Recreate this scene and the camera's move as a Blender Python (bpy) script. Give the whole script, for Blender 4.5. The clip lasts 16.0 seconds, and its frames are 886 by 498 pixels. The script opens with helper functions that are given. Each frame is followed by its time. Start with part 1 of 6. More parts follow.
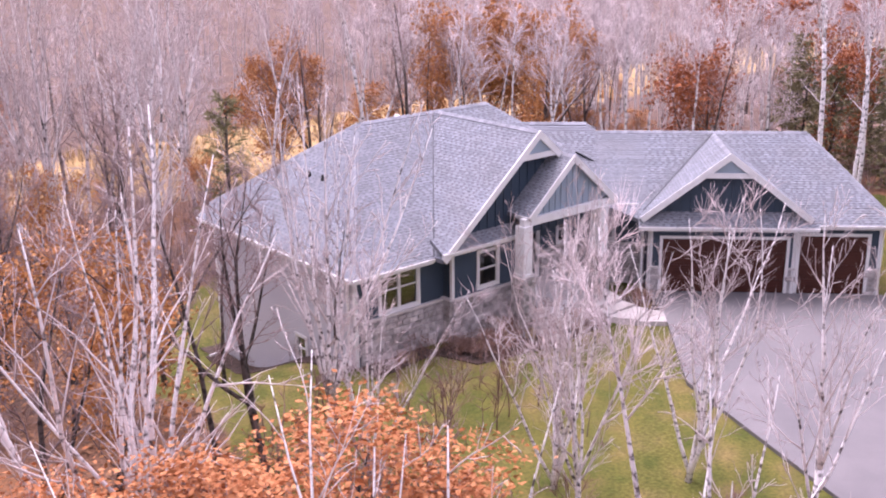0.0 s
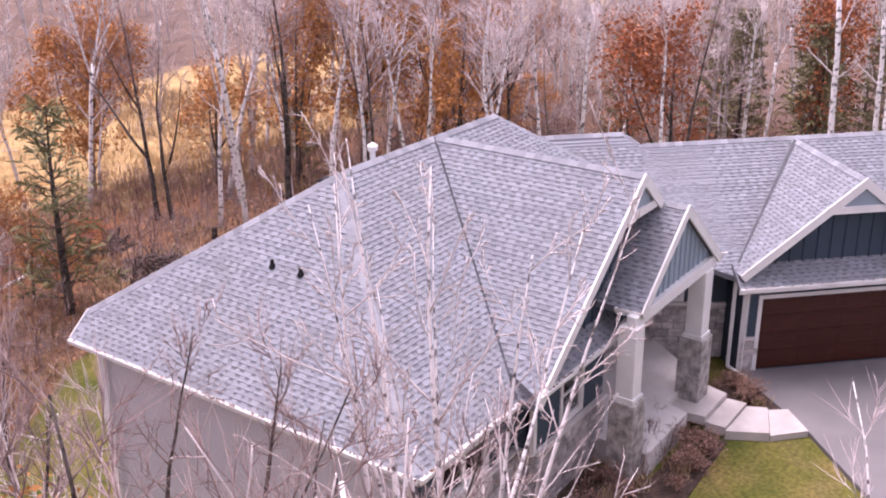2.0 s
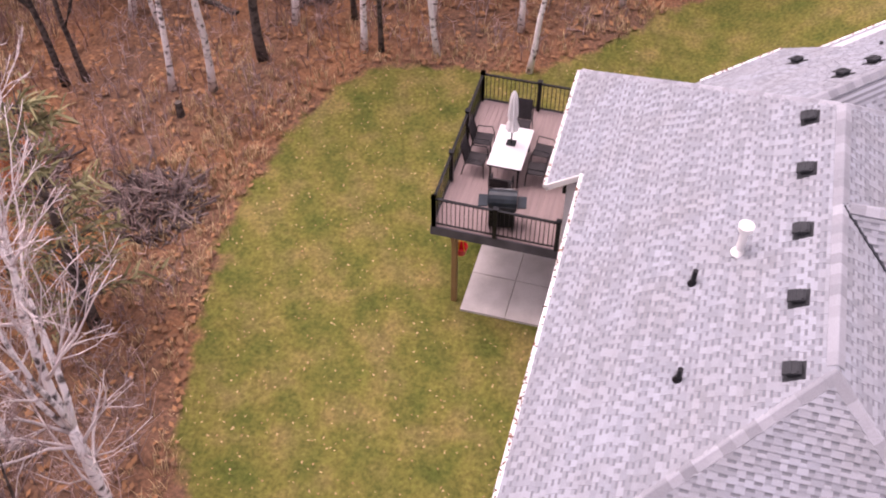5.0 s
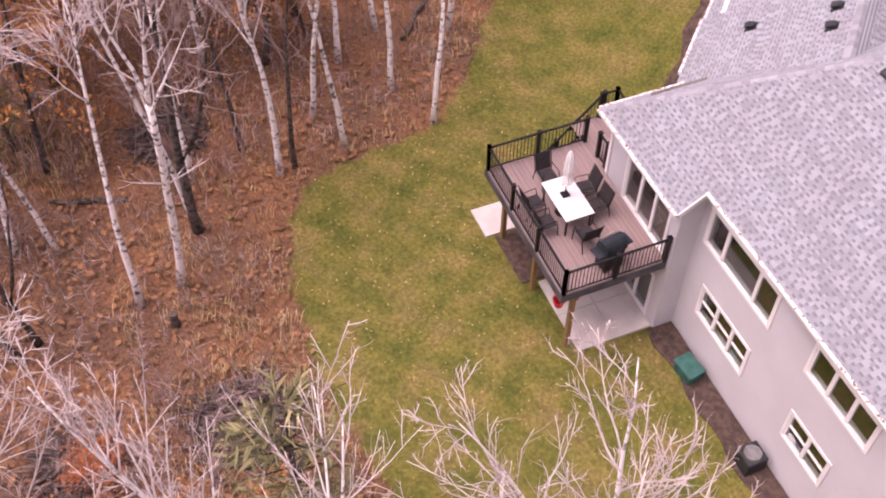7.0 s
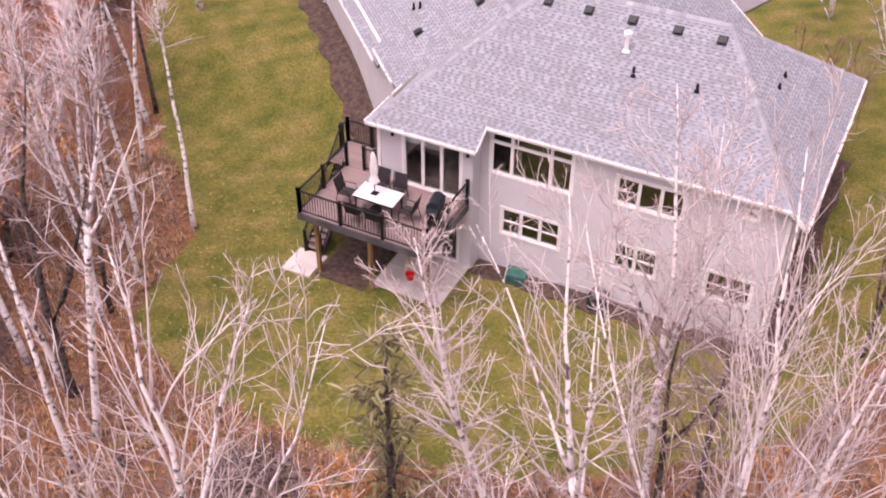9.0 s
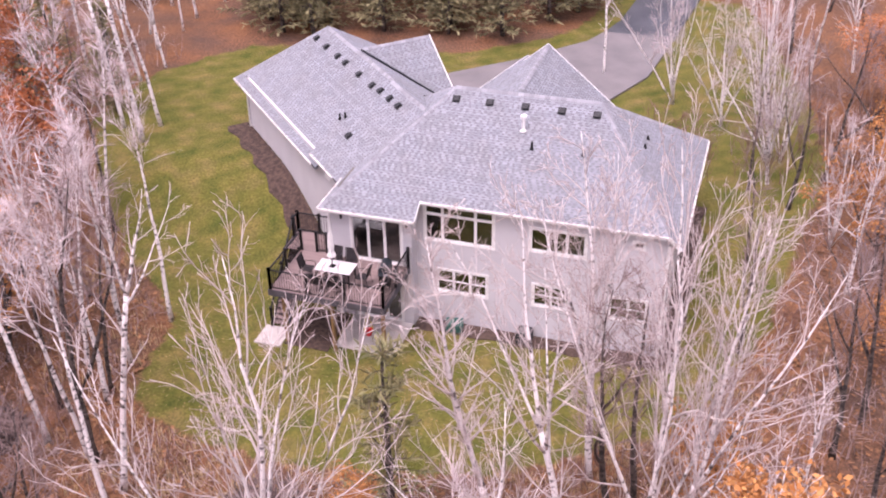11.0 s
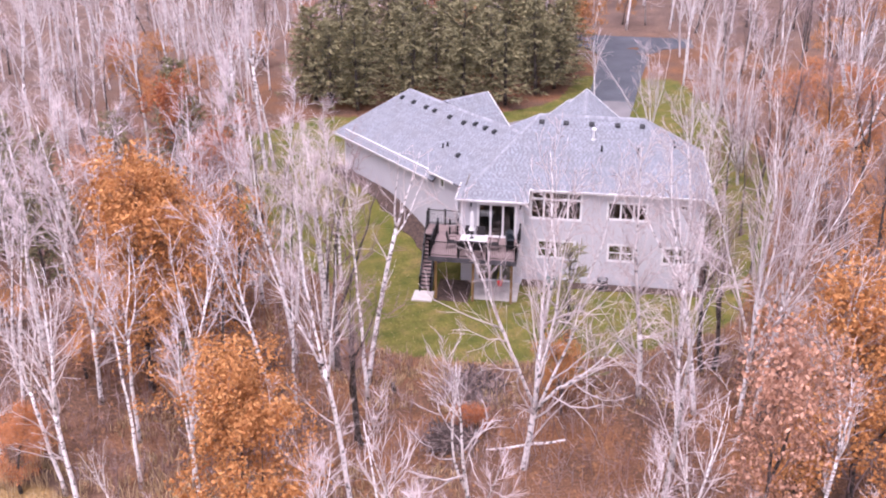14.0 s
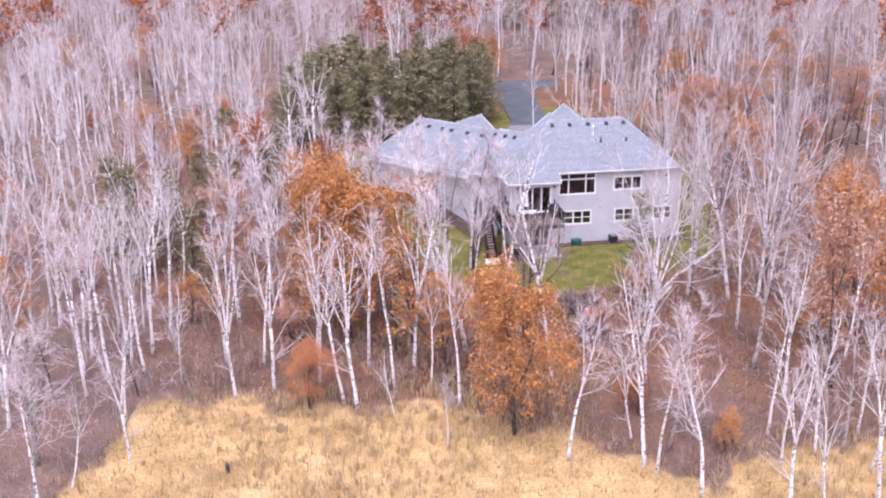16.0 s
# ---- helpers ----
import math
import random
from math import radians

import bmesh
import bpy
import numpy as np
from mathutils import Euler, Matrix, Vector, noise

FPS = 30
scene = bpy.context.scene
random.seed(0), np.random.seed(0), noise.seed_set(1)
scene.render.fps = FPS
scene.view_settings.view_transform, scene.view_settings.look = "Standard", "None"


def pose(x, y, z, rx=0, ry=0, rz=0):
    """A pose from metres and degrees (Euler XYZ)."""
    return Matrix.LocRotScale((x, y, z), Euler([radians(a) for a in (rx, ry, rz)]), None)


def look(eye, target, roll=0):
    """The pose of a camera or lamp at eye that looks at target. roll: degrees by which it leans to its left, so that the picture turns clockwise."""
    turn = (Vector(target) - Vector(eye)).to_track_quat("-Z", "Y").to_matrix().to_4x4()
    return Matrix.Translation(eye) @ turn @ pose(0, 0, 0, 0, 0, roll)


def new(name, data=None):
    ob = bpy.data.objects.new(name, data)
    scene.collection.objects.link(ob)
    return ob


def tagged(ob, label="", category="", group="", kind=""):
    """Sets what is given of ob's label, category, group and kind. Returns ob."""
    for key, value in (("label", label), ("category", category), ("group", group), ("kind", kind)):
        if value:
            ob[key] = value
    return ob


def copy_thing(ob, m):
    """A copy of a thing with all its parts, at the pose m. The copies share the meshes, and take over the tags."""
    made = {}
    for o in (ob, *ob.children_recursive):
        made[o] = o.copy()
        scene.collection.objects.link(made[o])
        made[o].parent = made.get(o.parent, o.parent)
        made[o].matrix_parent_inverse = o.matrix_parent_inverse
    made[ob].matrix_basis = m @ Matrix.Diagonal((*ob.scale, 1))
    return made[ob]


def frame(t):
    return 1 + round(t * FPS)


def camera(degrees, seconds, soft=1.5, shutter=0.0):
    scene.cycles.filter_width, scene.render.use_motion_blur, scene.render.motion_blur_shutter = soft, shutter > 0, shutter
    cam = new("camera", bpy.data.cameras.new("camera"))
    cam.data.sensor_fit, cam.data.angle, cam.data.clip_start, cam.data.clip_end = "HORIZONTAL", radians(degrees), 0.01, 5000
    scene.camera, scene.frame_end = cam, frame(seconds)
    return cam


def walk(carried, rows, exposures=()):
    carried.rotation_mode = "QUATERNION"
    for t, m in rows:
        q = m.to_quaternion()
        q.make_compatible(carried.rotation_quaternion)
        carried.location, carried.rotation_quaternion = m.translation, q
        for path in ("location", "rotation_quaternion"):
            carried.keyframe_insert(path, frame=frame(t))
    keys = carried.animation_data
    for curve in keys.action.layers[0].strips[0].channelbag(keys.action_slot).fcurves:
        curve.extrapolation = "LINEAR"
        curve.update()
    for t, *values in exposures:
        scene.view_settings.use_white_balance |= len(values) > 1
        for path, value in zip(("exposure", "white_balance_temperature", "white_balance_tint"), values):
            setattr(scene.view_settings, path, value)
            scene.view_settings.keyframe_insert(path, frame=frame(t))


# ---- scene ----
SOFT = 2.0
EXPOSURES = [(0.0, 1.36, 6150, 40), (1.5, 1.33, 6350, 39), (3.0, 1.22, 6450, 37), (5.0, 1.12, 6850, 39), (7.5, 1.10, 7100, 44), (9.0, 1.10, 6950, 41), (11.3, 1.15, 6480, 38), (14.0, 1.22, 6100, 35), (16.0, 1.22, 5800, 30)]
cam = camera(45.48, 16.0, soft=SOFT)
# seconds, eye, a point ahead, roll: the flight over the roof and round to the back
PATH = [
    (0, (-23.22, -32.16, 14.76), (-17.037, -24.909, 11.728), -0.66),
    (0.5, (-22.29, -27.57, 14.38), (-15.769, -20.665, 11.248), -0.86),
    (1, (-20.93, -23.50, 14.37), (-14.050, -17.036, 11.091), -0.63),
    (1.5, (-19.25, -19.31, 14.22), (-11.985, -13.366, 10.785), -0.33),
    (2, (-17.74, -15.60, 14.54), (-10.162, -10.196, 10.878), -0.33),
    (2.5, (-16.20, -11.73, 15.50), (-8.266, -7.248, 11.381), -0.50),
    (3, (-14.95, -8.93, 16.41), (-7.025, -5.359, 11.456), 0.12),
    (3.5, (-13.76, -5.85, 17.22), (-6.143, -3.149, 11.328), -0.02),
    (4, (-12.56, -2.75, 18.06), (-5.402, -0.560, 11.431), 0.84),
    (4.5, (-11.69, 0.11, 19.42), (-4.990, 2.057, 12.256), 0.25),
    (5, (-10.87, 3.38, 20.63), (-4.402, 5.142, 13.216), 0.18),
    (5.6, (-9.82, 7.71, 22.04), (-3.408, 8.684, 14.426), 0.33),
    (6.2, (-8.82, 12.29, 23.31), (-2.493, 11.930, 15.578), 0.37),
    (6.8, (-8.04, 16.94, 24.22), (-2.022, 15.036, 16.465), 0.29),
    (7.5, (-7.62, 22.23, 24.51), (-2.225, 18.641, 16.899), 0.04),
    (8, (-7.47, 26.05, 24.32), (-2.587, 21.371, 16.949), 0.07),
    (8.5, (-6.54, 30.37, 24.52), (-2.456, 24.468, 17.551), 0.87),
    (9, (-5.94, 33.49, 24.18), (-2.462, 26.611, 17.808), 0.22),
    (9.6, (-5.79, 36.28, 24.31), (-2.818, 28.722, 18.474), -0.62),
    (10.2, (-5.99, 38.72, 25.09), (-3.289, 30.848, 19.550), -0.99),
    (10.8, (-6.31, 41.27, 26.09), (-3.680, 33.259, 20.709), -1.05),
    (11.5, (-6.51, 44.98, 26.94), (-3.866, 36.853, 21.746), -0.98),
    (12, (-6.45, 48.35, 27.03), (-3.818, 40.083, 22.062), -0.91),
    (12.5, (-6.15, 51.99, 26.97), (-3.543, 43.583, 22.230), -0.58),
    (13, (-4.32, 55.98, 27.34), (-1.948, 47.397, 22.779), 0.05),
    (13.5, (-1.51, 60.26, 27.22), (0.446, 51.445, 22.927), 0.05),
    (14, (3.39, 65.68, 27.96), (4.694, 56.703, 23.747), 0.23),
    (14.5, (8.70, 71.68, 27.56), (9.451, 62.521, 23.617), -0.22),
    (15, (14.48, 76.87, 26.61), (14.615, 67.558, 22.966), -0.61),
    (15.5, (21.15, 83.38, 27.49), (20.533, 74.044, 23.956), -0.67),
    (16, (28.32, 87.47, 28.74), (27.015, 78.192, 25.257), -0.65),
]
walk(cam, [(t, look(eye, target, roll)) for t, eye, target, roll in PATH], EXPOSURES)

# ---- sky and sun: a bright overcast afternoon ----
world = bpy.data.worlds.new("overcast")
scene.world = world
world.use_nodes = True
_wn, _wl = world.node_tree.nodes, world.node_tree.links
_sky = _wn.new("ShaderNodeTexSky")
_sky.sky_type, _sky.sun_disc = "NISHITA", False
_sky.sun_elevation, _sky.sun_rotation = radians(70), radians(17)
_sky.air_density, _sky.dust_density, _sky.ozone_density = 1.0, 4.0, 1.0
_grey = _wn.new("ShaderNodeHueSaturation")
_grey.inputs["Saturation"].default_value = 0.25
_wl.new(_sky.outputs[0], _grey.inputs["Color"])
_wl.new(_grey.outputs[0], _wn["Background"].inputs["Color"])
_wn["Background"].inputs["Strength"].default_value = 0.15
sun_data = bpy.data.lights.new("sun", "SUN")
sun_data.energy, sun_data.angle, sun_data.color = 0.85, radians(40), (1.0, 0.95, 0.9)
sun = new("sun", sun_data)
sun.matrix_world = look((5, 16, 50), (0, 0, 0))

# ---- materials ----
def material(name, color, rough=0.8, metal=0.0, scale=3.0, vary=0.25, fine=40.0, bump=0.2, tint=None, per="", per_amount=0.3, spec=0.3, stretch=None):
    """Base colour broken up at two scales, with fine relief; per: 'object' or 'island' gives each piece its own shade."""
    m = bpy.data.materials.new(name)
    m.use_nodes = True
    n, l = m.node_tree.nodes, m.node_tree.links
    b = n["Principled BSDF"]
    b.inputs["Roughness"].default_value, b.inputs["Metallic"].default_value = rough, metal
    b.inputs["Specular IOR Level"].default_value = spec
    geo = n.new("ShaderNodeNewGeometry")
    source = geo.outputs["Position"]
    if stretch:
        mp = n.new("ShaderNodeVectorMath")
        mp.operation = "MULTIPLY"
        mp.inputs[1].default_value = stretch
        l.new(source, mp.inputs[0])
        source = mp.outputs[0]
    big, small = n.new("ShaderNodeTexNoise"), n.new("ShaderNodeTexNoise")
    big.inputs["Scale"].default_value, small.inputs["Scale"].default_value = scale, fine
    big.inputs["Detail"].default_value, small.inputs["Detail"].default_value = 5, 3
    l.new(source, big.inputs["Vector"]), l.new(source, small.inputs["Vector"])
    tint = tint or tuple(c * 0.6 for c in color)
    ramp = n.new("ShaderNodeMix")
    ramp.data_type = "RGBA"
    ramp.inputs["A"].default_value, ramp.inputs["B"].default_value = (*color, 1), (*tint, 1)
    spread = n.new("ShaderNodeMapRange")
    spread.inputs["From Min"].default_value, spread.inputs["From Max"].default_value = 0.35, 0.65
    l.new(big.outputs[0], spread.inputs["Value"])
    l.new(spread.outputs[0], ramp.inputs["Factor"])
    grain = n.new("ShaderNodeMapRange")
    grain.inputs["To Min"].default_value, grain.inputs["To Max"].default_value = 1 - vary, 1 + vary
    l.new(small.outputs[0], grain.inputs["Value"])
    shade = n.new("ShaderNodeVectorMath")
    shade.operation = "SCALE"
    l.new(ramp.outputs["Result"], shade.inputs[0]), l.new(grain.outputs[0], shade.inputs["Scale"])
    out = shade.outputs[0]
    if per:
        pick = n.new("ShaderNodeObjectInfo").outputs["Random"] if per == "object" else geo.outputs["Random Per Island"]
        own = n.new("ShaderNodeMapRange")
        own.inputs["To Min"].default_value, own.inputs["To Max"].default_value = 1 - per_amount, 1 + per_amount
        l.new(pick, own.inputs["Value"])
        again = n.new("ShaderNodeVectorMath")
        again.operation = "SCALE"
        l.new(out, again.inputs[0]), l.new(own.outputs[0], again.inputs["Scale"])
        out = again.outputs[0]
    l.new(out, b.inputs["Base Color"])
    if bump:
        bp = n.new("ShaderNodeBump")
        bp.inputs["Strength"].default_value, bp.inputs["Distance"].default_value = bump, 0.02
        l.new(small.outputs[0], bp.inputs["Height"]), l.new(bp.outputs[0], b.inputs["Normal"])
    return m


def glass_material(name):
    m = bpy.data.materials.new(name)
    m.use_nodes = True
    b = m.node_tree.nodes["Principled BSDF"]
    b.inputs["Base Color"].default_value = (0.75, 0.8, 0.8, 1)
    b.inputs["Roughness"].default_value = 0.02
    b.inputs["Transmission Weight"].default_value = 1.0
    b.inputs["IOR"].default_value = 1.75
    return m


M_SHINGLE = material("shingle", (0.254, 0.268, 0.300), 0.95, scale=0.9, vary=0.2, fine=60, bump=0.3, tint=(0.236, 0.242, 0.262), per="island", per_amount=0.16, spec=0.2)
M_SHINGLE_PIECE = material("shingle_piece", (0.254, 0.268, 0.300), 0.95, scale=0.9, vary=0.2, fine=60, bump=0.3, tint=(0.236, 0.242, 0.262), per="object", per_amount=0.16, spec=0.2)
M_SHINGLE_CAP = material("ridge_cap", (0.29, 0.295, 0.32), 0.95, scale=1.2, vary=0.25, fine=60, bump=0.4, tint=(0.26, 0.265, 0.29), per="object", per_amount=0.2, spec=0.2)
# roof deck, and the shadow lines coloured into the shingle courses
M_FELT_SHADOW = material("roof_deck_and_shadow_line", (0.168, 0.172, 0.193), 0.95, scale=1.5, vary=0.3, fine=50, bump=0.3, tint=(0.150, 0.154, 0.172), spec=0.2)
M_FLASHING = material("flashing", (0.05, 0.055, 0.065), 0.5, metal=0.4, scale=3, vary=0.1)
M_VENT = material("vent_plastic", (0.03, 0.032, 0.036), 0.5, scale=4, vary=0.15, bump=0.05)
M_SIDING = material("grey_siding", (0.54, 0.53, 0.55), 0.7, scale=0.7, vary=0.06, fine=25, bump=0.05, tint=(0.50, 0.49, 0.51))
M_BLUE = material("blue_siding", (0.045, 0.07, 0.10), 0.6, scale=0.8, vary=0.1, fine=25, bump=0.05, tint=(0.04, 0.06, 0.085))
M_PALE_BLUE = material("pale_blue_board", (0.29, 0.36, 0.42), 0.6, scale=0.8, vary=0.06, fine=25, bump=0.05, tint=(0.265, 0.33, 0.385))
M_WHITE = material("white_trim", (0.78, 0.77, 0.76), 0.5, scale=1.5, vary=0.05, fine=30, bump=0.03, tint=(0.7, 0.69, 0.68))
M_STONE = material("stone", (0.56, 0.515, 0.50), 0.85, scale=4, vary=0.3, fine=30, bump=0.6, tint=(0.33, 0.30, 0.29), per="object", per_amount=0.3)
M_STONE_WALL = material("stone_base", (0.50, 0.46, 0.445), 0.85, scale=4, vary=0.35, fine=14, bump=0.7, tint=(0.2, 0.19, 0.18))
M_MORTAR = material("mortar", (0.48, 0.45, 0.44), 0.95, scale=5)
M_WOODDOOR = material("stained_door", (0.075, 0.022, 0.014), 0.45, scale=2, vary=0.25, fine=12, bump=0.1, tint=(0.05, 0.014, 0.009), stretch=(1, 1, 14))
M_GLASS = glass_material("window_glass")
# room surfaces coloured dark to stand for unlit interiors behind the glass
M_DIM_ROOM = material("dim_room", (0.16, 0.145, 0.13), 0.85, scale=1.0, vary=0.1, fine=20, bump=0.05)
M_DIM_FLOOR = material("dim_floor", (0.14, 0.115, 0.095), 0.95, scale=2.0, vary=0.2, fine=60, bump=0.2)
M_BLACK = material("black_metal", (0.012, 0.012, 0.014), 0.4, metal=0.3, scale=4, vary=0.1, bump=0.0)
M_DECK = material("deck_board", (0.255, 0.19, 0.178), 0.7, scale=2, vary=0.15, fine=20, bump=0.15, tint=(0.215, 0.158, 0.15), per="object", per_amount=0.07, stretch=(0.3, 6, 1))
M_DECKRIM = material("deck_fascia", (0.09, 0.085, 0.095), 0.6, scale=2, vary=0.15)
M_TIMBER = material("treated_timber", (0.28, 0.17, 0.07), 0.75, scale=2, vary=0.2, fine=20, stretch=(6, 6, 0.5))
M_CONCRETE = material("concrete", (0.56, 0.52, 0.495), 0.9, scale=1.4, vary=0.12, fine=30, bump=0.15, tint=(0.44, 0.405, 0.38))
M_PORCH = material("porch_concrete", (0.70, 0.66, 0.64), 0.85, scale=1.4, vary=0.1, fine=30, bump=0.12, tint=(0.60, 0.56, 0.535))
M_ASPHALT = material("asphalt", (0.20, 0.186, 0.188), 0.9, scale=0.5, vary=0.2, fine=30, bump=0.3, tint=(0.155, 0.146, 0.15))
M_MULCH = material("mulch", (0.10, 0.066, 0.052), 0.95, scale=5, vary=0.5, fine=18, bump=1.0, tint=(0.045, 0.031, 0.026))
M_TABLE = material("white_table", (0.62, 0.60, 0.60), 0.5, scale=3, vary=0.05, fine=40, bump=0.02, tint=(0.56, 0.54, 0.54))
M_SLING = material("sling_fabric", (0.035, 0.03, 0.032), 0.8, scale=6, vary=0.2, fine=120, bump=0.2)
M_CLOTH = material("umbrella_cloth", (0.80, 0.79, 0.78), 0.9, scale=5, vary=0.06, fine=60, bump=0.1, tint=(0.72, 0.71, 0.70))
M_GRILL = material("grill_enamel", (0.02, 0.028, 0.035), 0.3, scale=4, vary=0.1, bump=0.0)
M_STEEL = material("steel", (0.5, 0.5, 0.5), 0.35, metal=1.0, scale=5, vary=0.1, bump=0.0)
M_RED = material("red_plastic", (0.62, 0.02, 0.03), 0.4, scale=5, vary=0.05, bump=0.0, tint=(0.5, 0.018, 0.025))
M_YELLOW = material("yellow_rope", (0.65, 0.5, 0.03), 0.7, scale=20, vary=0.2, bump=0.1)
M_TEAL = material("green_plastic", (0.03, 0.13, 0.11), 0.5, scale=4, vary=0.15, bump=0.02)
M_GUTTER_LEAF = material("gutter_leaf", (0.19, 0.09, 0.055), 0.9, scale=3, vary=0.3, fine=20, bump=0.1, per="island", per_amount=0.5)
M_LANE = material("lane_asphalt", (0.085, 0.09, 0.105), 0.7, scale=0.4, vary=0.2, fine=30, bump=0.3, tint=(0.055, 0.06, 0.072))

# ---- ground ----
def grade(x, y):
    """Height of the ground: level with the drive in front, a storey lower behind the house, dipping to the wet meadow."""
    s = min(max((y + 4.0) / 7.0, 0.0), 1.0)
    s = s * s * (3 - 2 * s)
    return -0.12 - 2.38 * s - float(np.interp(y, [18, 29, 34, 39, 90], [0, 0.5, 2.3, 2.9, 3.1]))


def part(name, bm, mat, parent, label="", smooth=False):
    me = bpy.data.meshes.new(name)
    bm.to_mesh(me)
    bm.free()
    me.materials.append(mat)
    if smooth:
        for p in me.polygons:
            p.use_smooth = True
    ob = new(name, me)
    ob.parent = parent
    if label:
        tagged(ob, label)
    return ob


def mesh_part(name, verts, faces, mat, parent=None, label=""):
    me = bpy.data.meshes.new(name)
    me.from_pydata(verts, [], faces)
    me.materials.append(mat)
    me.update()
    ob = new(name, me)
    ob.parent = parent
    if label:
        tagged(ob, label)
    return ob


def box(bm, x0, x1, y0, y1, z0, z1, m=None, bevel=0.0):
    r = bmesh.ops.create_cube(bm, size=1, matrix=Matrix.Translation(((x0 + x1) / 2, (y0 + y1) / 2, (z0 + z1) / 2)) @ Matrix.Diagonal((x1 - x0, y1 - y0, z1 - z0, 1)))
    vs = r["verts"]
    if bevel:
        es = list({e for v in vs for e in v.link_edges})
        vs = list({v for f in bmesh.ops.bevel(bm, geom=es, offset=bevel, segments=1, affect="EDGES")["faces"] for v in f.verts} | {v for v in vs if v.is_valid})
    if m is not None:
        bmesh.ops.transform(bm, matrix=m, verts=vs)
    return vs


def thing(name, label, category, group="", kind=""):
    return tagged(new(name), label, category, group, kind)


# lawn outline, seen from above
LAWN = [(-9.5, -4), (-8.2, 2), (-5.5, 9), (0.4, 13.3), (4.5, 14.6), (8.4, 15.4), (12.2, 15.2), (15, 14.6), (17, 13.6), (17.6, 11), (17.9, 8.2), (20.8, 5.4), (23, 4), (27, 0), (31, -6), (31, -13), (27, -19), (12.5, -21.5), (6.5, -27), (4.8, -36), (-4.5, -36), (-7.5, -26), (-9.5, -18), (-10.5, -11)]


def meadow_edge(x):
    """How far back the tan meadow begins."""
    return float(np.interp(x, [-14, -6, 2, 5, 8, 10, 14.6, 18.5, 20.5, 23.5, 28, 34, 39, 40.5, 43, 50], [37, 35.7, 35.7, 38, 37.5, 34.8, 32.3, 30.6, 28.6, 29.8, 29, 27.6, 27.2, 32, 34.5, 46])) + 0.6 * math.sin(x * 1.3)


def inside(poly, x, y):
    c, j = False, len(poly) - 1
    for i in range(len(poly)):
        (xi, yi), (xj, yj) = poly[i], poly[j]
        if (yi > y) != (yj > y) and x < (xj - xi) * (y - yi) / (yj - yi) + xi:
            c = not c
        j = i
    return c


def edge_distance(poly, x, y):
    best = 1e9
    for i in range(len(poly)):
        (ax, ay), (bx, by) = poly[i - 1], poly[i]
        dx, dy = bx - ax, by - ay
        k = min(max(((x - ax) * dx + (y - ay) * dy) / (dx * dx + dy * dy), 0), 1)
        best = min(best, math.hypot(x - ax - k * dx, y - ay - k * dy))
    return best


def build_ground():
    xs = sorted({*np.arange(-70, 95.1, 1.0), *np.linspace(-900, -70, 14), *np.linspace(95, 900, 14)})
    ys = sorted({*np.arange(-75, 110.1, 1.0), *np.linspace(-900, -75, 14), *np.linspace(110, 900, 14)})
    verts, faces = [], []
    for y in ys:
        for x in xs:
            z = grade(x, y)
            if not inside(LAWN, x, y):
                z += 0.16 * noise.noise((x * 0.35, y * 0.35, 0)) + 0.5 * noise.noise((x * 0.06, y * 0.06, 3)) * min(1, edge_distance(LAWN, x, y) / 12)
            verts.append((x, y, z))
    w = len(xs)
    faces = [(j * w + i, j * w + i + 1, (j + 1) * w + i + 1, (j + 1) * w + i) for j in range(len(ys) - 1) for i in range(w - 1)]
    ob = mesh_part("ground", verts, faces, M_GROUND)
    zone = ob.data.color_attributes.new("zone", "FLOAT_COLOR", "POINT")
    for i, (x, y, z) in enumerate(verts):
        d = edge_distance(LAWN, x, y) * (1 if inside(LAWN, x, y) else -1) if abs(x) < 60 and abs(y) < 60 else -9
        lawn = min(max(0.5 + d / 1.6, 0), 1)
        meadow = min(max((y - meadow_edge(x)) / 4 + 0.5, 0), 1) * min(max((64 - y) / 8, 0), 1)
        # weight of the hazy grey floor colour, rising away from the lawn
        far = min(max((-d - 10) / 14, 0), 1) if abs(x) < 60 and abs(y) < 60 else 1.0
        zone.data[i].color = (lawn, meadow, far, 1)
    return tagged(ob, "leaf-strewn wood floor, mown lawn and tan meadow", "ground", kind="structure")


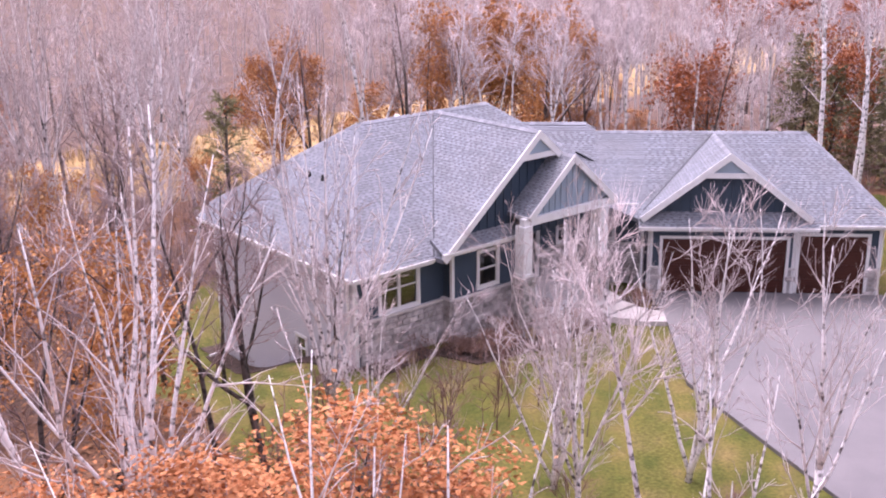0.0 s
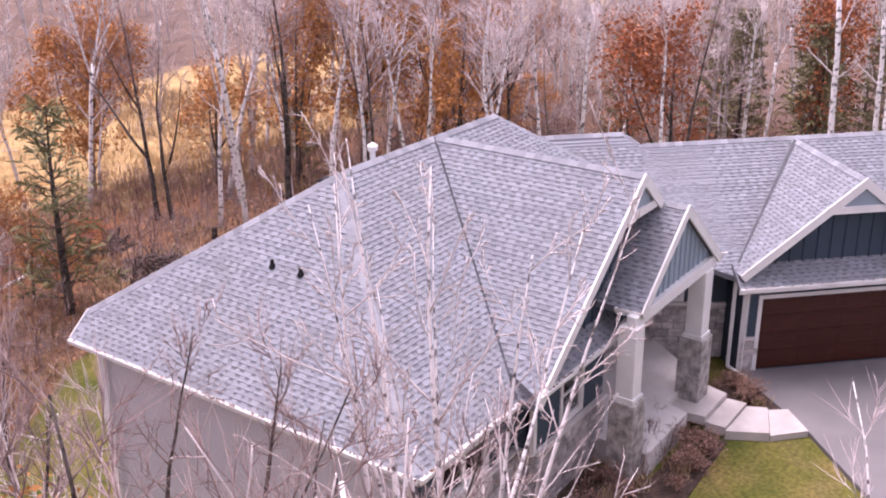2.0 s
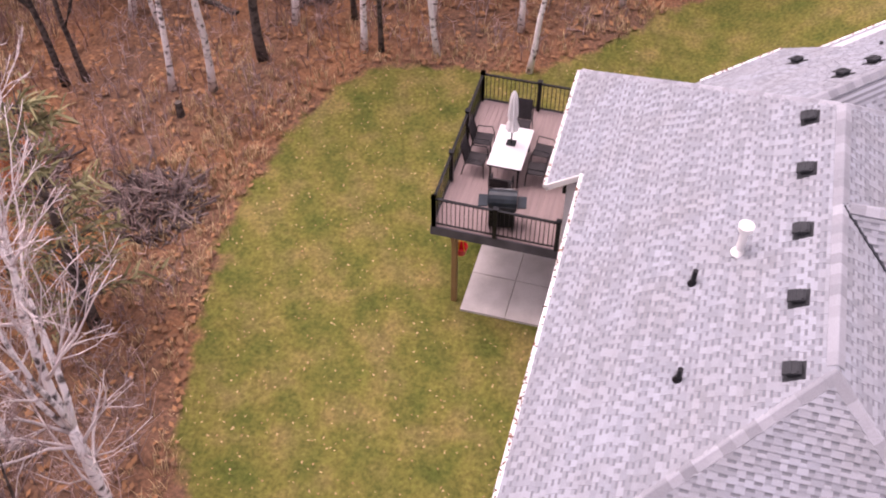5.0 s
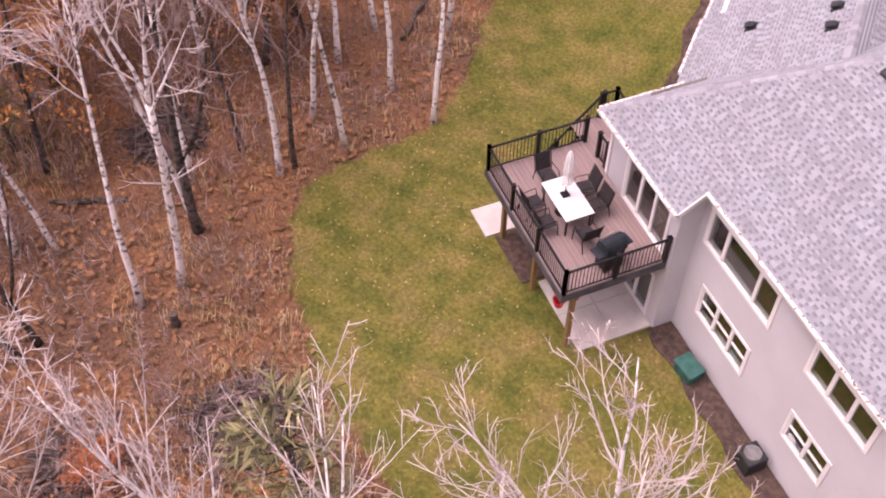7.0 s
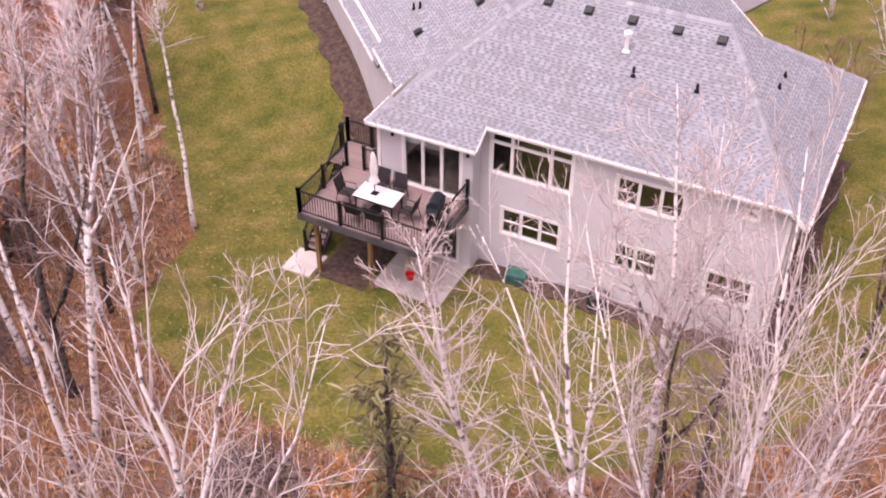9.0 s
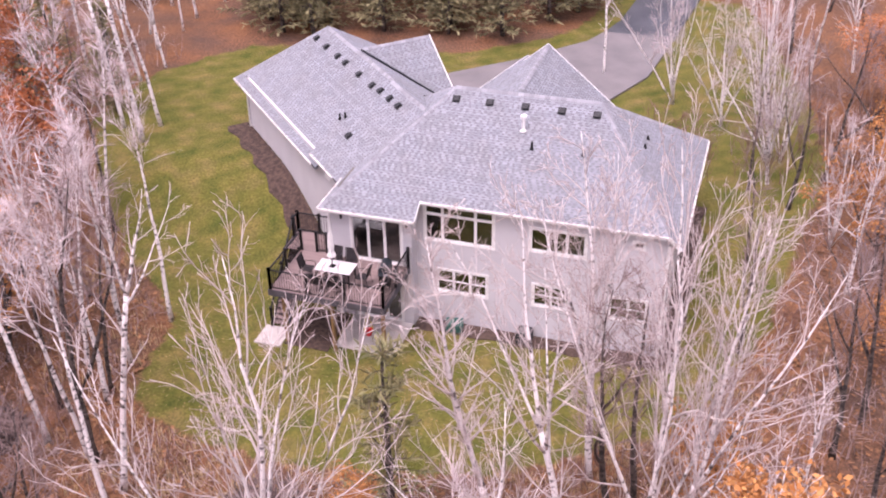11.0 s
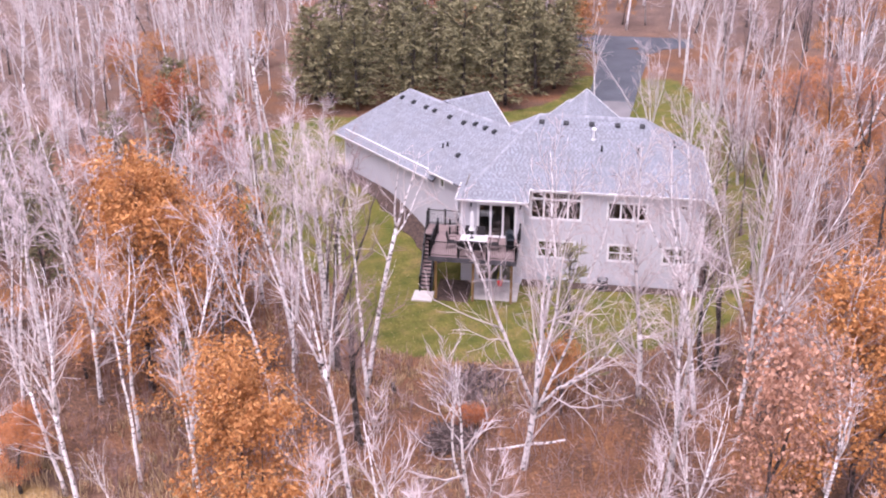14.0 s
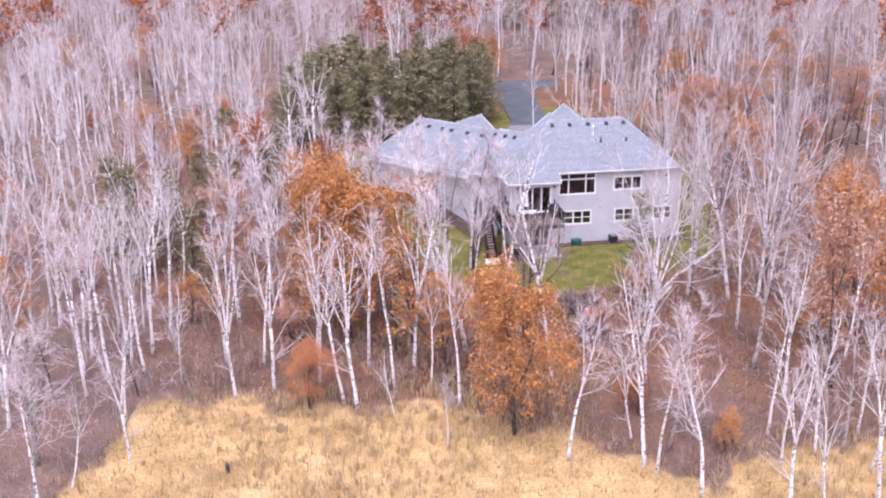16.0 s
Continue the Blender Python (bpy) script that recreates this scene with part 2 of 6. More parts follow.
def ground_material():
    m = bpy.data.materials.new("ground")
    m.use_nodes = True
    n, l = m.node_tree.nodes, m.node_tree.links
    b = n["Principled BSDF"]
    b.inputs["Roughness"].default_value, b.inputs["Specular IOR Level"].default_value = 0.95, 0.15
    geo = n.new("ShaderNodeNewGeometry")

    def tex(scale, detail=6):
        t = n.new("ShaderNodeTexNoise")
        t.inputs["Scale"].default_value, t.inputs["Detail"].default_value = scale, detail
        l.new(geo.outputs["Position"], t.inputs["Vector"])
        return t.outputs[0]

    def ramp(value, stops):
        r = n.new("ShaderNodeValToRGB")
        while len(r.color_ramp.elements) < len(stops):
            r.color_ramp.elements.new(0.5)
        for e, (p, c) in zip(r.color_ramp.elements, stops):
            e.position, e.color = p, (*c, 1)
        l.new(value, r.inputs[0])
        return r.outputs[0]

    def mix(a, c, f, kind="MIX"):
        x = n.new("ShaderNodeMix")
        x.data_type, x.blend_type = "RGBA", kind
        for sock, v in ((x.inputs["A"], a), (x.inputs["B"], c), (x.inputs["Factor"], f)):
            if isinstance(v, float):
                sock.default_value = v
            else:
                l.new(v, sock)
        return x.outputs["Result"]

    grass = ramp(tex(0.8), [(0.3, (0.072, 0.086, 0.018)), (0.5, (0.118, 0.112, 0.028)), (0.7, (0.175, 0.135, 0.052))])
    blades = ramp(tex(9, 5), [(0.3, (0.62, 0.65, 0.6)), (0.7, (1.34, 1.32, 1.28))])
    grass = mix(grass, blades, 1.0, "MULTIPLY")
    wave = n.new("ShaderNodeTexWave")
    wave.inputs["Scale"].default_value, wave.inputs["Distortion"].default_value = 0.22, 3.0
    wave.inputs["Detail"].default_value, wave.inputs["Detail Scale"].default_value = 3.0, 1.6
    turn = n.new("ShaderNodeMapping")
    turn.inputs["Rotation"].default_value = (0, 0, radians(52))
    l.new(geo.outputs["Position"], turn.inputs["Vector"])
    l.new(turn.outputs[0], wave.inputs["Vector"])
    grass = mix(grass, ramp(wave.outputs["Fac"], [(0.2, (0.92, 0.95, 0.93)), (0.8, (1.09, 1.06, 1.05))]), 1.0, "MULTIPLY")
    litter = ramp(tex(0.3), [(0.3, (0.105, 0.068, 0.052)), (0.5, (0.155, 0.084, 0.052)), (0.72, (0.225, 0.108, 0.052))])
    leaves = ramp(tex(9, 4), [(0.3, (0.5, 0.5, 0.5)), (0.7, (1.5, 1.42, 1.35))])
    litter = mix(litter, leaves, 1.0, "MULTIPLY")
    straw = ramp(tex(0.5), [(0.3, (0.30, 0.19, 0.08)), (0.6, (0.46, 0.31, 0.14)), (0.8, (0.52, 0.36, 0.19))])
    straw = mix(straw, ramp(tex(7, 4), [(0.3, (0.6, 0.6, 0.6)), (0.7, (1.3, 1.3, 1.3))]), 1.0, "MULTIPLY")
    att = n.new("ShaderNodeVertexColor")
    att.layer_name = "zone"
    sep = n.new("ShaderNodeSeparateColor")
    l.new(att.outputs[0], sep.inputs[0])

    def edge(value, scale):
        add = n.new("ShaderNodeMath")
        add.operation = "MULTIPLY_ADD"
        l.new(tex(scale), add.inputs[0])
        add.inputs[1].default_value = 0.9
        l.new(value, add.inputs[2])
        r = n.new("ShaderNodeMapRange")
        r.inputs["From Min"].default_value, r.inputs["From Max"].default_value = 0.85, 1.05
        l.new(add.outputs[0], r.inputs["Value"])
        return r.outputs[0]

    # litter under grey brush, with distance haze mixed into its colour
    hazy_duff = mix(ramp(tex(0.4), [(0.3, (0.105, 0.075, 0.064)), (0.5, (0.15, 0.105, 0.088)), (0.72, (0.20, 0.135, 0.105))]), leaves, 1.0, "MULTIPLY")
    litter = mix(litter, hazy_duff, sep.outputs[2])
    c = mix(litter, straw, edge(sep.outputs[1], 0.6))
    c = mix(c, grass, edge(sep.outputs[0], 1.2))
    l.new(c, b.inputs["Base Color"])
    bp = n.new("ShaderNodeBump")
    bp.inputs["Strength"].default_value, bp.inputs["Distance"].default_value = 0.6, 0.05
    l.new(tex(12, 4), bp.inputs["Height"])
    l.new(bp.outputs[0], b.inputs["Normal"])
    return m


M_GROUND = ground_material()
ground = build_ground()

# ---- the house ----
RIDGE = 7.2
UX, UY = 0.70710678, -0.70710678      # along the garage wing
NX, NY = -0.70710678, -0.70710678     # out of the garage front


def wing(u, n):
    """Plan place of a point of the wing: u along it, n towards its front."""
    return u * UX + n * NX, u * UY + n * NY



house = thing("house", "single-storey house with grey shingled hip roof and walk-out basement", "house")


def slope_main_back(x, y):
    return RIDGE - 0.685 * y


def slope_main_front(x, y):
    return RIDGE + 0.70 * y


def slope_west(x, y):
    return RIDGE + 0.875 * x


def slope_east(x, y):
    return RIDGE - 0.84 * (x - 6.63)


def slope_gable_west(x, y):
    return RIDGE + 0.03 - 0.83 * (3.77 - x)


def slope_gable_east(x, y):
    return RIDGE + 0.03 - 0.83 * (x - 3.77)


def slope_porch_west(x, y):
    return RIDGE - 0.93 - 0.84 * (4.93 - x)


def slope_wing_front(x, y):
    return RIDGE - 1.36 - 0.70 * ((x * NX + y * NY) + 5.55)


def slope_wing_back(x, y):
    return RIDGE - 1.36 + 0.70 * ((x * NX + y * NY) + 5.55)


def slope_link_back(x, y):
    return RIDGE - 1.08 + 0.70 * ((x * NX + y * NY) + 5.95)


def slope_wing_end(x, y):
    return RIDGE - 1.36 - 1.0 * ((x * UX + y * UY) - 18.1)


def slope_gg_left(x, y):
    return RIDGE - 1.40 - 0.77 * (14.25 - (x * UX + y * UY))


def slope_gg_right(x, y):
    return RIDGE - 1.40 - 0.77 * ((x * UX + y * UY) - 14.25)


def slope_skirt(x, y):
    return RIDGE - 3.80 - 0.75 * ((x * NX + y * NY) + 1.80)


def slope_gable_skirt(x, y):
    return RIDGE - 3.30 + 0.62 * (y + 5.45)


def w4(*un):
    return [wing(u, n) for u, n in un]


ROOF_PLANES = [
    ("roof_back", slope_main_back, [(0, 0), (6.63, 0), (10.62, 4.87), (-3.81, 4.87)]),
    ("roof_back_bay", slope_main_back, [(6.84, 4.87), (10.62, 4.87), (11.28, 5.70), (6.84, 5.70)]),
    ("roof_west", slope_west, [(0, 0), (-3.81, 4.87), (-4.4, 4.87), (-4.4, -5.5)]),
    ("roof_front", slope_main_front, [(0, 0), (-4.4, -5.5), (-0.87, -5.5), (3.77, 0)]),
    ("roof_front_valley", slope_main_front, [(3.77, 0), (7.98, -5), (10.8, -5), (6.63, 0)]),
    ("roof_east", slope_east, [(6.63, 0), (11.3, -5.6), (11.3, 5.7)]),
    ("roof_gable_west", slope_gable_west, [(3.77, 0), (-0.87, -5.5), (-0.87, -5.95), (3.77, -5.95)]),
    ("roof_gable_east", slope_gable_east, [(3.77, 0), (3.77, -5.95), (4.93, -5.95), (7.4, -5.95), (7.4, -4.3)]),
    ("roof_porch_east", slope_gable_east, [(4.93, -5.95), (4.93, -6.6), (7.4, -6.6), (7.4, -5.95)]),
    ("roof_porch_west", slope_porch_west, [(4.93, -5.0), (2.65, -5.0), (2.65, -6.6), (4.93, -6.6)]),
    ("roof_link_front", slope_wing_front, w4((4.9, -5.95), (8.93, -5.95), (9.35, -5.55), (11.3, -5.55), (11.3, -2.3), (4.9, -2.3))),
    ("roof_link_back", slope_link_back, w4((4.9, -5.95), (4.9, -10.25), (9.4, -10.25), (9.4, -6.4), (8.93, -5.95))),
    ("roof_wing_front", slope_wing_front, w4((9.3, -5.55), (18.1, -5.55), (20.98, -1.43), (11.3, -1.43), (9.3, -2.3))),
    ("roof_wing_back", slope_wing_back, w4((8.9, -5.55), (8.9, -10.25), (21.39, -10.25), (18.1, -5.55))),
    ("roof_wing_end", slope_wing_end, w4((18.1, -5.55), (21.39, -10.25), (20.98, -1.43))),
    ("roof_garage_gable_left", slope_gg_left, w4((14.25, -5.4), (10.9, -1.6), (10.9, -1.3), (14.25, -1.3))),
    ("roof_garage_gable_right", slope_gg_right, w4((14.25, -5.4), (14.25, -1.3), (17.6, -1.3), (17.6, -1.6))),
    ("roof_garage_skirt", slope_skirt, w4((10.85, -1.8), (10.85, -1.15), (17.8, -1.15), (17.8, -1.8))),
    ("roof_gable_skirt", slope_gable_skirt, [(-0.9, -5.3), (-0.9, -5.95), (3.2, -5.95), (3.2, -5.3)]),
]


def slab(plan, height, thick=0.14):
    """A roof plane as a slab, its upper face on the plane."""
    bm = bmesh.new()
    if sum(a[0] * b[1] - b[0] * a[1] for a, b in zip(plan, plan[1:] + plan[:1])) < 0:
        plan = plan[::-1]
    top = [bm.verts.new((x, y, height(x, y))) for x, y in plan]
    low = [bm.verts.new((x, y, height(x, y) - thick)) for x, y in plan]
    bm.faces.new(top)
    bm.faces.new(low[::-1])
    for i in range(len(plan)):
        j = (i + 1) % len(plan)
        bm.faces.new((top[j], top[i], low[i], low[j]))
    return bm



def ccw(plan):
    return plan if sum(a[0] * b[1] - b[0] * a[1] for a, b in zip(plan, plan[1:] + plan[:1])) > 0 else plan[::-1]


def clip(poly, a, b):
    """The part of a 2D polygon to the left of the line from a to b."""
    out = []
    for i, p in enumerate(poly):
        q = poly[(i + 1) % len(poly)]
        sp = (b[0] - a[0]) * (p[1] - a[1]) - (b[1] - a[1]) * (p[0] - a[0])
        sq = (b[0] - a[0]) * (q[1] - a[1]) - (b[1] - a[1]) * (q[0] - a[0])
        if sp >= 0:
            out.append(p)
        if (sp >= 0) != (sq >= 0):
            k = sp / (sp - sq)
            out.append((p[0] + k * (q[0] - p[0]), p[1] + k * (q[1] - p[1])))
    return out


def slope_frame(height):
    """Origin, course direction, up-slope direction and normal of a roof plane."""
    gx, gy = height(1, 0) - height(0, 0), height(0, 1) - height(0, 0)
    up = Vector((gx, gy, gx * gx + gy * gy)).normalized()
    normal = Vector((-gx, -gy, 1)).normalized()
    return Vector((0, 0, height(0, 0))), up.cross(normal).normalized(), up, normal


EXPOSURE = 0.126


def shingle_field(plan, height, rng, keep_out=None):
    """Laminated shingle tabs over one roof plane: verts and faces of the joined rest, and the places of whole tabs in keep_out."""
    o, c, up, nrm = slope_frame(height)
    flat = []
    for x, y in ccw(list(plan)):
        v = Vector((x, y, height(x, y))) - o
        flat.append((v.dot(c), v.dot(up)))
    flat = ccw(flat)
    verts, faces, pieces, courses = [], [], [], []
    lo, hi = min(p[1] for p in flat), max(p[1] for p in flat)
    row = 0
    v0 = lo
    while v0 < hi:
        v1 = v0 + EXPOSURE
        band = clip(clip(flat, (-100, v0 - 0.001), (100, v0 - 0.001)), (100, v1), (-100, v1))
        if len(band) > 2:
            # upper strip is dark: the shadow line below the next butt edge, as colour
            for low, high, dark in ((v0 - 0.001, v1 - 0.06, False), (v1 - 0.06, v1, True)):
                strip = clip(clip(band, (-100, low), (100, low)), (100, high), (-100, high))
                if len(strip) < 3:
                    continue
                base, n = len(verts), len(strip)
                verts += [o + c * p[0] + up * p[1] + nrm * (0.017 - 0.015 * (p[1] - v0) / EXPOSURE) for p in strip]
                verts += [o + c * p[0] + up * p[1] - nrm * 0.002 for p in strip]
                first = len(faces)
                faces.append(tuple(range(base, base + n)))
                for i in range(n):
                    j = (i + 1) % n
                    faces.append((base + j, base + i, base + n + i, base + n + j))
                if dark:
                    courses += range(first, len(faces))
            u, end = min(p[0] for p in band) - rng.random() * 0.3, max(p[0] for p in band)
            while u < end:
                w = rng.choice((0.11, 0.14, 0.17, 0.21))
                tab = [(u, v0), (u + w, v0), (u + w, v1 + 0.01), (u, v1 + 0.01)]
                u += w + rng.choice((0.10, 0.13, 0.15))
                cut = tab
                for a, b in zip(flat, flat[1:] + flat[:1]):
                    cut = clip(cut, a, b)
                    if len(cut) < 3:
                        break
                if len(cut) < 3:
                    continue
                mid = o + c * (tab[0][0] + w / 2) + up * v0
                if keep_out and keep_out(mid) and abs(cut[0][0] - tab[0][0]) < 1e-6 and len(cut) == 4 and len(pieces) < 290:
                    pieces.append((mid, w))
                    continue
                base = len(verts)
                for p in cut:
                    lift = 0.023 - 0.017 * (p[1] - v0) / (EXPOSURE + 0.01)
                    verts.append(o + c * p[0] + up * p[1] + nrm * lift)
                for p in cut:
                    verts.append(o + c * p[0] + up * p[1] - nrm * 0.002)
                n = len(cut)
                faces.append(tuple(range(base, base + n)))
                for i in range(n):
                    j = (i + 1) % n
                    faces.append((base + j, base + i, base + n + i, base + n + j))
        v0 = v1
        row += 1
    return verts, faces, pieces, (c, up, nrm), courses


roof_rng = random.Random(5)
NEAR_TABS = lambda p: -4.2 < p.x < -1.6 and -3.2 < p.y < 0.2
WEST_PIECES = []
for _name, _height, _plan in ROOF_PLANES:
    _roof = part("roof", slab(_plan, _height), M_FELT_SHADOW, house, "grey asphalt-shingled roof slope")
    _v, _f, _p, _frame, _shadow_lines = shingle_field(_plan, _height, roof_rng, NEAR_TABS if _name == "roof_west" else None)
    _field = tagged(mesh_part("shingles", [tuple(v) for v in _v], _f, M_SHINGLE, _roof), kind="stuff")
    _field.data.materials.append(M_FELT_SHADOW)
    # shadow-line strips take the darker second material
    for _i in _shadow_lines:
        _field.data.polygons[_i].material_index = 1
    if _p:
        WEST_PIECES.append((_roof, _p, _frame))
        west_roof = _roof


def bar(bm, p, q, w, h, up=Vector((0, 0, 1)), drop=0.0):
    """A straight square bar from p to q, w wide and h high, hanging drop under the line."""
    p, q = Vector(p), Vector(q)
    d = (q - p)
    side = d.cross(up).normalized()
    top = side.cross(d).normalized()
    vs = []
    for e in (p, q):
        for a, b in ((-0.5, 0.5), (0.5, 0.5), (0.5, -0.5), (-0.5, -0.5)):
            vs.append(bm.verts.new(e + side * w * a + top * (h * b - drop)))
    for f in ((0, 1, 2, 3), (7, 6, 5, 4), (0, 4, 5, 1), (1, 5, 6, 2), (2, 6, 7, 3), (3, 7, 4, 0)):
        bm.faces.new([vs[i] for i in f])
    return vs


def at_roof(height, x, y, lift=0.0):
    return Vector((x, y, height(x, y) + lift))


# ridge and hip caps, laid piece over piece
def cap_mesh():
    bm = bmesh.new()
    pts = [(-0.14, -0.075), (-0.015, 0.018), (0.015, 0.018), (0.14, -0.075)]
    rows = []
    for y, lift in ((0.0, 0.007), (0.27, 0.0)):
        rows.append([bm.verts.new((x, y, z + lift)) for x, z in pts])
        rows.append([bm.verts.new((x, y, z + lift - 0.02)) for x, z in pts])
    for i in range(3):
        bm.faces.new((rows[0][i], rows[0][i + 1], rows[2][i + 1], rows[2][i]))
        bm.faces.new((rows[0][i + 1], rows[0][i], rows[1][i], rows[1][i + 1]))
    for k in (0, 3):
        bm.faces.new((rows[0][k], rows[2][k], rows[3][k], rows[1][k]))
    bmesh.ops.recalc_face_normals(bm, faces=bm.faces)
    me = bpy.data.meshes.new("ridge_cap")
    bm.to_mesh(me)
    bm.free()
    me.materials.append(M_SHINGLE_CAP)
    return me


def lay_caps(me, p, q, parent):
    p, q = Vector(p), Vector(q)
    d = (q - p).normalized()
    side = d.cross(Vector((0, 0, 1))).normalized()
    top = side.cross(d)
    n = int((q - p).length / 0.24)
    for i in range(n):
        ob = new("ridge_cap", me)
        ob.matrix_world = Matrix.Translation(p + d * 0.24 * i + top * 0.010) @ Matrix((side, d, top)).transposed().to_4x4()
        ob.parent = parent


CAP = cap_mesh()
_rw, _re = (0, 0, RIDGE), (6.63, 0, RIDGE)
_gr = lambda u, n, dz: (*wing(u, n), RIDGE + dz)
for _a, _b in ((_re, _rw), ((-3.78, 4.83, slope_main_back(0, 4.83)), _rw), ((-4.36, -5.45, slope_main_front(0, -5.45)), _rw), ((11.25, 5.66, slope_main_back(0, 5.66)), _re),
               ((9.1, -2.95, slope_main_front(0, -2.95)), _re), ((3.77, -5.93, RIDGE + 0.03), (3.77, 0, RIDGE + 0.03)), ((4.93, -6.58, RIDGE - 0.93), (4.93, -5.9, RIDGE - 0.93)),
               (_gr(8.93, -5.95, -1.08), _gr(5.2, -5.95, -1.08)), (_gr(9.35, -5.55, -1.36), _gr(8.93, -5.95, -1.08)), (_gr(18.1, -5.55, -1.36), _gr(9.35, -5.55, -1.36)),
               (_gr(21.36, -10.2, -4.63), _gr(18.1, -5.55, -1.36)), (_gr(20.95, -1.48, -4.2), _gr(18.1, -5.55, -1.36)), (_gr(14.25, -1.32, -1.40), _gr(14.25, -5.4, -1.40))):
    lay_caps(CAP, _a, _b, west_roof)

# valley flashing
def valley(p, q):
    bm = bmesh.new()
    bar(bm, p, q, 0.11, 0.05)
    part("valley_flashing", bm, M_FLASHING, house, "dark metal valley flashing")


valley((3.77, -0.05, RIDGE + 0.01), (-0.85, -5.48, slope_main_front(0, -5.48) + 0.02))
valley(_gr(14.2, -5.3, -1.40), _gr(11.0, -1.75, -3.92))
valley((9.05, -2.9, slope_east(9.05, 0) + 0.03), (9.75, -4.0, slope_east(9.75, 0) + 0.05))


# gutters, fascia and rakes
def gutter(p, q, name="gutter"):
    bm = bmesh.new()
    p, q = Vector(p), Vector(q)
    d = (q - p).normalized()
    side = d.cross(Vector((0, 0, 1)))
    prof = [(0, 0), (0.085, 0.0), (0.095, -0.02), (0.08, -0.11), (0, -0.12), (0, -0.18), (-0.03, -0.18), (-0.03, 0.0)]
    for e in (p, q):
        for a, b in prof:
            bm.verts.new(e + side * a + Vector((0, 0, b)))
    bm.verts.ensure_lookup_table()
    n = len(prof)
    for i in range(n):
        j = (i + 1) % n
        bm.faces.new((bm.verts[i], bm.verts[j], bm.verts[n + j], bm.verts[n + i]))
    bm.faces.new(bm.verts[:n][::-1])
    bm.faces.new(bm.verts[n:])
    bmesh.ops.recalc_face_normals(bm, faces=bm.faces)
    channel = part(name, bm, M_WHITE, house, "white aluminium gutter")
    # leaves lying in the trough
    v, f = [], []
    rng = random.Random(int(abs(p.x * 97 + q.y * 31)))
    for _ in range(int((q - p).length * 16)):
        o = p.lerp(q, rng.random()) + side * rng.uniform(0.02, 0.085) + Vector((0, 0, 0.006 + rng.random() * 0.01))
        a = rng.uniform(0, 6.28)
        s = rng.uniform(0.02, 0.045)
        x, y = Vector((math.cos(a), math.sin(a), rng.gauss(0, 0.2))) * s, Vector((-math.sin(a), math.cos(a), rng.gauss(0, 0.2))) * s * 0.6
        k = len(v)
        v += [tuple(o - x), tuple(o + y), tuple(o + x), tuple(o - y)]
        f.append((k, k + 1, k + 2, k + 3))
    tagged(mesh_part("gutter_leaves", v, f, M_GUTTER_LEAF, channel), "dead brown leaves in the gutter", kind="stuff")


def eave(height, a, b):
    gutter((*a, height(*a) + 0.005), (*b, height(*b) + 0.005))


eave(slope_main_back, (6.84, 4.87), (-3.81, 4.87))
eave(slope_main_back, (11.28, 5.70), (6.84, 5.70))
eave(slope_west, (-4.4, 4.87), (-4.4, -5.5))
eave(slope_main_front, (-4.4, -5.5), (-0.9, -5.5))
eave(slope_gable_skirt, (-0.9, -5.95), (3.2, -5.95))
eave(slope_east, (11.3, 2.3), (11.3, 5.66))
eave(slope_wing_back, wing(21.39, -10.25), wing(9.45, -10.25))
eave(slope_link_back, wing(9.35, -10.25), wing(6.6, -10.25))
eave(slope_wing_end, wing(20.98, -1.43), wing(21.39, -10.25))
eave(slope_skirt, wing(10.85, -1.15), wing(17.8, -1.15))
eave(slope_wing_front, wing(17.8, -1.43), wing(20.98, -1.43))
eave(slope_gable_east, (7.4, -6.6), (7.4, -5.0))
eave(slope_porch_west, (2.65, -5.95), (2.65, -6.6))
eave(slope_wing_front, wing(8.6, -2.3), wing(10.9, -2.3))


def rake(p, q, w=0.05, h=0.24):
    bm = bmesh.new()
    bar(bm, p, q, w, h, drop=h / 2 - 0.03)
    part("rake_board", bm, M_WHITE, house, "white rake board")


rake((-0.87, -5.97, slope_gable_west(-0.87, 0)), (3.77, -5.97, RIDGE + 0.05))
rake((3.77, -5.972, RIDGE + 0.05), (4.95, -5.972, slope_gable_east(4.95, 0)))
rake((2.62, -6.62, slope_porch_west(2.62, 0)), (4.93, -6.62, RIDGE - 0.91))
rake((4.93, -6.622, RIDGE - 0.91), (7.42, -6.622, slope_gable_east(7.42, 0)))
rake((*wing(10.9, -1.28), RIDGE - 3.98), (*wing(14.25, -1.28), RIDGE - 1.38))
rake((*wing(14.25, -1.278), RIDGE - 1.38), (*wing(17.6, -1.278), RIDGE - 3.98))
rake((-3.81, 4.885, slope_west(-3.81, 0)), (-4.4, 4.885, slope_west(-4.4, 0)), 0.03, 0.16)
rake((6.82, 4.87, slope_main_back(0, 4.87)), (6.82, 5.70, slope_main_back(0, 5.70)), 0.03, 0.16)

# vents and pipes on the roof
def box_vent(height, x, y, turn=0.0, label="black square roof vent"):
    bm = bmesh.new()
    box(bm, -0.18, 0.18, -0.19, 0.19, 0.0, 0.02)
    box(bm, -0.115, 0.115, -0.11, 0.13, 0.02, 0.12, bevel=0.02)
    for k in range(4):
        box(bm, -0.135, 0.135, -0.16 + 0.075 * k, -0.075 + 0.075 * k, 0.115 - 0.007 * k * k * 0.6, 0.145 - 0.009 * k * k * 0.6, bevel=0.008)
    ob = part("roof_vent", bm, M_VENT, house, label)
    o, c, up, nrm = slope_frame(height)
    m = Matrix((c, up, nrm)).transposed().to_4x4()
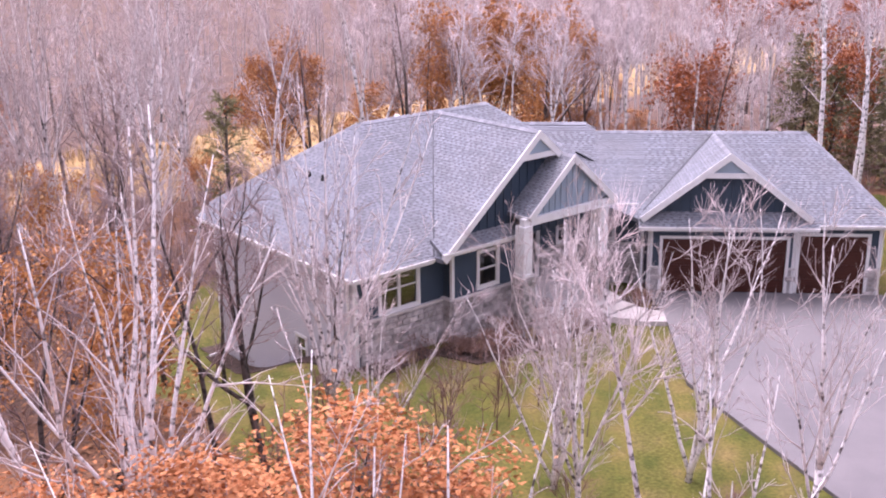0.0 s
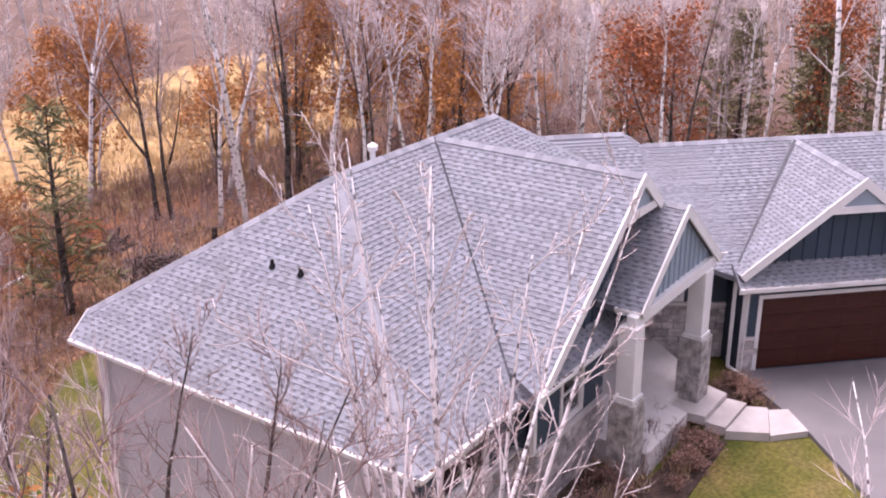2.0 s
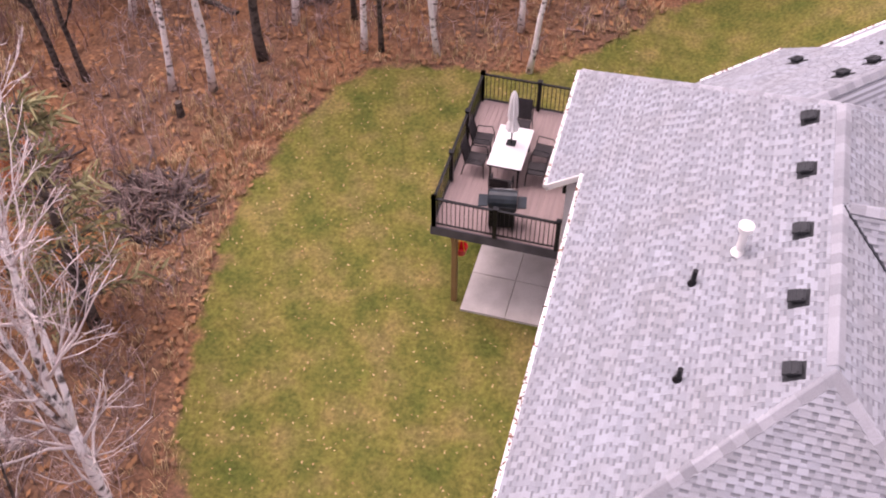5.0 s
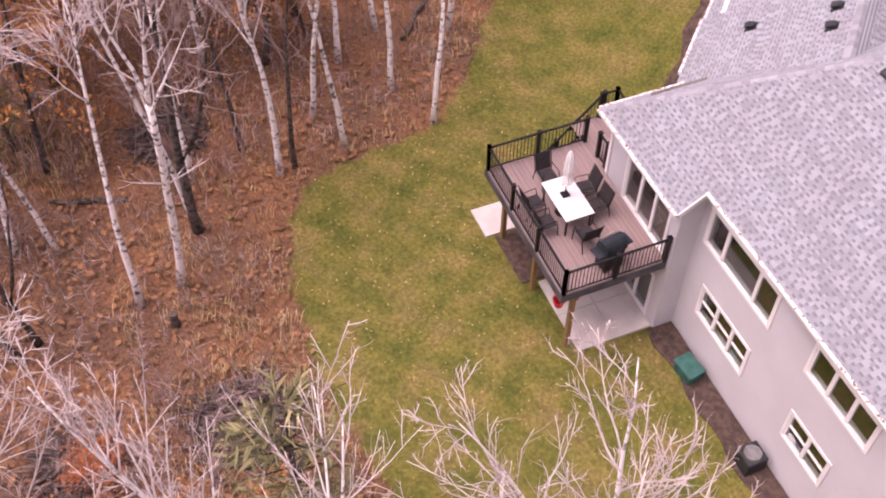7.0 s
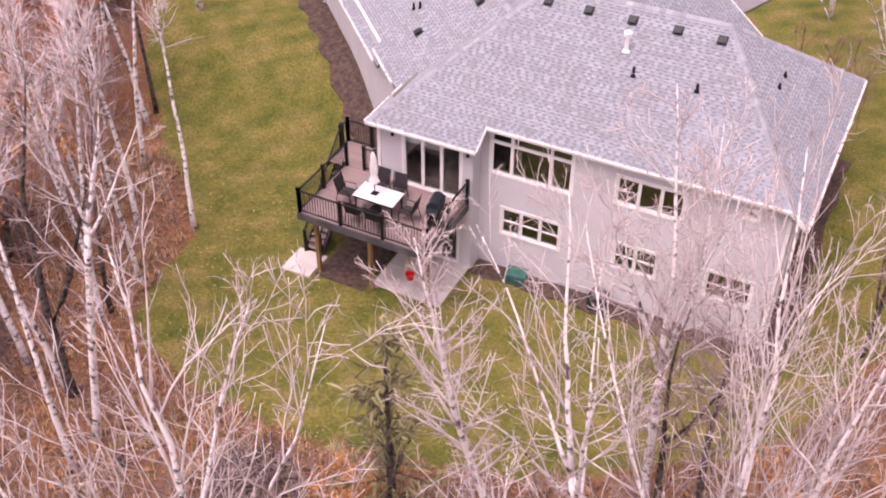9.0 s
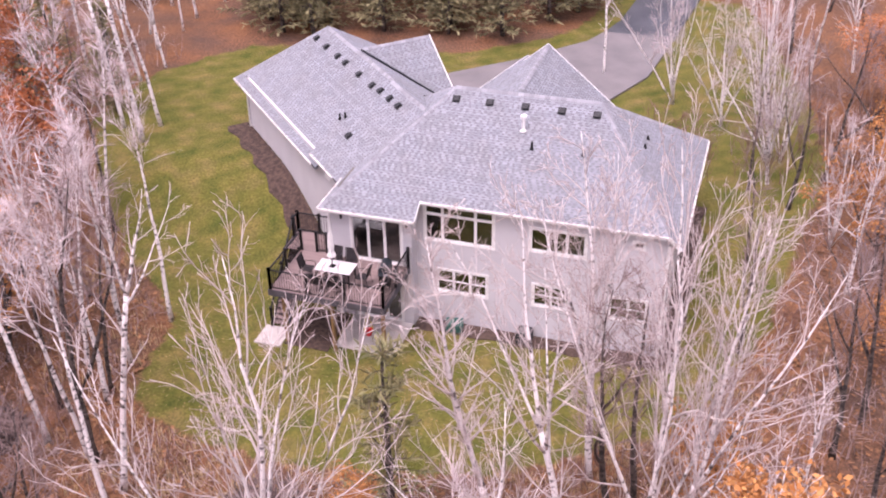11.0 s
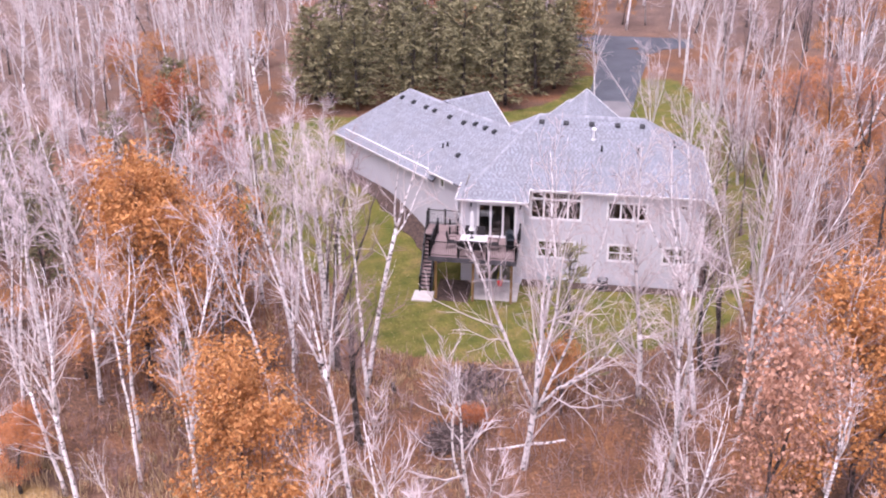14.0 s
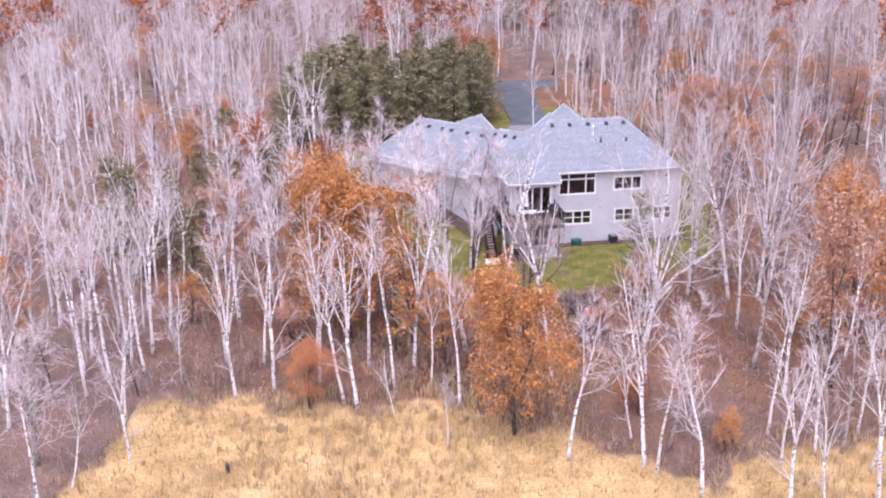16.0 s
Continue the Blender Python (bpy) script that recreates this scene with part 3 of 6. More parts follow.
    ob.matrix_world = Matrix.Translation(at_roof(height, x, y, 0.0) + nrm * 0.01) @ m
    return ob


for _x in (0.12, 1.67, 3.3, 4.93, 6.48):
    box_vent(slope_main_back, _x, 0.55)
for _u in (18.0, 16.55, 15.0, 13.97, 12.2, 10.6):
    box_vent(slope_wing_back, *wing(_u, -6.3))
for _u in (9.0, 7.95, 7.0):
    box_vent(slope_link_back, *wing(_u, -6.55))
box_vent(slope_link_back, *wing(8.1, -8.7))


def pipe(x, y, z, r, h, mat, label, cap=0.0):
    bm = bmesh.new()
    bmesh.ops.create_cone(bm, cap_ends=True, segments=14, radius1=r, radius2=r, depth=h, matrix=Matrix.Translation((x, y, z + h / 2 - 0.1)))
    bmesh.ops.create_cone(bm, cap_ends=True, segments=14, radius1=r * 2.0, radius2=r * 1.1, depth=0.1, matrix=Matrix.Translation((x, y, z + 0.06)))
    if cap:
        bmesh.ops.create_cone(bm, cap_ends=True, segments=16, radius1=cap, radius2=cap, depth=0.12, matrix=Matrix.Translation((x, y, z + h - 0.02)))
        bmesh.ops.create_cone(bm, cap_ends=True, segments=16, radius1=cap * 1.1, radius2=cap * 0.3, depth=0.08, matrix=Matrix.Translation((x, y, z + h + 0.08)))
    part("roof_pipe", bm, mat, house, label)


pipe(0.34, 2.25, slope_main_back(0, 2.25), 0.05, 0.42, M_BLACK, "black plumbing vent pipe")
pipe(2.58, 2.25, slope_main_back(0, 2.25), 0.05, 0.48, M_BLACK, "black plumbing vent pipe")
pipe(3.13, 1.55, slope_main_back(0, 1.55), 0.075, 0.70, M_WHITE, "white capped flue pipe", 0.135)
pipe(-2.02, 0.34, slope_west(-2.02, 0), 0.045, 0.30, M_BLACK, "black plumbing vent pipe")
pipe(-2.02, -0.52, slope_west(-2.02, 0), 0.045, 0.30, M_BLACK, "black plumbing vent pipe")
for _u, _n in ((10.2, -8.0), (10.45, -8.2)):
    pipe(*wing(_u, _n), slope_wing_back(*wing(_u, _n)), 0.05, 0.4, M_BLACK, "black plumbing vent pipe")

# ---- walls: panels with their openings cut through ----
def panel(name, p, q, z0, z1, holes=(), thick=0.2, mat=None, lap=0.0, lap_mat=None, top=None, label=""):
    """A wall from p to q (plan), outside to the right hand going from p to q. holes: (s0, s1, z0, z1) along it. lap: height of siding courses."""
    p, q = Vector((*p, 0)), Vector((*q, 0))
    d = (q - p).normalized()
    out = d.cross(Vector((0, 0, 1)))
    length = (q - p).length
    xs = sorted({0.0, length, *(h[0] for h in holes), *(h[1] for h in holes)})
    zs = sorted({z0, z1, *(h[2] for h in holes), *(h[3] for h in holes)})
    free = lambda x, z: not any(h[0] < x < h[1] and h[2] < z < h[3] for h in holes)
    bm = bmesh.new()
    for i in range(len(xs) - 1):
        for j in range(len(zs) - 1):
            if not free((xs[i] + xs[i + 1]) / 2, (zs[j] + zs[j + 1]) / 2):
                continue
            box(bm, 0, 1, 0, 1, 0, 1, Matrix((d, -out, Vector((0, 0, 1)))).transposed().to_4x4() @ Matrix.Translation((xs[i], 0, zs[j])) @ Matrix.Diagonal((xs[i + 1] - xs[i], thick, zs[j + 1] - zs[j], 1)))
    bmesh.ops.remove_doubles(bm, verts=bm.verts, dist=0.0005)
    bmesh.ops.translate(bm, verts=bm.verts, vec=p)
    ob = part(name, bm, mat, house, label)
    if lap:
        verts, faces = [], []
        z = z0
        while z < z1 - 0.01:
            ze = min(z + lap, z1)
            cuts = sorted({0.0, length, *(c for h in holes if h[2] < ze and h[3] > z for c in h[:2])})
            for a, b in zip(cuts, cuts[1:]):
                if not free((a + b) / 2, (z + ze) / 2):
                    continue
                k = len(verts)
                for s in (a, b):
                    for o, zz in ((0.003, z), (0.020, z), (0.004, ze)):
                        verts.append(tuple(p + d * s + out * o + Vector((0, 0, zz))))
                faces += [(k + 1, k + 4, k + 5, k + 2), (k, k + 3, k + 4, k + 1), (k, k + 1, k + 2), (k + 3, k + 5, k + 4)]
            z = ze
        tagged(mesh_part("siding", verts, faces, lap_mat or mat, ob), kind="stuff")
    return ob


def window(p, q, s0, s1, z0, z1, sashes, cross=0.0, rail=False, trim=0.09, name="window", label="white-framed window with dark glass"):
    """A window in the wall from p to q: trim proud of the wall, sashes with panes set in."""
    p, q = Vector((*p, 0)), Vector((*q, 0))
    d = (q - p).normalized()
    out = d.cross(Vector((0, 0, 1)))
    m = Matrix.Translation(p) @ Matrix((d, -out, Vector((0, 0, 1)))).transposed().to_4x4()
    bm = bmesh.new()
    e = trim
    for a in ((s0 - e, s1 + e, z1, z1 + e), (s0 - e, s1 + e, z0 - e, z0), (s0 - e, s0, z0, z1), (s1, s1 + e, z0, z1)):
        box(bm, a[0], a[1], -0.045, 0.06, a[2], a[3], m)
    win = part(name, bm, M_WHITE, house, label)
    wide = [w if isinstance(w, (int, float)) else 1 for w in sashes]
    total, s = sum(wide), s0
    for w in wide:
        a, b = s, s + (s1 - s0) * w / total
        s = b
        rows = [(z0, z1)] if not cross else [(z0, cross), (cross, z1)]
        for za, zb in rows:
            bm = bmesh.new()
            f = 0.06
            for k in ((a, b, zb - f, zb), (a, b, za, za + f), (a, a + f, za + f, zb - f), (b - f, b, za + f, zb - f)):
                box(bm, *k[:2], -0.02, 0.05, *k[2:], m)
            if rail:
                box(bm, a + f, b - f, -0.015, 0.05, (za + zb) / 2 - 0.025, (za + zb) / 2 + 0.025, m)
            part("sash", bm, M_WHITE, win)
            bm = bmesh.new()
            box(bm, a + f, b - f, 0.02, 0.032, za + f, zb - f, m)
            pane = part("pane", bm, M_GLASS, win, "dark reflecting glass")
            pane.visible_shadow = False
    return win


def corner_board(x, y, z0, z1, w=0.13):
    bm = bmesh.new()
    box(bm, x - w / 2, x + w / 2, y - w / 2, y + w / 2, z0, z1, bevel=0.008)
    part("corner_board", bm, M_WHITE, house, "white corner board")


def downspout(x, y, z0, z1, turn=(0, 1)):
    bm = bmesh.new()
    box(bm, x - 0.035, x + 0.035, y - 0.045, y + 0.045, z0 + 0.1, z1)
    bar(bm, (x, y, z0 + 0.12), (x + turn[0] * 0.7, y + turn[1] * 0.7, z0 + 0.05), 0.08, 0.06)
    part("downspout", bm, M_WHITE, house, "white aluminium downspout")


LOW = -2.75
# back wall, seen from behind: windows of both storeys; distances run from its east end
_bp, _bq = (7.15, 4.58), (-3.85, 4.58)
_back = [(6.72, 3.63, 1.86, 3.66), (6.2, 3.9, -0.8, 0.34), (1.97, -0.4, 2.07, 3.17), (1.78, 0.2, -0.75, 0.33), (-1.6, -3.17, -0.75, 0.33), (-2.4, -2.85, 2.93, 3.25)]
_bh = [(7.15 - a, 7.15 - b, z0, z1) for a, b, z0, z1 in _back]
panel("wall", _bp, _bq, LOW, 3.8, _bh, mat=M_SIDING, lap=0.19, label="light grey lap-sided back wall")
window(_bp, _bq, *_bh[0], (0.8, 1.5, 0.8), cross=3.16, label="large white-framed window with transoms")
window(_bp, _bq, *_bh[1], (1, 1, 1), rail=True)
window(_bp, _bq, *_bh[2], (1, 1, 1))
window(_bp, _bq, *_bh[3], (1, 1), rail=True)
window(_bp, _bq, *_bh[4], (1, 1), rail=True)
window(_bp, _bq, *_bh[5], (1,), trim=0.06, label="small white-framed window")
# bay by the deck, with its sliding doors
_dp, _dq = (11.0, 5.25), (7.15, 5.25)
_dh = [(11.0 - 9.95, 11.0 - 7.63, 0.70, 2.87), (11.0 - 9.9, 11.0 - 7.7, -2.38, -0.55)]
panel("wall", _dp, _dq, LOW, 3.2, _dh, mat=M_SIDING, lap=0.19, label="light grey lap-sided wall beside the deck")
window(_dp, _dq, *_dh[0], (1, 1, 1), name="sliding_door", label="white-framed sliding glass door, three panels")
window(_dp, _dq, *_dh[1], (1, 1, 1), name="sliding_door", label="white-framed basement sliding glass door")
panel("wall", (7.15, 5.25), (7.15, 4.58), LOW, 3.2, mat=M_SIDING, lap=0.19)
panel("wall", (11.0, 1.0), (11.0, 5.25), LOW, 3.15, mat=M_SIDING, lap=0.19)
# west wall
_wp, _wq = (-3.85, 4.58), (-3.85, -4.85)
_wh = [(5.66, 6.28, -0.92, 0.02)]
panel("wall", _wp, _wq, LOW, 3.35, _wh, mat=M_SIDING, lap=0.19, label="light grey lap-sided end wall")
window(_wp, _wq, *_wh[0], (1,), rail=True)
# front walls: windows over a stone skirt
_fp, _fq = (-3.85, -4.85), (0.05, -4.85)
_fh = [(1.05, 2.72, 1.62, 3.16)]
panel("wall", _fp, _fq, LOW, 3.4, _fh, mat=M_BLUE, lap=0.19, label="dark blue front wall over stone")
window(_fp, _fq, *_fh[0], (1, 1), rail=True)
_gp, _gq = (0.05, -5.35), (3.4, -5.35)
_gh = [(1.26, 2.20, 1.72, 3.05)]
panel("wall", _gp, _gq, -0.6, 3.35, _gh, mat=M_BLUE, lap=0.19, label="dark blue front wall")
window(_gp, _gq, *_gh[0], (1,), rail=True)
panel("wall", (0.05, -4.85), (0.05, -5.35), -0.6, 3.4, mat=M_BLUE)
panel("wall", (3.4, -5.35), (3.4, -3.6), -0.6, 3.4, mat=M_BLUE, lap=0.19)
_ph = [(1.0, 1.95, 0.62, 2.7), (2.3, 2.75, 0.65, 2.7), (3.9, 4.4, 1.75, 2.9)]
panel("wall", (3.4, -3.6), (8.6, -3.6), -0.6, 3.6, _ph, mat=M_BLUE, lap=0.19, label="dark blue wall behind the porch")
window((3.4, -3.6), (8.6, -3.6), *_ph[0], (1,), name="front_door", label="glazed front door with white frame")
window((3.4, -3.6), (8.6, -3.6), *_ph[1], (1,))
window((3.4, -3.6), (8.6, -3.6), *_ph[2], (1,), rail=True)

# garage wing
def wing_panel(a, b, z0, z1, holes=(), **k):
    return panel("wall", wing(*a), wing(*b), z0, z1, holes, **k)


_link = (8.6, -3.6)
wing_panel((11.35, -3.0), (11.35, -1.83), -0.6, 3.0, mat=M_BLUE, lap=0.19)
_lh = (1.05, 1.45, 1.78, 2.65)
panel("wall", _link, wing(11.35, -3.0), -0.6, 3.4, [_lh], mat=M_BLUE, lap=0.19)
window(_link, wing(11.35, -3.0), *_lh, (1,), rail=True)
_gd = [(0.55, 5.43, -0.02, 2.24), (5.95, 8.55, -0.02, 2.4)]
wing_panel((11.35, -1.83), (20.45, -1.83), -0.6, 3.0, _gd, mat=M_BLUE, lap=0.19, label="dark blue garage front wall")
wing_panel((20.45, -1.83), (20.45, -9.85), -0.8, 2.95, mat=M_SIDING, lap=0.19)
_wb = [(8.9, 9.35, 2.15, 2.75), (9.9, 10.35, 2.15, 2.75), (11.9, 12.35, 2.15, 2.75)]
wing_panel((20.45, -9.85), (6.6, -9.85), LOW, 2.95, _wb, mat=M_SIDING, lap=0.19, label="light grey lap-sided garage back wall")
for _h in _wb:
    window(wing(20.45, -9.85), wing(6.6, -9.85), *_h, (1,), trim=0.06, label="small white-framed window")
# gable walls
def gable(p, q, z0, height, mat, label, batten=0.0):
    """A triangular wall over the line from p to q; height(s) gives its top along it."""
    p, q = Vector((*p, 0)), Vector((*q, 0))
    d, n = (q - p).normalized(), int((q - p).length / 0.3)
    out = d.cross(Vector((0, 0, 1)))
    bm = bmesh.new()
    tops = [(i / n * (q - p).length) for i in range(n + 1)]
    prev = None
    for s in tops:
        zt = max(height(s), z0 + 0.01)
        ring = [bm.verts.new(p + d * s + out * o + Vector((0, 0, z))) for o, z in ((0, z0), (0, zt), (-0.15, zt), (-0.15, z0))]
        if prev:
            for i in range(4):
                j = (i + 1) % 4
                bm.faces.new((prev[i], ring[i], ring[j], prev[j]))
        prev = ring
    ob = part("gable_wall", bm, mat, house, label)
    if batten:
        s = batten
        while s < (q - p).length:
            if height(s) - z0 > 0.15:
                b2 = bmesh.new()
                bar(b2, p + d * s + out * 0.014 + Vector((0, 0, z0)), p + d * s + out * 0.014 + Vector((0, 0, height(s) - 0.02)), 0.05, 0.024, up=d)
                part("batten", b2, mat, ob)
            s += batten
    return ob


gable((0.05, -5.45), (6.6, -5.45), 3.3, lambda s: RIDGE - 0.13 - 0.83 * abs(0.05 + s - 3.77), M_BLUE, "dark blue gable wall", 0.4)
gable((2.9, -6.45), (7.1, -6.45), 4.3, lambda s: RIDGE - 1.10 - 0.84 * abs(2.9 + s - 4.93), M_PALE_BLUE, "pale blue board-and-batten porch gable", 0.3)
gable(wing(11.3, -1.75), wing(17.2, -1.75), 3.2, lambda s: RIDGE - 1.58 - 0.77 * abs(11.3 + s - 14.25), M_BLUE, "dark blue board-and-batten garage gable", 0.4)


def gable_truss(place, base, half, drop, label):
    """White collar trim with a pale blue triangle over it, in the head of a gable."""
    bm = bmesh.new()
    a, b = place(base - half, 0), place(base + half, 0)
    bar(bm, (*a, drop), (*b, drop), 0.06, 0.2)
    part("gable_trim", bm, M_WHITE, house, label)
    bm = bmesh.new()
    c = place(base, 0.03)
    vs = [bm.verts.new((*place(base - half * 0.9, 0.03), drop + 0.1)), bm.verts.new((*place(base + half * 0.9, 0.03), drop + 0.1)), bm.verts.new((*c, drop + 0.1 + half * 0.74))]
    vs2 = [bm.verts.new(v.co + Vector((*place(0, 0.05), 0)) - Vector((*place(0, 0), 0))) for v in vs]
    bm.faces.new(vs), bm.faces.new(vs2[::-1])
    for i in range(3):
        bm.faces.new((vs[i], vs2[i], vs2[(i + 1) % 3], vs[(i + 1) % 3]))
    bmesh.ops.recalc_face_normals(bm, faces=bm.faces)
    part("gable_panel", bm, M_PALE_BLUE, house, "pale blue gable panel")


gable_truss(lambda s, n: (s, -5.93 + n), 3.77, 0.98, RIDGE - 0.85, "white gable collar trim")
gable_truss(lambda s, n: wing(s, -1.32 - n), 14.25, 1.05, RIDGE - 2.25, "white gable collar trim")
# porch beam, posts
_bm = bmesh.new()
box(_bm, 2.4, 7.2, -6.6, -6.35, 4.02, 4.32, bevel=0.01)
part("porch_beam", _bm, M_WHITE, house, "white porch beam")
for _x, _w in ((2.55, 0.22), (6.62, 0.25)):
    _bm = bmesh.new()
    box(_bm, _x - _w, _x + _w, -6.66, -6.2, 2.2, 4.05, bevel=0.012)
    box(_bm, _x - _w - 0.04, _x + _w + 0.04, -6.7, -6.16, 2.15, 2.27, bevel=0.01)
    part("porch_column", _bm, M_WHITE, house, "white boxed porch column")
    _bm = bmesh.new()
    box(_bm, _x - _w - 0.1, _x + _w + 0.1, -6.76, -6.1, -0.4, 2.15, bevel=0.02)
    part("column_base", _bm, M_STONE_WALL, house, "grey stone column base")


# garage doors: raised panels in rows
def garage_door(s0, s1, z0, z1, across, label):
    m = Matrix.Translation((*wing(11.35, -1.83), 0)) @ Matrix((Vector((UX, UY, 0)), Vector((-NX, -NY, 0)), Vector((0, 0, 1)))).transposed().to_4x4()
    bm = bmesh.new()
    box(bm, s0, s1, 0.09, 0.13, z0, z1, m)
    door = part("garage_door", bm, M_WOODDOOR, house, label)
    rows = 4
    for r in range(rows):
        bm = bmesh.new()
        za, zb = z0 + (z1 - z0) * r / rows, z0 + (z1 - z0) * (r + 1) / rows
        box(bm, s0, s1, 0.065, 0.09, za + 0.008, zb - 0.008, m)
        for c in range(across):
            a, b = s0 + (s1 - s0) * c / across, s0 + (s1 - s0) * (c + 1) / across
            box(bm, a + 0.1, b - 0.1, 0.05, 0.066, za + 0.1, zb - 0.1, m, bevel=0.008)
        part("door_section", bm, M_WOODDOOR, door)
    bm = bmesh.new()
    e = 0.12
    for k in ((s0 - e, s1 + e, z1, z1 + e), (s0 - e, s0, z0, z1), (s1, s1 + e, z0, z1)):
        box(bm, *k[:2], -0.03, 0.09, *k[2:], m)
    part("door_trim", bm, M_WHITE, door, "white garage door trim")


garage_door(*_gd[0], 4, "closed dark red-brown panelled double garage door")
garage_door(*_gd[1], 2, "closed dark red-brown panelled single garage door")
for _u in (11.42, 17.1, 20.4):
    corner_board(*wing(_u, -1.84), -0.05, 3.0, 0.16)
for _p, _z in (((-3.85, 4.58), -2.6), ((-3.85, -4.85), -1.3), ((0.05, -5.35), 1.5), ((11.0, 5.25), 0.7)):
    corner_board(*_p, _z, 3.3)
downspout(-3.98, -4.6, -0.9, 3.2, (-1, 0))
downspout(-3.98, 4.3, -2.4, 3.2, (-1, 0))
downspout(*wing(11.1, -1.95), 0.0, 3.0, (-0.3, -0.9))
downspout(*wing(20.3, -9.95), -0.5, 2.4, (0.8, 0.5))

# stone skirt of the front: single stones in mortar
stone_meshes = []
_srng = random.Random(11)
for _i in range(7):
    _bm = bmesh.new()
    bmesh.ops.create_cube(_bm, size=1)
    for _v in _bm.verts:
        _v.co += Vector((_srng.uniform(-0.06, 0.06), _srng.uniform(-0.15, 0.05), _srng.uniform(-0.08, 0.08)))
    bmesh.ops.bevel(_bm, geom=list(_bm.edges), offset=0.08, segments=1, affect="EDGES")
    _me = bpy.data.meshes.new("stone")
    _bm.to_mesh(_me)
    _bm.free()
    _me.materials.append(M_STONE)
    stone_meshes.append(_me)


def stone_skirt(p, q, z0, z1, skip=()):
    p, q = Vector((*p, 0)), Vector((*q, 0))
    d = (q - p).normalized()
    out = d.cross(Vector((0, 0, 1)))
    length = (q - p).length
    bm, sills = bmesh.new(), []
    cuts = [0.0]
    for a, b in skip:
        cuts += [a, b]
    cuts.append(length)
    m = Matrix.Translation(p) @ Matrix((d, -out, Vector((0, 0, 1)))).transposed().to_4x4()
    for a, b in zip(cuts[::2], cuts[1::2]):
        if b - a > 0.02:
            box(bm, a, b, -0.05, 0.0, z0, z1, m)
            sills.append(bmesh.new())
            box(sills[-1], a, b, -0.13, 0.0, z1, z1 + 0.08, m)
    skirt = part("stone_skirt", bm, M_MORTAR, house, "grey and tan stone veneer with pale sill")
    for sill in sills:
        part("sill", sill, M_PORCH, skirt, "pale cast stone sill")
    z = z0
    while z < z1 - 0.06:
        h = min(_srng.uniform(0.16, 0.26), z1 - z)
        s = 0.0
        while s < length - 0.05:
            w = min(_srng.uniform(0.22, 0.55), length - s)
            if not any(a < s + w / 2 < b for a, b in skip):
                ob = new("stone", _srng.choice(stone_meshes))
                ob.matrix_world = m @ Matrix.Translation((s + w / 2, -0.055, z + h / 2)) @ Matrix.Diagonal((max(w - 0.03, 0.05), 0.09, max(h - 0.03, 0.05), 1))
                ob.parent = skirt
            s += w
        z += h


stone_skirt((0.05, -5.37), (3.4, -5.37), -0.2, 1.5)
stone_skirt((0.05, -4.85), (0.05, -5.37), -0.2, 1.5)
stone_skirt((3.4, -3.62), (8.6, -3.62), -0.1, 1.6, ((0.9, 2.9),))
stone_skirt(_link, wing(11.35, -3.0), -0.1, 1.6)
stone_skirt(wing(11.35, -1.85), wing(20.45, -1.85), -0.05, 1.0, ((0.42, 5.56), (5.8, 8.68)))
stone_skirt((-3.7, -4.87), (0.05, -4.87), -1.0, 1.45)

# floors inside, so that the rooms are closed; their dark colours imitate indoor dimness
_bm = bmesh.new()
box(_bm, -3.6, 3.2, -4.7, 4.4, 0.25, 0.6)
part("inner_floor", _bm, M_DIM_FLOOR, house)
_bm = bmesh.new()
box(_bm, 3.21, 10.8, -3.4, 4.4, 0.25, 0.6)
part("inner_floor", _bm, M_DIM_FLOOR, house)
_bm = bmesh.new()
box(_bm, -3.6, 10.8, -3.4, 4.4, -2.75, -2.6)
part("inner_floor", _bm, M_DIM_FLOOR, house)
_bm = bmesh.new()
box(_bm, -3.6, 10.9, -0.1, 0.1, -2.6, 3.65)
part("inner_wall", _bm, M_DIM_ROOM, house)
_bm = bmesh.new()
box(_bm, -3.6, 10.9, -4.5, 4.3, 3.66, 3.72)
part("inner_ceiling", _bm, M_DIM_ROOM, house)
for _x in (10.4, 7.33):
    _bm = bmesh.new()
    box(_bm, _x - 0.05, _x + 0.05, 5.27, 5.37, 2.68, 2.95, bevel=0.02)
    part("wall_lamp", _bm, M_BLACK, house, "black wall lantern")

# ---- drive, walk, beds, patio ----
def sheet(name, outline, z, thick, mat, label, category, kind="structure"):
    """A flat paved piece: outline in plan, top at z (or a function), with real edges."""
    bm = bmesh.new()
    pts = ccw(list(outline))
    zf = z if callable(z) else (lambda x, y: z)
    top = [bm.verts.new((x, y, zf(x, y))) for x, y in pts]
    low = [bm.verts.new((x, y, zf(x, y) - thick)) for x, y in pts]
    bm.faces.new(top)
    for i in range(len(pts)):
        j = (i + 1) % len(pts)
        bm.faces.new((top[j], top[i], low[i], low[j]))
    bmesh.ops.triangulate(bm, faces=[f for f in bm.faces if len(f.verts) > 4])
    ob = part(name, bm, mat, None)
    return tagged(ob, label, category, kind=kind)


DRIVE_NEAR = [(9.3, -6.75), (15.9, -13.35), (13.6, -16.8), (9, -21), (5.2, -25.5), (4.4, -27.5), (-0.4, -27.5), (0.4, -20.5), (3.4, -13.2), (7.15, -9.5)]
DRIVE_FAR = [(4.4, -27.5), (3.7, -30), (3.2, -36), (3.0, -44), (4.4, -47.0), (7.5, -48.5), (7.5, -52.5), (-7, -52.5), (-7, -48.5), (-3.6, -47.2), (-2.2, -44.5), (-1.2, -36), (-0.4, -27.5)]
DRIVE = DRIVE_NEAR[:6] + DRIVE_FAR[1:-1] + DRIVE_NEAR[6:]
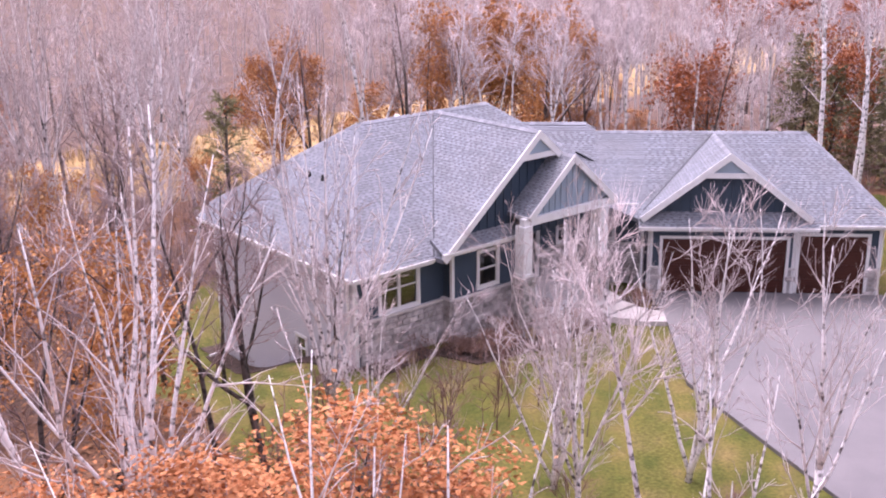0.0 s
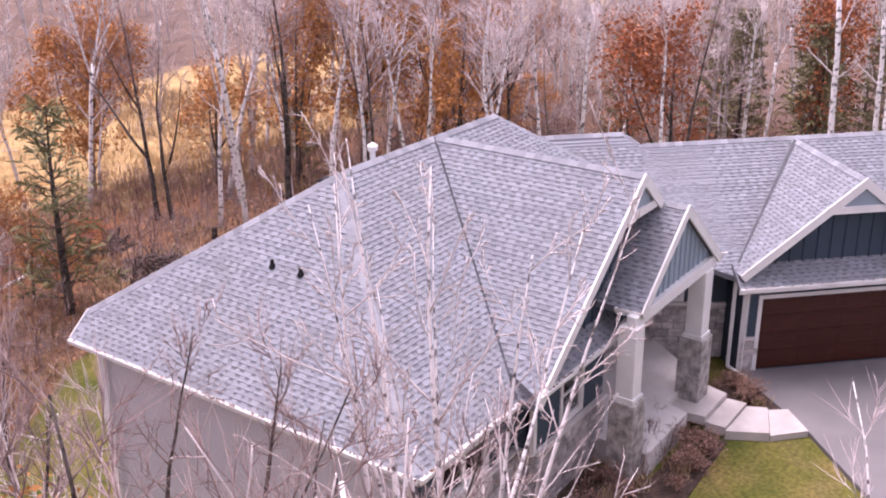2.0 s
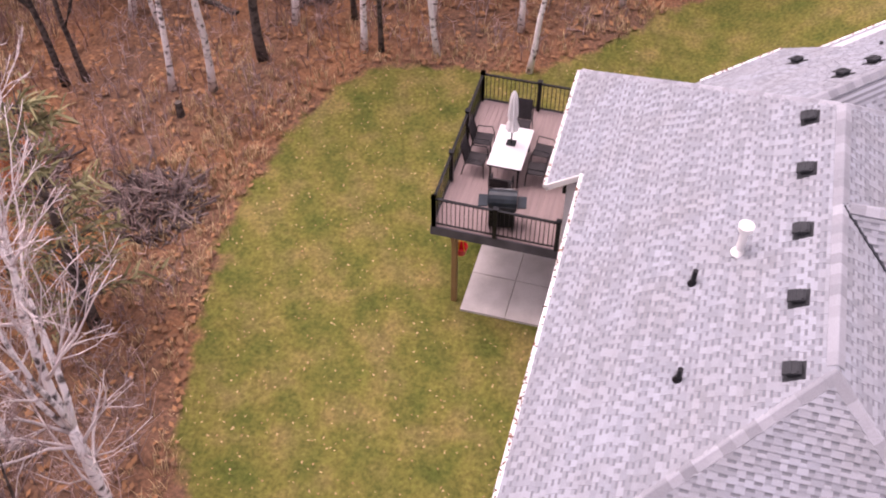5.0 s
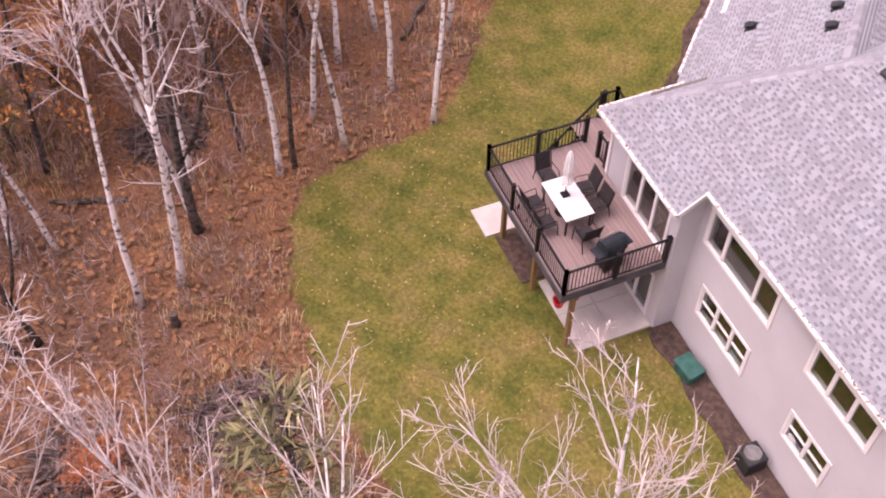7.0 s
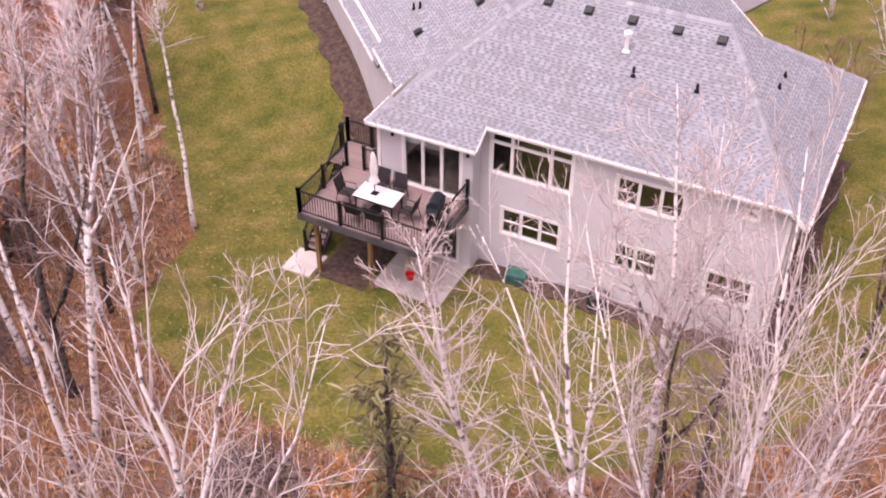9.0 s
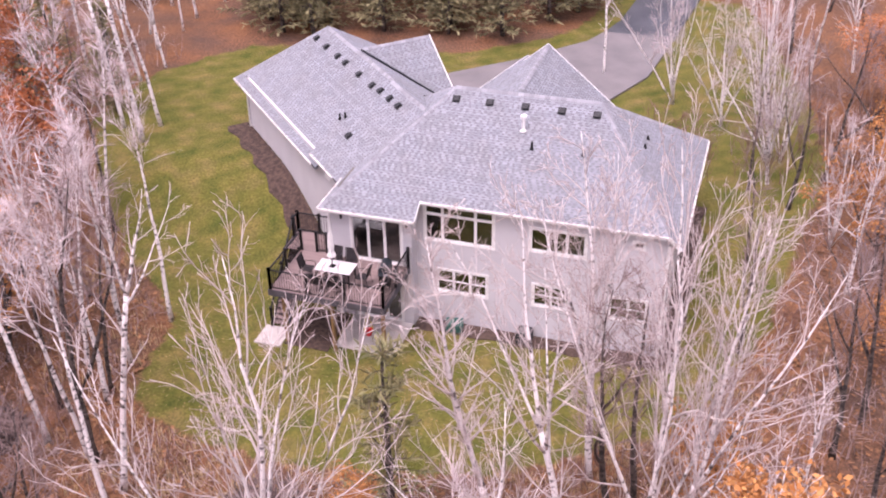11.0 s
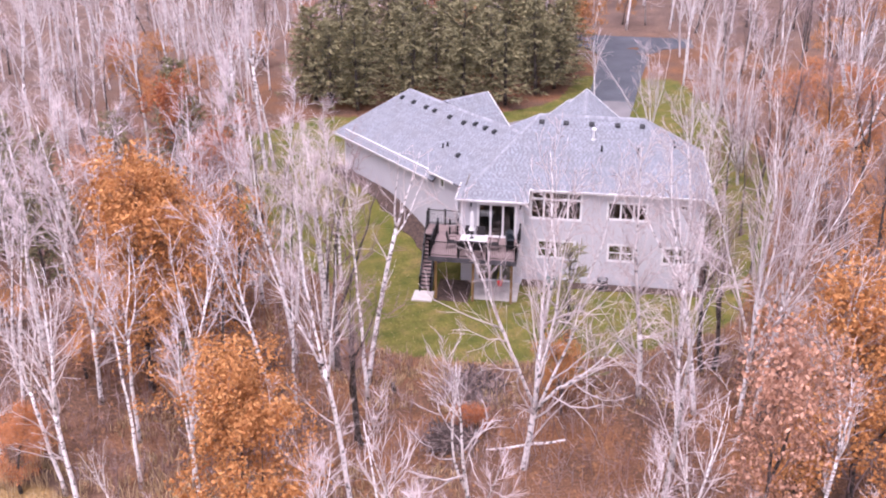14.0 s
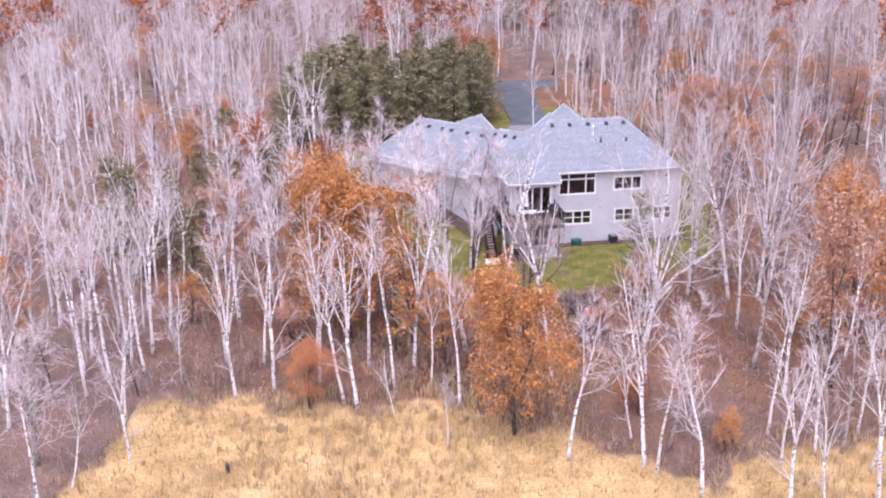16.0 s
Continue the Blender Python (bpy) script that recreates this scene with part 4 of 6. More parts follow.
sheet("driveway", DRIVE_NEAR, 0.0, 0.2, M_ASPHALT, "worn pale grey asphalt driveway before the garage", "driveway")
sheet("driveway_lane", DRIVE_FAR, 0.0, 0.2, M_LANE, "darker blue-grey asphalt lane through the wood", "driveway")
WALK = [[(5.6, -6.2), (7.5, -6.2), (7.25, -7.2), (5.75, -7.2)], [(5.75, -7.22), (7.25, -7.22), (7.3, -7.75), (5.75, -7.75)], [(5.75, -7.77), (7.3, -7.77), (7.55, -8.25), (6.3, -8.75)], [(6.3, -8.77), (7.56, -8.27), (7.9, -8.7), (7.1, -9.5)]]
for _i, _w in enumerate(WALK):
    sheet("walk_slab", _w, (0.36, 0.22, 0.13, 0.06)[_i], 0.25, M_CONCRETE, "pale concrete front walk slab", "front walk")
sheet("porch_floor", [(3.4, -3.6), (8.6, -3.6), (8.8, -4.4), (7.5, -6.2), (5.6, -6.2), (5.4, -6.85), (3.0, -6.85), (3.0, -5.4), (3.4, -5.4)], 0.52, 0.7, M_PORCH, "pale concrete porch floor", "porch")
BEDS = [[(2.7, -5.5), (2.9, -7.0), (5.6, -7.05), (5.6, -7.9), (2.5, -8.05), (-0.6, -7.4), (-1.2, -5.6), (0, -5.4)], [(7.55, -6.2), (9.2, -6.85), (7.95, -8.6), (7.4, -7.8)]]
for _b in BEDS:
    sheet("mulch_bed", _b, lambda x, y: grade(x, y) + 0.05, 0.2, M_MULCH, "dark mulch bed along the house", "garden bed")


def bed_strip(p, q, width, label):
    """A mulch strip along a wall that follows the sloping ground."""
    p, q = Vector((*p, 0)), Vector((*q, 0))
    d = (q - p).normalized()
    out = d.cross(Vector((0, 0, 1)))
    n = max(2, int((q - p).length / 0.6))
    v, f = [], []
    for i in range(n + 1):
        o = p.lerp(q, i / n)
        w = width * (1 + 0.12 * math.sin(i * 1.7))
        for s in (0, w / 2, w, w + 0.05):
            c = o + out * s
            v.append((c.x, c.y, grade(c.x, c.y) + (0.05 if s <= w else -0.1)))
    for i in range(n):
        for k in range(3):
            a = i * 4 + k
            f.append((a, a + 1, a + 5, a + 4))
    tagged(mesh_part("mulch_bed", v, f, M_MULCH), label, "garden bed", kind="structure")


bed_strip((-3.9, 4.6), (-3.9, -5.0), 0.8, "dark mulch strip along the end wall")
bed_strip((-3.9, -4.95), (-1.0, -4.95), 0.9, "dark mulch strip along the front wall")
bed_strip((7.1, 4.62), (-4.5, 4.62), 0.85, "dark mulch bed under the windows")
bed_strip(wing(20.9, -9.9), wing(6.8, -9.9), 1.25, "dark mulch strip along the garage")
sheet("mulch_bed", [(10.2, 5.4), (12.3, 5.4), (12.3, 8.3), (10.2, 8.3)], lambda x, y: grade(x, y) + 0.05, 0.2, M_MULCH, "dark mulch under the deck", "garden bed")
for _x0, _x1, _y0, _y1 in ((7.2, 8.6, 5.3, 6.52), (8.62, 10.05, 5.3, 6.52), (7.2, 8.6, 6.54, 7.8), (8.62, 10.05, 6.54, 7.8)):
    sheet("patio_slab", [(_x0, _y0), (_x1, _y0), (_x1, _y1), (_x0, _y1)], -2.42, 0.15, M_CONCRETE, "pale concrete patio slab under the deck", "patio")
sheet("landing_pad", [(12.4, 7.25), (13.65, 7.25), (13.65, 8.6), (12.4, 8.6)], -2.42, 0.15, M_CONCRETE, "pale concrete pad at the stair foot", "patio")

# ---- deck ----
DECK_Z = 0.65
deck = thing("deck", "raised deck with brown boards and black metal railing", "deck")


def deck_board(x0, x1, y0, y1):
    bm = bmesh.new()
    box(bm, x0, x1, y0, y1, DECK_Z - 0.03, DECK_Z, bevel=0.004)
    part("board", bm, M_DECK, deck)


_y = 5.3
while _y < 8.6:
    deck_board(7.3, 12.55, _y, min(_y + 0.138, 8.62))
    _y += 0.143
_y = 3.75
while _y < 5.25:
    deck_board(11.1, 13.35, _y, _y + 0.138)
    _y += 0.143
for _a in ((7.25, 12.6, 8.62, 8.66), (7.25, 7.29, 5.3, 8.62), (12.56, 12.6, 5.3, 8.62), (11.1, 13.4, 3.68, 3.72), (13.36, 13.4, 3.72, 5.3)):
    _bm = bmesh.new()
    box(_bm, *_a, DECK_Z - 0.30, DECK_Z + 0.005)
    part("fascia", _bm, M_DECKRIM, deck, "dark grey deck fascia")
for _yy in (5.6, 6.4, 7.2, 8.0):
    _bm = bmesh.new()
    box(_bm, 7.3, 12.55, _yy - 0.02, _yy + 0.02, DECK_Z - 0.27, DECK_Z - 0.03)
    part("joist", _bm, M_TIMBER, deck)
_bm = bmesh.new()
box(_bm, 7.3, 12.5, 8.02, 8.12, DECK_Z - 0.5, DECK_Z - 0.28)
part("beam", _bm, M_TIMBER, deck)
for _px, _py in ((7.55, 8.07), (12.2, 8.07), (9.9, 8.07), (13.2, 3.85)):
    _bm = bmesh.new()
    box(_bm, _px - 0.075, _px + 0.075, _py - 0.075, _py + 0.075, grade(_px, _py) - 0.1, DECK_Z - 0.28, bevel=0.008)
    part("post", _bm, M_TIMBER, deck, "treated timber deck post")


def railing(p, q, z0a, z0b, posts=2, height=0.98):
    """Black railing along p to q; the floor is at z0a at p and z0b at q."""
    p, q = Vector((*p, z0a)), Vector((*q, z0b))
    length = (Vector((q.x, q.y, 0)) - Vector((p.x, p.y, 0))).length
    up = Vector((0, 0, 1))
    rail = None
    for k in range(posts):
        e = p.lerp(q, k / (posts - 1))
        bm = bmesh.new()
        box(bm, e.x - 0.055, e.x + 0.055, e.y - 0.055, e.y + 0.055, e.z, e.z + height + 0.06, bevel=0.006)
        box(bm, e.x - 0.07, e.x + 0.07, e.y - 0.07, e.y + 0.07, e.z + height + 0.06, e.z + height + 0.09)
        part("rail_post", bm, M_BLACK, deck, "black metal railing post")
    for h, w, t in ((height, 0.07, 0.035), (0.1, 0.04, 0.03)):
        bm = bmesh.new()
        bar(bm, p + up * h, q + up * h, w, t)
        r = part("rail", bm, M_BLACK, deck)
        rail = rail or r
    n = int(length / 0.115)
    for k in range(1, n):
        e = p.lerp(q, k / n)
        ob = new("baluster", BALUSTER)
        ob.matrix_world = Matrix.Translation(e + up * 0.1) @ Matrix.Diagonal((1, 1, height - 0.1, 1))
        ob.parent = rail


_bm = bmesh.new()
box(_bm, -0.009, 0.009, -0.009, 0.009, 0, 1)
BALUSTER = bpy.data.meshes.new("baluster")
_bm.to_mesh(BALUSTER)
_bm.free()
BALUSTER.materials.append(M_BLACK)
railing((7.3, 5.35), (7.3, 8.58), DECK_Z, DECK_Z, 3)
railing((7.3, 8.58), (12.5, 8.58), DECK_Z, DECK_Z, 4)
railing((12.5, 8.58), (12.5, 5.25), DECK_Z, DECK_Z, 3)
railing((13.33, 3.75), (11.15, 3.75), DECK_Z, DECK_Z, 3)
railing((13.33, 3.75), (13.33, 4.2), DECK_Z, DECK_Z, 2)
railing((11.25, 5.2), (11.75, 5.2), DECK_Z, DECK_Z, 2)
# stairs down along the east side
STEPS = 16
for _k in range(STEPS):
    _f = (_k + 1) / (STEPS + 1)
    _z = DECK_Z + (-2.42 - DECK_Z) * _f
    _yy = 4.3 + 3.0 * _f
    _bm = bmesh.new()
    box(_bm, 12.62, 13.34, _yy - 0.15, _yy + 0.13, _z - 0.04, _z, bevel=0.005)
    part("tread", _bm, M_DECK, deck)
    _bm = bmesh.new()
    box(_bm, 12.62, 13.34, _yy - 0.16, _yy - 0.14, _z, _z + 0.14)
    part("riser", _bm, M_DECKRIM, deck)
for _x in (12.6, 13.36):
    _bm = bmesh.new()
    bar(_bm, (_x, 4.25, DECK_Z - 0.14), (_x, 7.3, -2.50), 0.045, 0.28)
    part("stringer", _bm, M_DECKRIM, deck)
railing((13.33, 4.3), (13.33, 7.3), DECK_Z, -2.40, 3, 0.95)
railing((12.65, 5.25), (12.65, 7.3), DECK_Z - 0.95, -2.40, 3, 0.95)

# ---- things on and under the deck ----
def tube(verts, faces, pts, radii, sides=6):
    """Adds a tube along pts to verts and faces."""
    base = len(verts)
    up = Vector((0, 0, 1))
    n = len(pts)
    for i, p in enumerate(pts):
        d = (pts[min(i + 1, n - 1)] - pts[max(i - 1, 0)]).normalized()
        a = d.cross(up if abs(d.z) < 0.9 else Vector((1, 0, 0))).normalized()
        b = d.cross(a)
        for k in range(sides):
            t = 2 * math.pi * k / sides
            verts.append(p + a * (radii[i] * math.cos(t)) + b * (radii[i] * math.sin(t)))
    for i in range(n - 1):
        for k in range(sides):
            j = (k + 1) % sides
            faces.append((base + i * sides + k, base + i * sides + j, base + (i + 1) * sides + j, base + (i + 1) * sides + k))
    faces.append(tuple(base + k for k in range(sides))[::-1])
    faces.append(tuple(base + (n - 1) * sides + k for k in range(sides)))


def tubes(name, runs, mat, parent, label="", sides=6):
    v, f = [], []
    for pts, r in runs:
        pts = [Vector(p) for p in pts]
        tube(v, f, pts, [r] * len(pts), sides)
    return mesh_part(name, [tuple(p) for p in v], f, mat, parent, label)


patio_table = thing("patio_table", "white-topped rectangular patio table on dark legs", "table")
_bm = bmesh.new()
box(_bm, -0.83, 0.83, -0.47, 0.47, 0.71, 0.74, bevel=0.01)
part("tabletop", _bm, M_TABLE, patio_table, "white tabletop")
_bm = bmesh.new()
for _a in ((-0.8, 0.8, -0.45, -0.41), (-0.8, 0.8, 0.41, 0.45), (-0.8, -0.76, -0.41, 0.41), (0.76, 0.8, -0.41, 0.41)):
    box(_bm, *_a, 0.65, 0.705)
part("apron", _bm, M_BLACK, patio_table)
for _sx in (-0.74, 0.74):
    for _sy in (-0.38, 0.38):
        _bm = bmesh.new()
        box(_bm, _sx - 0.025, _sx + 0.025, _sy - 0.025, _sy + 0.025, 0, 0.65, bevel=0.005)
        part("leg", _bm, M_BLACK, patio_table)
patio_table.matrix_world = pose(9.98, 7.18, DECK_Z, 0, 0, 0)


def build_chair():
    ch = thing("patio_chair", "dark sling patio chair with metal frame", "chair", "chairs round the patio table")
    bm = bmesh.new()
    box(bm, -0.25, 0.25, -0.24, 0.24, 0.40, 0.425, bevel=0.008)
    part("seat", bm, M_SLING, ch)
    bm = bmesh.new()
    box(bm, -0.25, 0.25, -0.012, 0.012, 0, 0.62, Matrix.Translation((0, -0.25, 0.42)) @ Matrix.Rotation(radians(14), 4, "X"), bevel=0.006)
    part("backrest", bm, M_SLING, ch)
    for s in (-0.28, 0.28):
        tubes("side_frame", [([(s, 0.26, 0), (s, 0.24, 0.42), (s, 0.2, 0.64), (s, -0.22, 0.62), (s, -0.27, 0.42), (s, -0.36, 0)], 0.016), ([(s, -0.24, 0.4), (s, -0.40, 1.04)], 0.016)], M_BLACK, ch, "dark metal arm and legs")
    return ch


chair = build_chair()
CHAIRS = [(9.62, 8.02, 180), (10.45, 8.03, 183), (11.30, 7.18, 92), (10.42, 6.36, -3), (9.66, 6.38, 4), (8.78, 7.15, -88)]
chair.matrix_basis = pose(CHAIRS[0][0], CHAIRS[0][1], DECK_Z, 0, 0, CHAIRS[0][2])
for _x, _y, _r in CHAIRS[1:]:
    copy_thing(chair, pose(_x, _y, DECK_Z, 0, 0, _r))

umbrella = thing("patio_umbrella", "closed white patio umbrella standing in the table", "umbrella")
tubes("pole", [([(0, 0, 0), (0, 0, 2.45)], 0.02)], M_BLACK, umbrella, "dark umbrella pole")
_v, _f, _n = [], [], 16
_prof = [(0.0, 2.56), (0.035, 2.52), (0.085, 2.36), (0.11, 2.0), (0.12, 1.72), (0.095, 1.55), (0.15, 1.36), (0.17, 1.26), (0.02, 1.25)]
for _r, _z in _prof:
    for _k in range(_n):
        _t = 2 * math.pi * _k / _n
        _rr = _r * (1 + 0.22 * (1 if _k % 2 else -1))
        _v.append((_rr * math.cos(_t), _rr * math.sin(_t), _z))
for _i in range(len(_prof) - 1):
    for _k in range(_n):
        _j = (_k + 1) % _n
        _f.append((_i * _n + _j, _i * _n + _k, (_i + 1) * _n + _k, (_i + 1) * _n + _j))
mesh_part("canopy", _v, _f, M_CLOTH, umbrella, "folded white cloth")
tubes("tie", [([(0.115 * math.cos(a * 0.5236), 0.115 * math.sin(a * 0.5236), 1.55) for a in range(13)], 0.012)], M_CLOTH, umbrella)
_bm = bmesh.new()
box(_bm, -0.13, 0.13, -0.13, 0.13, 0.745, 0.765, bevel=0.01)
part("table_ring", _bm, M_BLACK, umbrella)
_bm = bmesh.new()
bmesh.ops.create_cone(_bm, cap_ends=True, segments=20, radius1=0.25, radius2=0.2, depth=0.08, matrix=Matrix.Translation((0, 0, 0.04)))
part("foot", _bm, M_BLACK, umbrella)
umbrella.matrix_world = pose(10.12, 7.2, DECK_Z, 0, 0, 0)

grill = thing("gas_grill", "black gas grill with closed lid and side shelf", "grill")
_bm = bmesh.new()
box(_bm, -0.42, 0.42, -0.27, 0.27, 0.12, 0.78, bevel=0.02)
part("cabinet", _bm, M_BLACK, grill)
_bm = bmesh.new()
box(_bm, -0.46, 0.46, -0.3, 0.3, 0.79, 0.93, bevel=0.02)
part("firebox", _bm, M_VENT, grill)
_v, _f = [], []
for _s in (-0.45, 0.45):
    for _k in range(9):
        _t = math.pi * _k / 8
        _v.append((_s, 0.29 * math.cos(_t), 0.94 + 0.30 * math.sin(_t)))
for _k in range(8):
    _f.append((_k + 1, _k, 9 + _k, 10 + _k))
_f += [tuple(range(9)), tuple(range(17, 8, -1)), (0, 8, 17, 9)]
mesh_part("lid", _v, _f, M_GRILL, grill, "rounded blue-black lid")
for _s in (-1, 1):
    _bm = bmesh.new()
    box(_bm, _s * 0.62 - 0.15, _s * 0.62 + 0.15, -0.25, 0.25, 0.87, 0.91, bevel=0.012)
    part("side_shelf", _bm, M_GRILL, grill)
tubes("handle", [([(-0.34, -0.32, 1.02), (-0.34, -0.36, 1.04), (0.34, -0.36, 1.04), (0.34, -0.32, 1.02)], 0.014)], M_STEEL, grill, "steel lid handle")
for _sx in (-0.36, 0.36):
    for _sy in (-0.22, 0.22):
        _bm = bmesh.new()
        bmesh.ops.create_cone(_bm, cap_ends=True, segments=12, radius1=0.06, radius2=0.06, depth=0.05, matrix=Matrix.Translation((_sx, _sy, 0.06)) @ Matrix.Rotation(radians(90), 4, "Y"))
        part("wheel", _bm, M_VENT, grill)
grill.matrix_world = pose(7.8, 6.9, DECK_Z, 0, 0, 100) @ Matrix.Diagonal((0.8, 0.85, 0.95, 1))

swing = thing("toddler_swing", "red bucket swing on yellow ropes under the deck", "swing")
_bm = bmesh.new()
bmesh.ops.create_cone(_bm, cap_ends=False, segments=18, radius1=0.13, radius2=0.2, depth=0.26)
_r = bmesh.ops.create_cone(_bm, cap_ends=True, segments=18, radius1=0.12, radius2=0.13, depth=0.03, matrix=Matrix.Translation((0, 0, -0.13)))
bmesh.ops.solidify(_bm, geom=list(_bm.faces), thickness=0.02)
part("bucket", _bm, M_RED, swing, "red plastic bucket seat")
tubes("rope", [([(s * 0.19, t * 0.1, 0.1), (s * 0.08, 0, 0.75), (s * 0.07, 0, 1.28)], 0.011) for s in (-1, 1) for t in (-1, 1)], M_YELLOW, swing, "yellow rope")
swing.matrix_world = pose(8.25, 8.07, -1.15, 0, 0, 15)

utility_box = thing("irrigation_lid", "green plastic cover box by the basement wall", "utility box")
_bm = bmesh.new()
box(_bm, -0.38, 0.38, -0.28, 0.28, 0, 0.42, bevel=0.05)
part("body", _bm, M_TEAL, utility_box)
_bm = bmesh.new()
box(_bm, -0.41, 0.41, -0.31, 0.31, 0.42, 0.48, bevel=0.02)
part("lid", _bm, M_TEAL, utility_box)
utility_box.matrix_world = pose(5.25, 5.15, grade(5.25, 5.15) + 0.02, 0, 0, 8)
condenser = thing("air_conditioner", "small dark air-conditioner unit by the wall", "air conditioner")
_bm = bmesh.new()
box(_bm, -0.33, 0.33, -0.33, 0.33, 0, 0.62, bevel=0.03)
part("housing", _bm, M_VENT, condenser)
_bm = bmesh.new()
bmesh.ops.create_cone(_bm, cap_ends=True, segments=20, radius1=0.27, radius2=0.25, depth=0.04, matrix=Matrix.Translation((0, 0, 0.64)))
part("fan_guard", _bm, M_STEEL, condenser)
condenser.matrix_world = pose(2.0, 5.1, grade(2.0, 5.1) + 0.03)

# ---- trees ----
def limb_path(rng, start, direction, length, n, wander, rise):
    """A wandering line that bends upwards by rise."""
    pts, d, p = [start.copy()], direction.normalized(), start.copy()
    for _ in range(n):
        d = (d + Vector((rng.gauss(0, wander), rng.gauss(0, wander), rng.gauss(0, wander) + rise))).normalized()
        p = p + d * (length / n)
        pts.append(p.copy())
    return pts, d


def along(pts, f):
    k = f * (len(pts) - 1)
    i = min(int(k), len(pts) - 2)
    return pts[i].lerp(pts[i + 1], k - i), (pts[i + 1] - pts[i]).normalized()


def spread(rng, d, angle):
    """A direction that leaves d by angle, anywhere round it."""
    a = d.cross(Vector((rng.gauss(0, 1), rng.gauss(0, 1), rng.gauss(0, 1)))).normalized()
    return (d * math.cos(angle) + a * math.sin(angle)).normalized()


def spike(v, f, p, tip, r):
    """A three-sided twig that runs out in a point."""
    d = tip - p
    a = d.cross(Vector((0.31, 0.87, 0.38))).normalized() * r
    b = d.cross(a).normalized() * r * 0.87
    k = len(v)
    v += [p + a, p - a * 0.5 + b, p - a * 0.5 - b, tip]
    f += [(k, k + 1, k + 3), (k + 1, k + 2, k + 3), (k + 2, k, k + 3)]


def bent_twig(v, f, p, tip, r, sag):
    """A longer twig with a bend in the middle."""
    d = tip - p
    a = d.cross(Vector((0.31, 0.87, 0.38))).normalized() * r
    b = d.cross(a).normalized() * r * 0.87
    m = p + d * 0.5 + sag
    k = len(v)
    v += [p + a, p - a * 0.5 + b, p - a * 0.5 - b, m + a * 0.75, m - a * 0.38 + b * 0.75, m - a * 0.38 - b * 0.75, tip]
    f += [(k, k + 1, k + 4, k + 3), (k + 1, k + 2, k + 5, k + 4), (k + 2, k, k + 3, k + 5), (k + 3, k + 4, k + 6), (k + 4, k + 5, k + 6), (k + 5, k + 3, k + 6)]


def grow_bare(rng, height, radius, forks, first, limbs, subs, twigs, reach, thin=1.0, stout=0.45, angle=(0.6, 1.05), rise=0.11, wander=0.10, fork_at=(0.22, 0.55), fork_angle=(0.35, 0.7), steps=6, twig=(0.35, 1.0), bent=False):
    """Trunk and branches of a bare tree: (verts, faces) for the trunk; the same and the count of limb faces for the crown; the twig ends."""
    tv, tf, bv, bf, wv, wf, ends = [], [], [], [], [], [], []
    stems = []
    n = steps + 4
    main, d = limb_path(rng, Vector((0, 0, -0.15)), Vector((rng.gauss(0, 0.04), rng.gauss(0, 0.04), 1)), height * (1 if forks == 0 else 0.95), n, 0.05, 0.03)
    tube(tv, tf, main, [max(0.014, radius * (1.25 if i == 0 else 1) * (1 - 0.92 * i / n)) for i in range(n + 1)], 7)
    stems.append((main, radius, first))
    for k in range(forks):
        f0 = rng.uniform(*fork_at)
        p, dd = along(main, f0)
        s, _ = limb_path(rng, p, spread(rng, dd, rng.uniform(*fork_angle)), height * (1 - f0) * rng.uniform(0.75, 0.98), 7, 0.08, 0.10)
        r = radius * (1 - 0.9 * f0) * 0.8
        tube(tv, tf, s, [max(0.013, r * (1 - 0.92 * i / 7)) for i in range(8)], 5)
        stems.append((s, r, 0.2))
    for stem, r0, f1 in stems:
        count = max(3, int(limbs * (1 if stem is main else 0.5)))
        for k in range(count):
            f = f1 + (0.98 - f1) * ((k + rng.random()) / count)
            p, dd = along(stem, f)
            length = height * reach * (1 - 0.6 * (f - f1) / (1 - f1)) * rng.uniform(0.55, 1.25)
            limb, _ = limb_path(rng, p, spread(rng, dd, rng.uniform(*angle)), length, steps, wander, rise)
            lr = max(0.014, r0 * (1 - 0.9 * f) * rng.uniform(0.8, 1.2) * stout)
            tube(bv, bf, limb, [max(0.009, lr * (1 - 0.8 * i / steps)) for i in range(steps + 1)], 4 if steps > 4 else 3)
            ends.append(limb[-1])
            for j in range(subs):
                g = 0.22 + 0.76 * (j + rng.random()) / subs
                q, qd = along(limb, g)
                sl = length * (0.65 - 0.3 * g) * rng.uniform(0.6, 1.25)
                sub, _ = limb_path(rng, q, spread(rng, qd, rng.uniform(0.5, 0.95)), sl, 3 if bent else 2, wander * 1.5, rise)
                tube(bv, bf, sub, [max(0.008, lr * 0.55 * (1 - 0.7 * i / (len(sub) - 1))) * thin for i in range(len(sub))], 3)
                for t in range(twigs):
                    h = 0.2 + 0.8 * (t + rng.random()) / twigs
                    w, wd = along(sub, h)
                    tip = w + (spread(rng, wd, rng.uniform(0.2, 0.6)) + Vector((0, 0, 0.12))) * rng.uniform(*twig)
                    if bent:
                        bow = spread(rng, wd, 1.2) * rng.uniform(0.02, 0.12)
                        bent_twig(wv, wf, w, tip, 0.0075 * thin, bow)
                    else:
                        spike(wv, wf, w, tip, 0.0075 * thin)
                    ends.append(tip)
    k = len(bv)
    crown = (bv + wv, bf + [tuple(k + i for i in q) for q in wf], len(bf))
    return (tv, tf), crown, ends


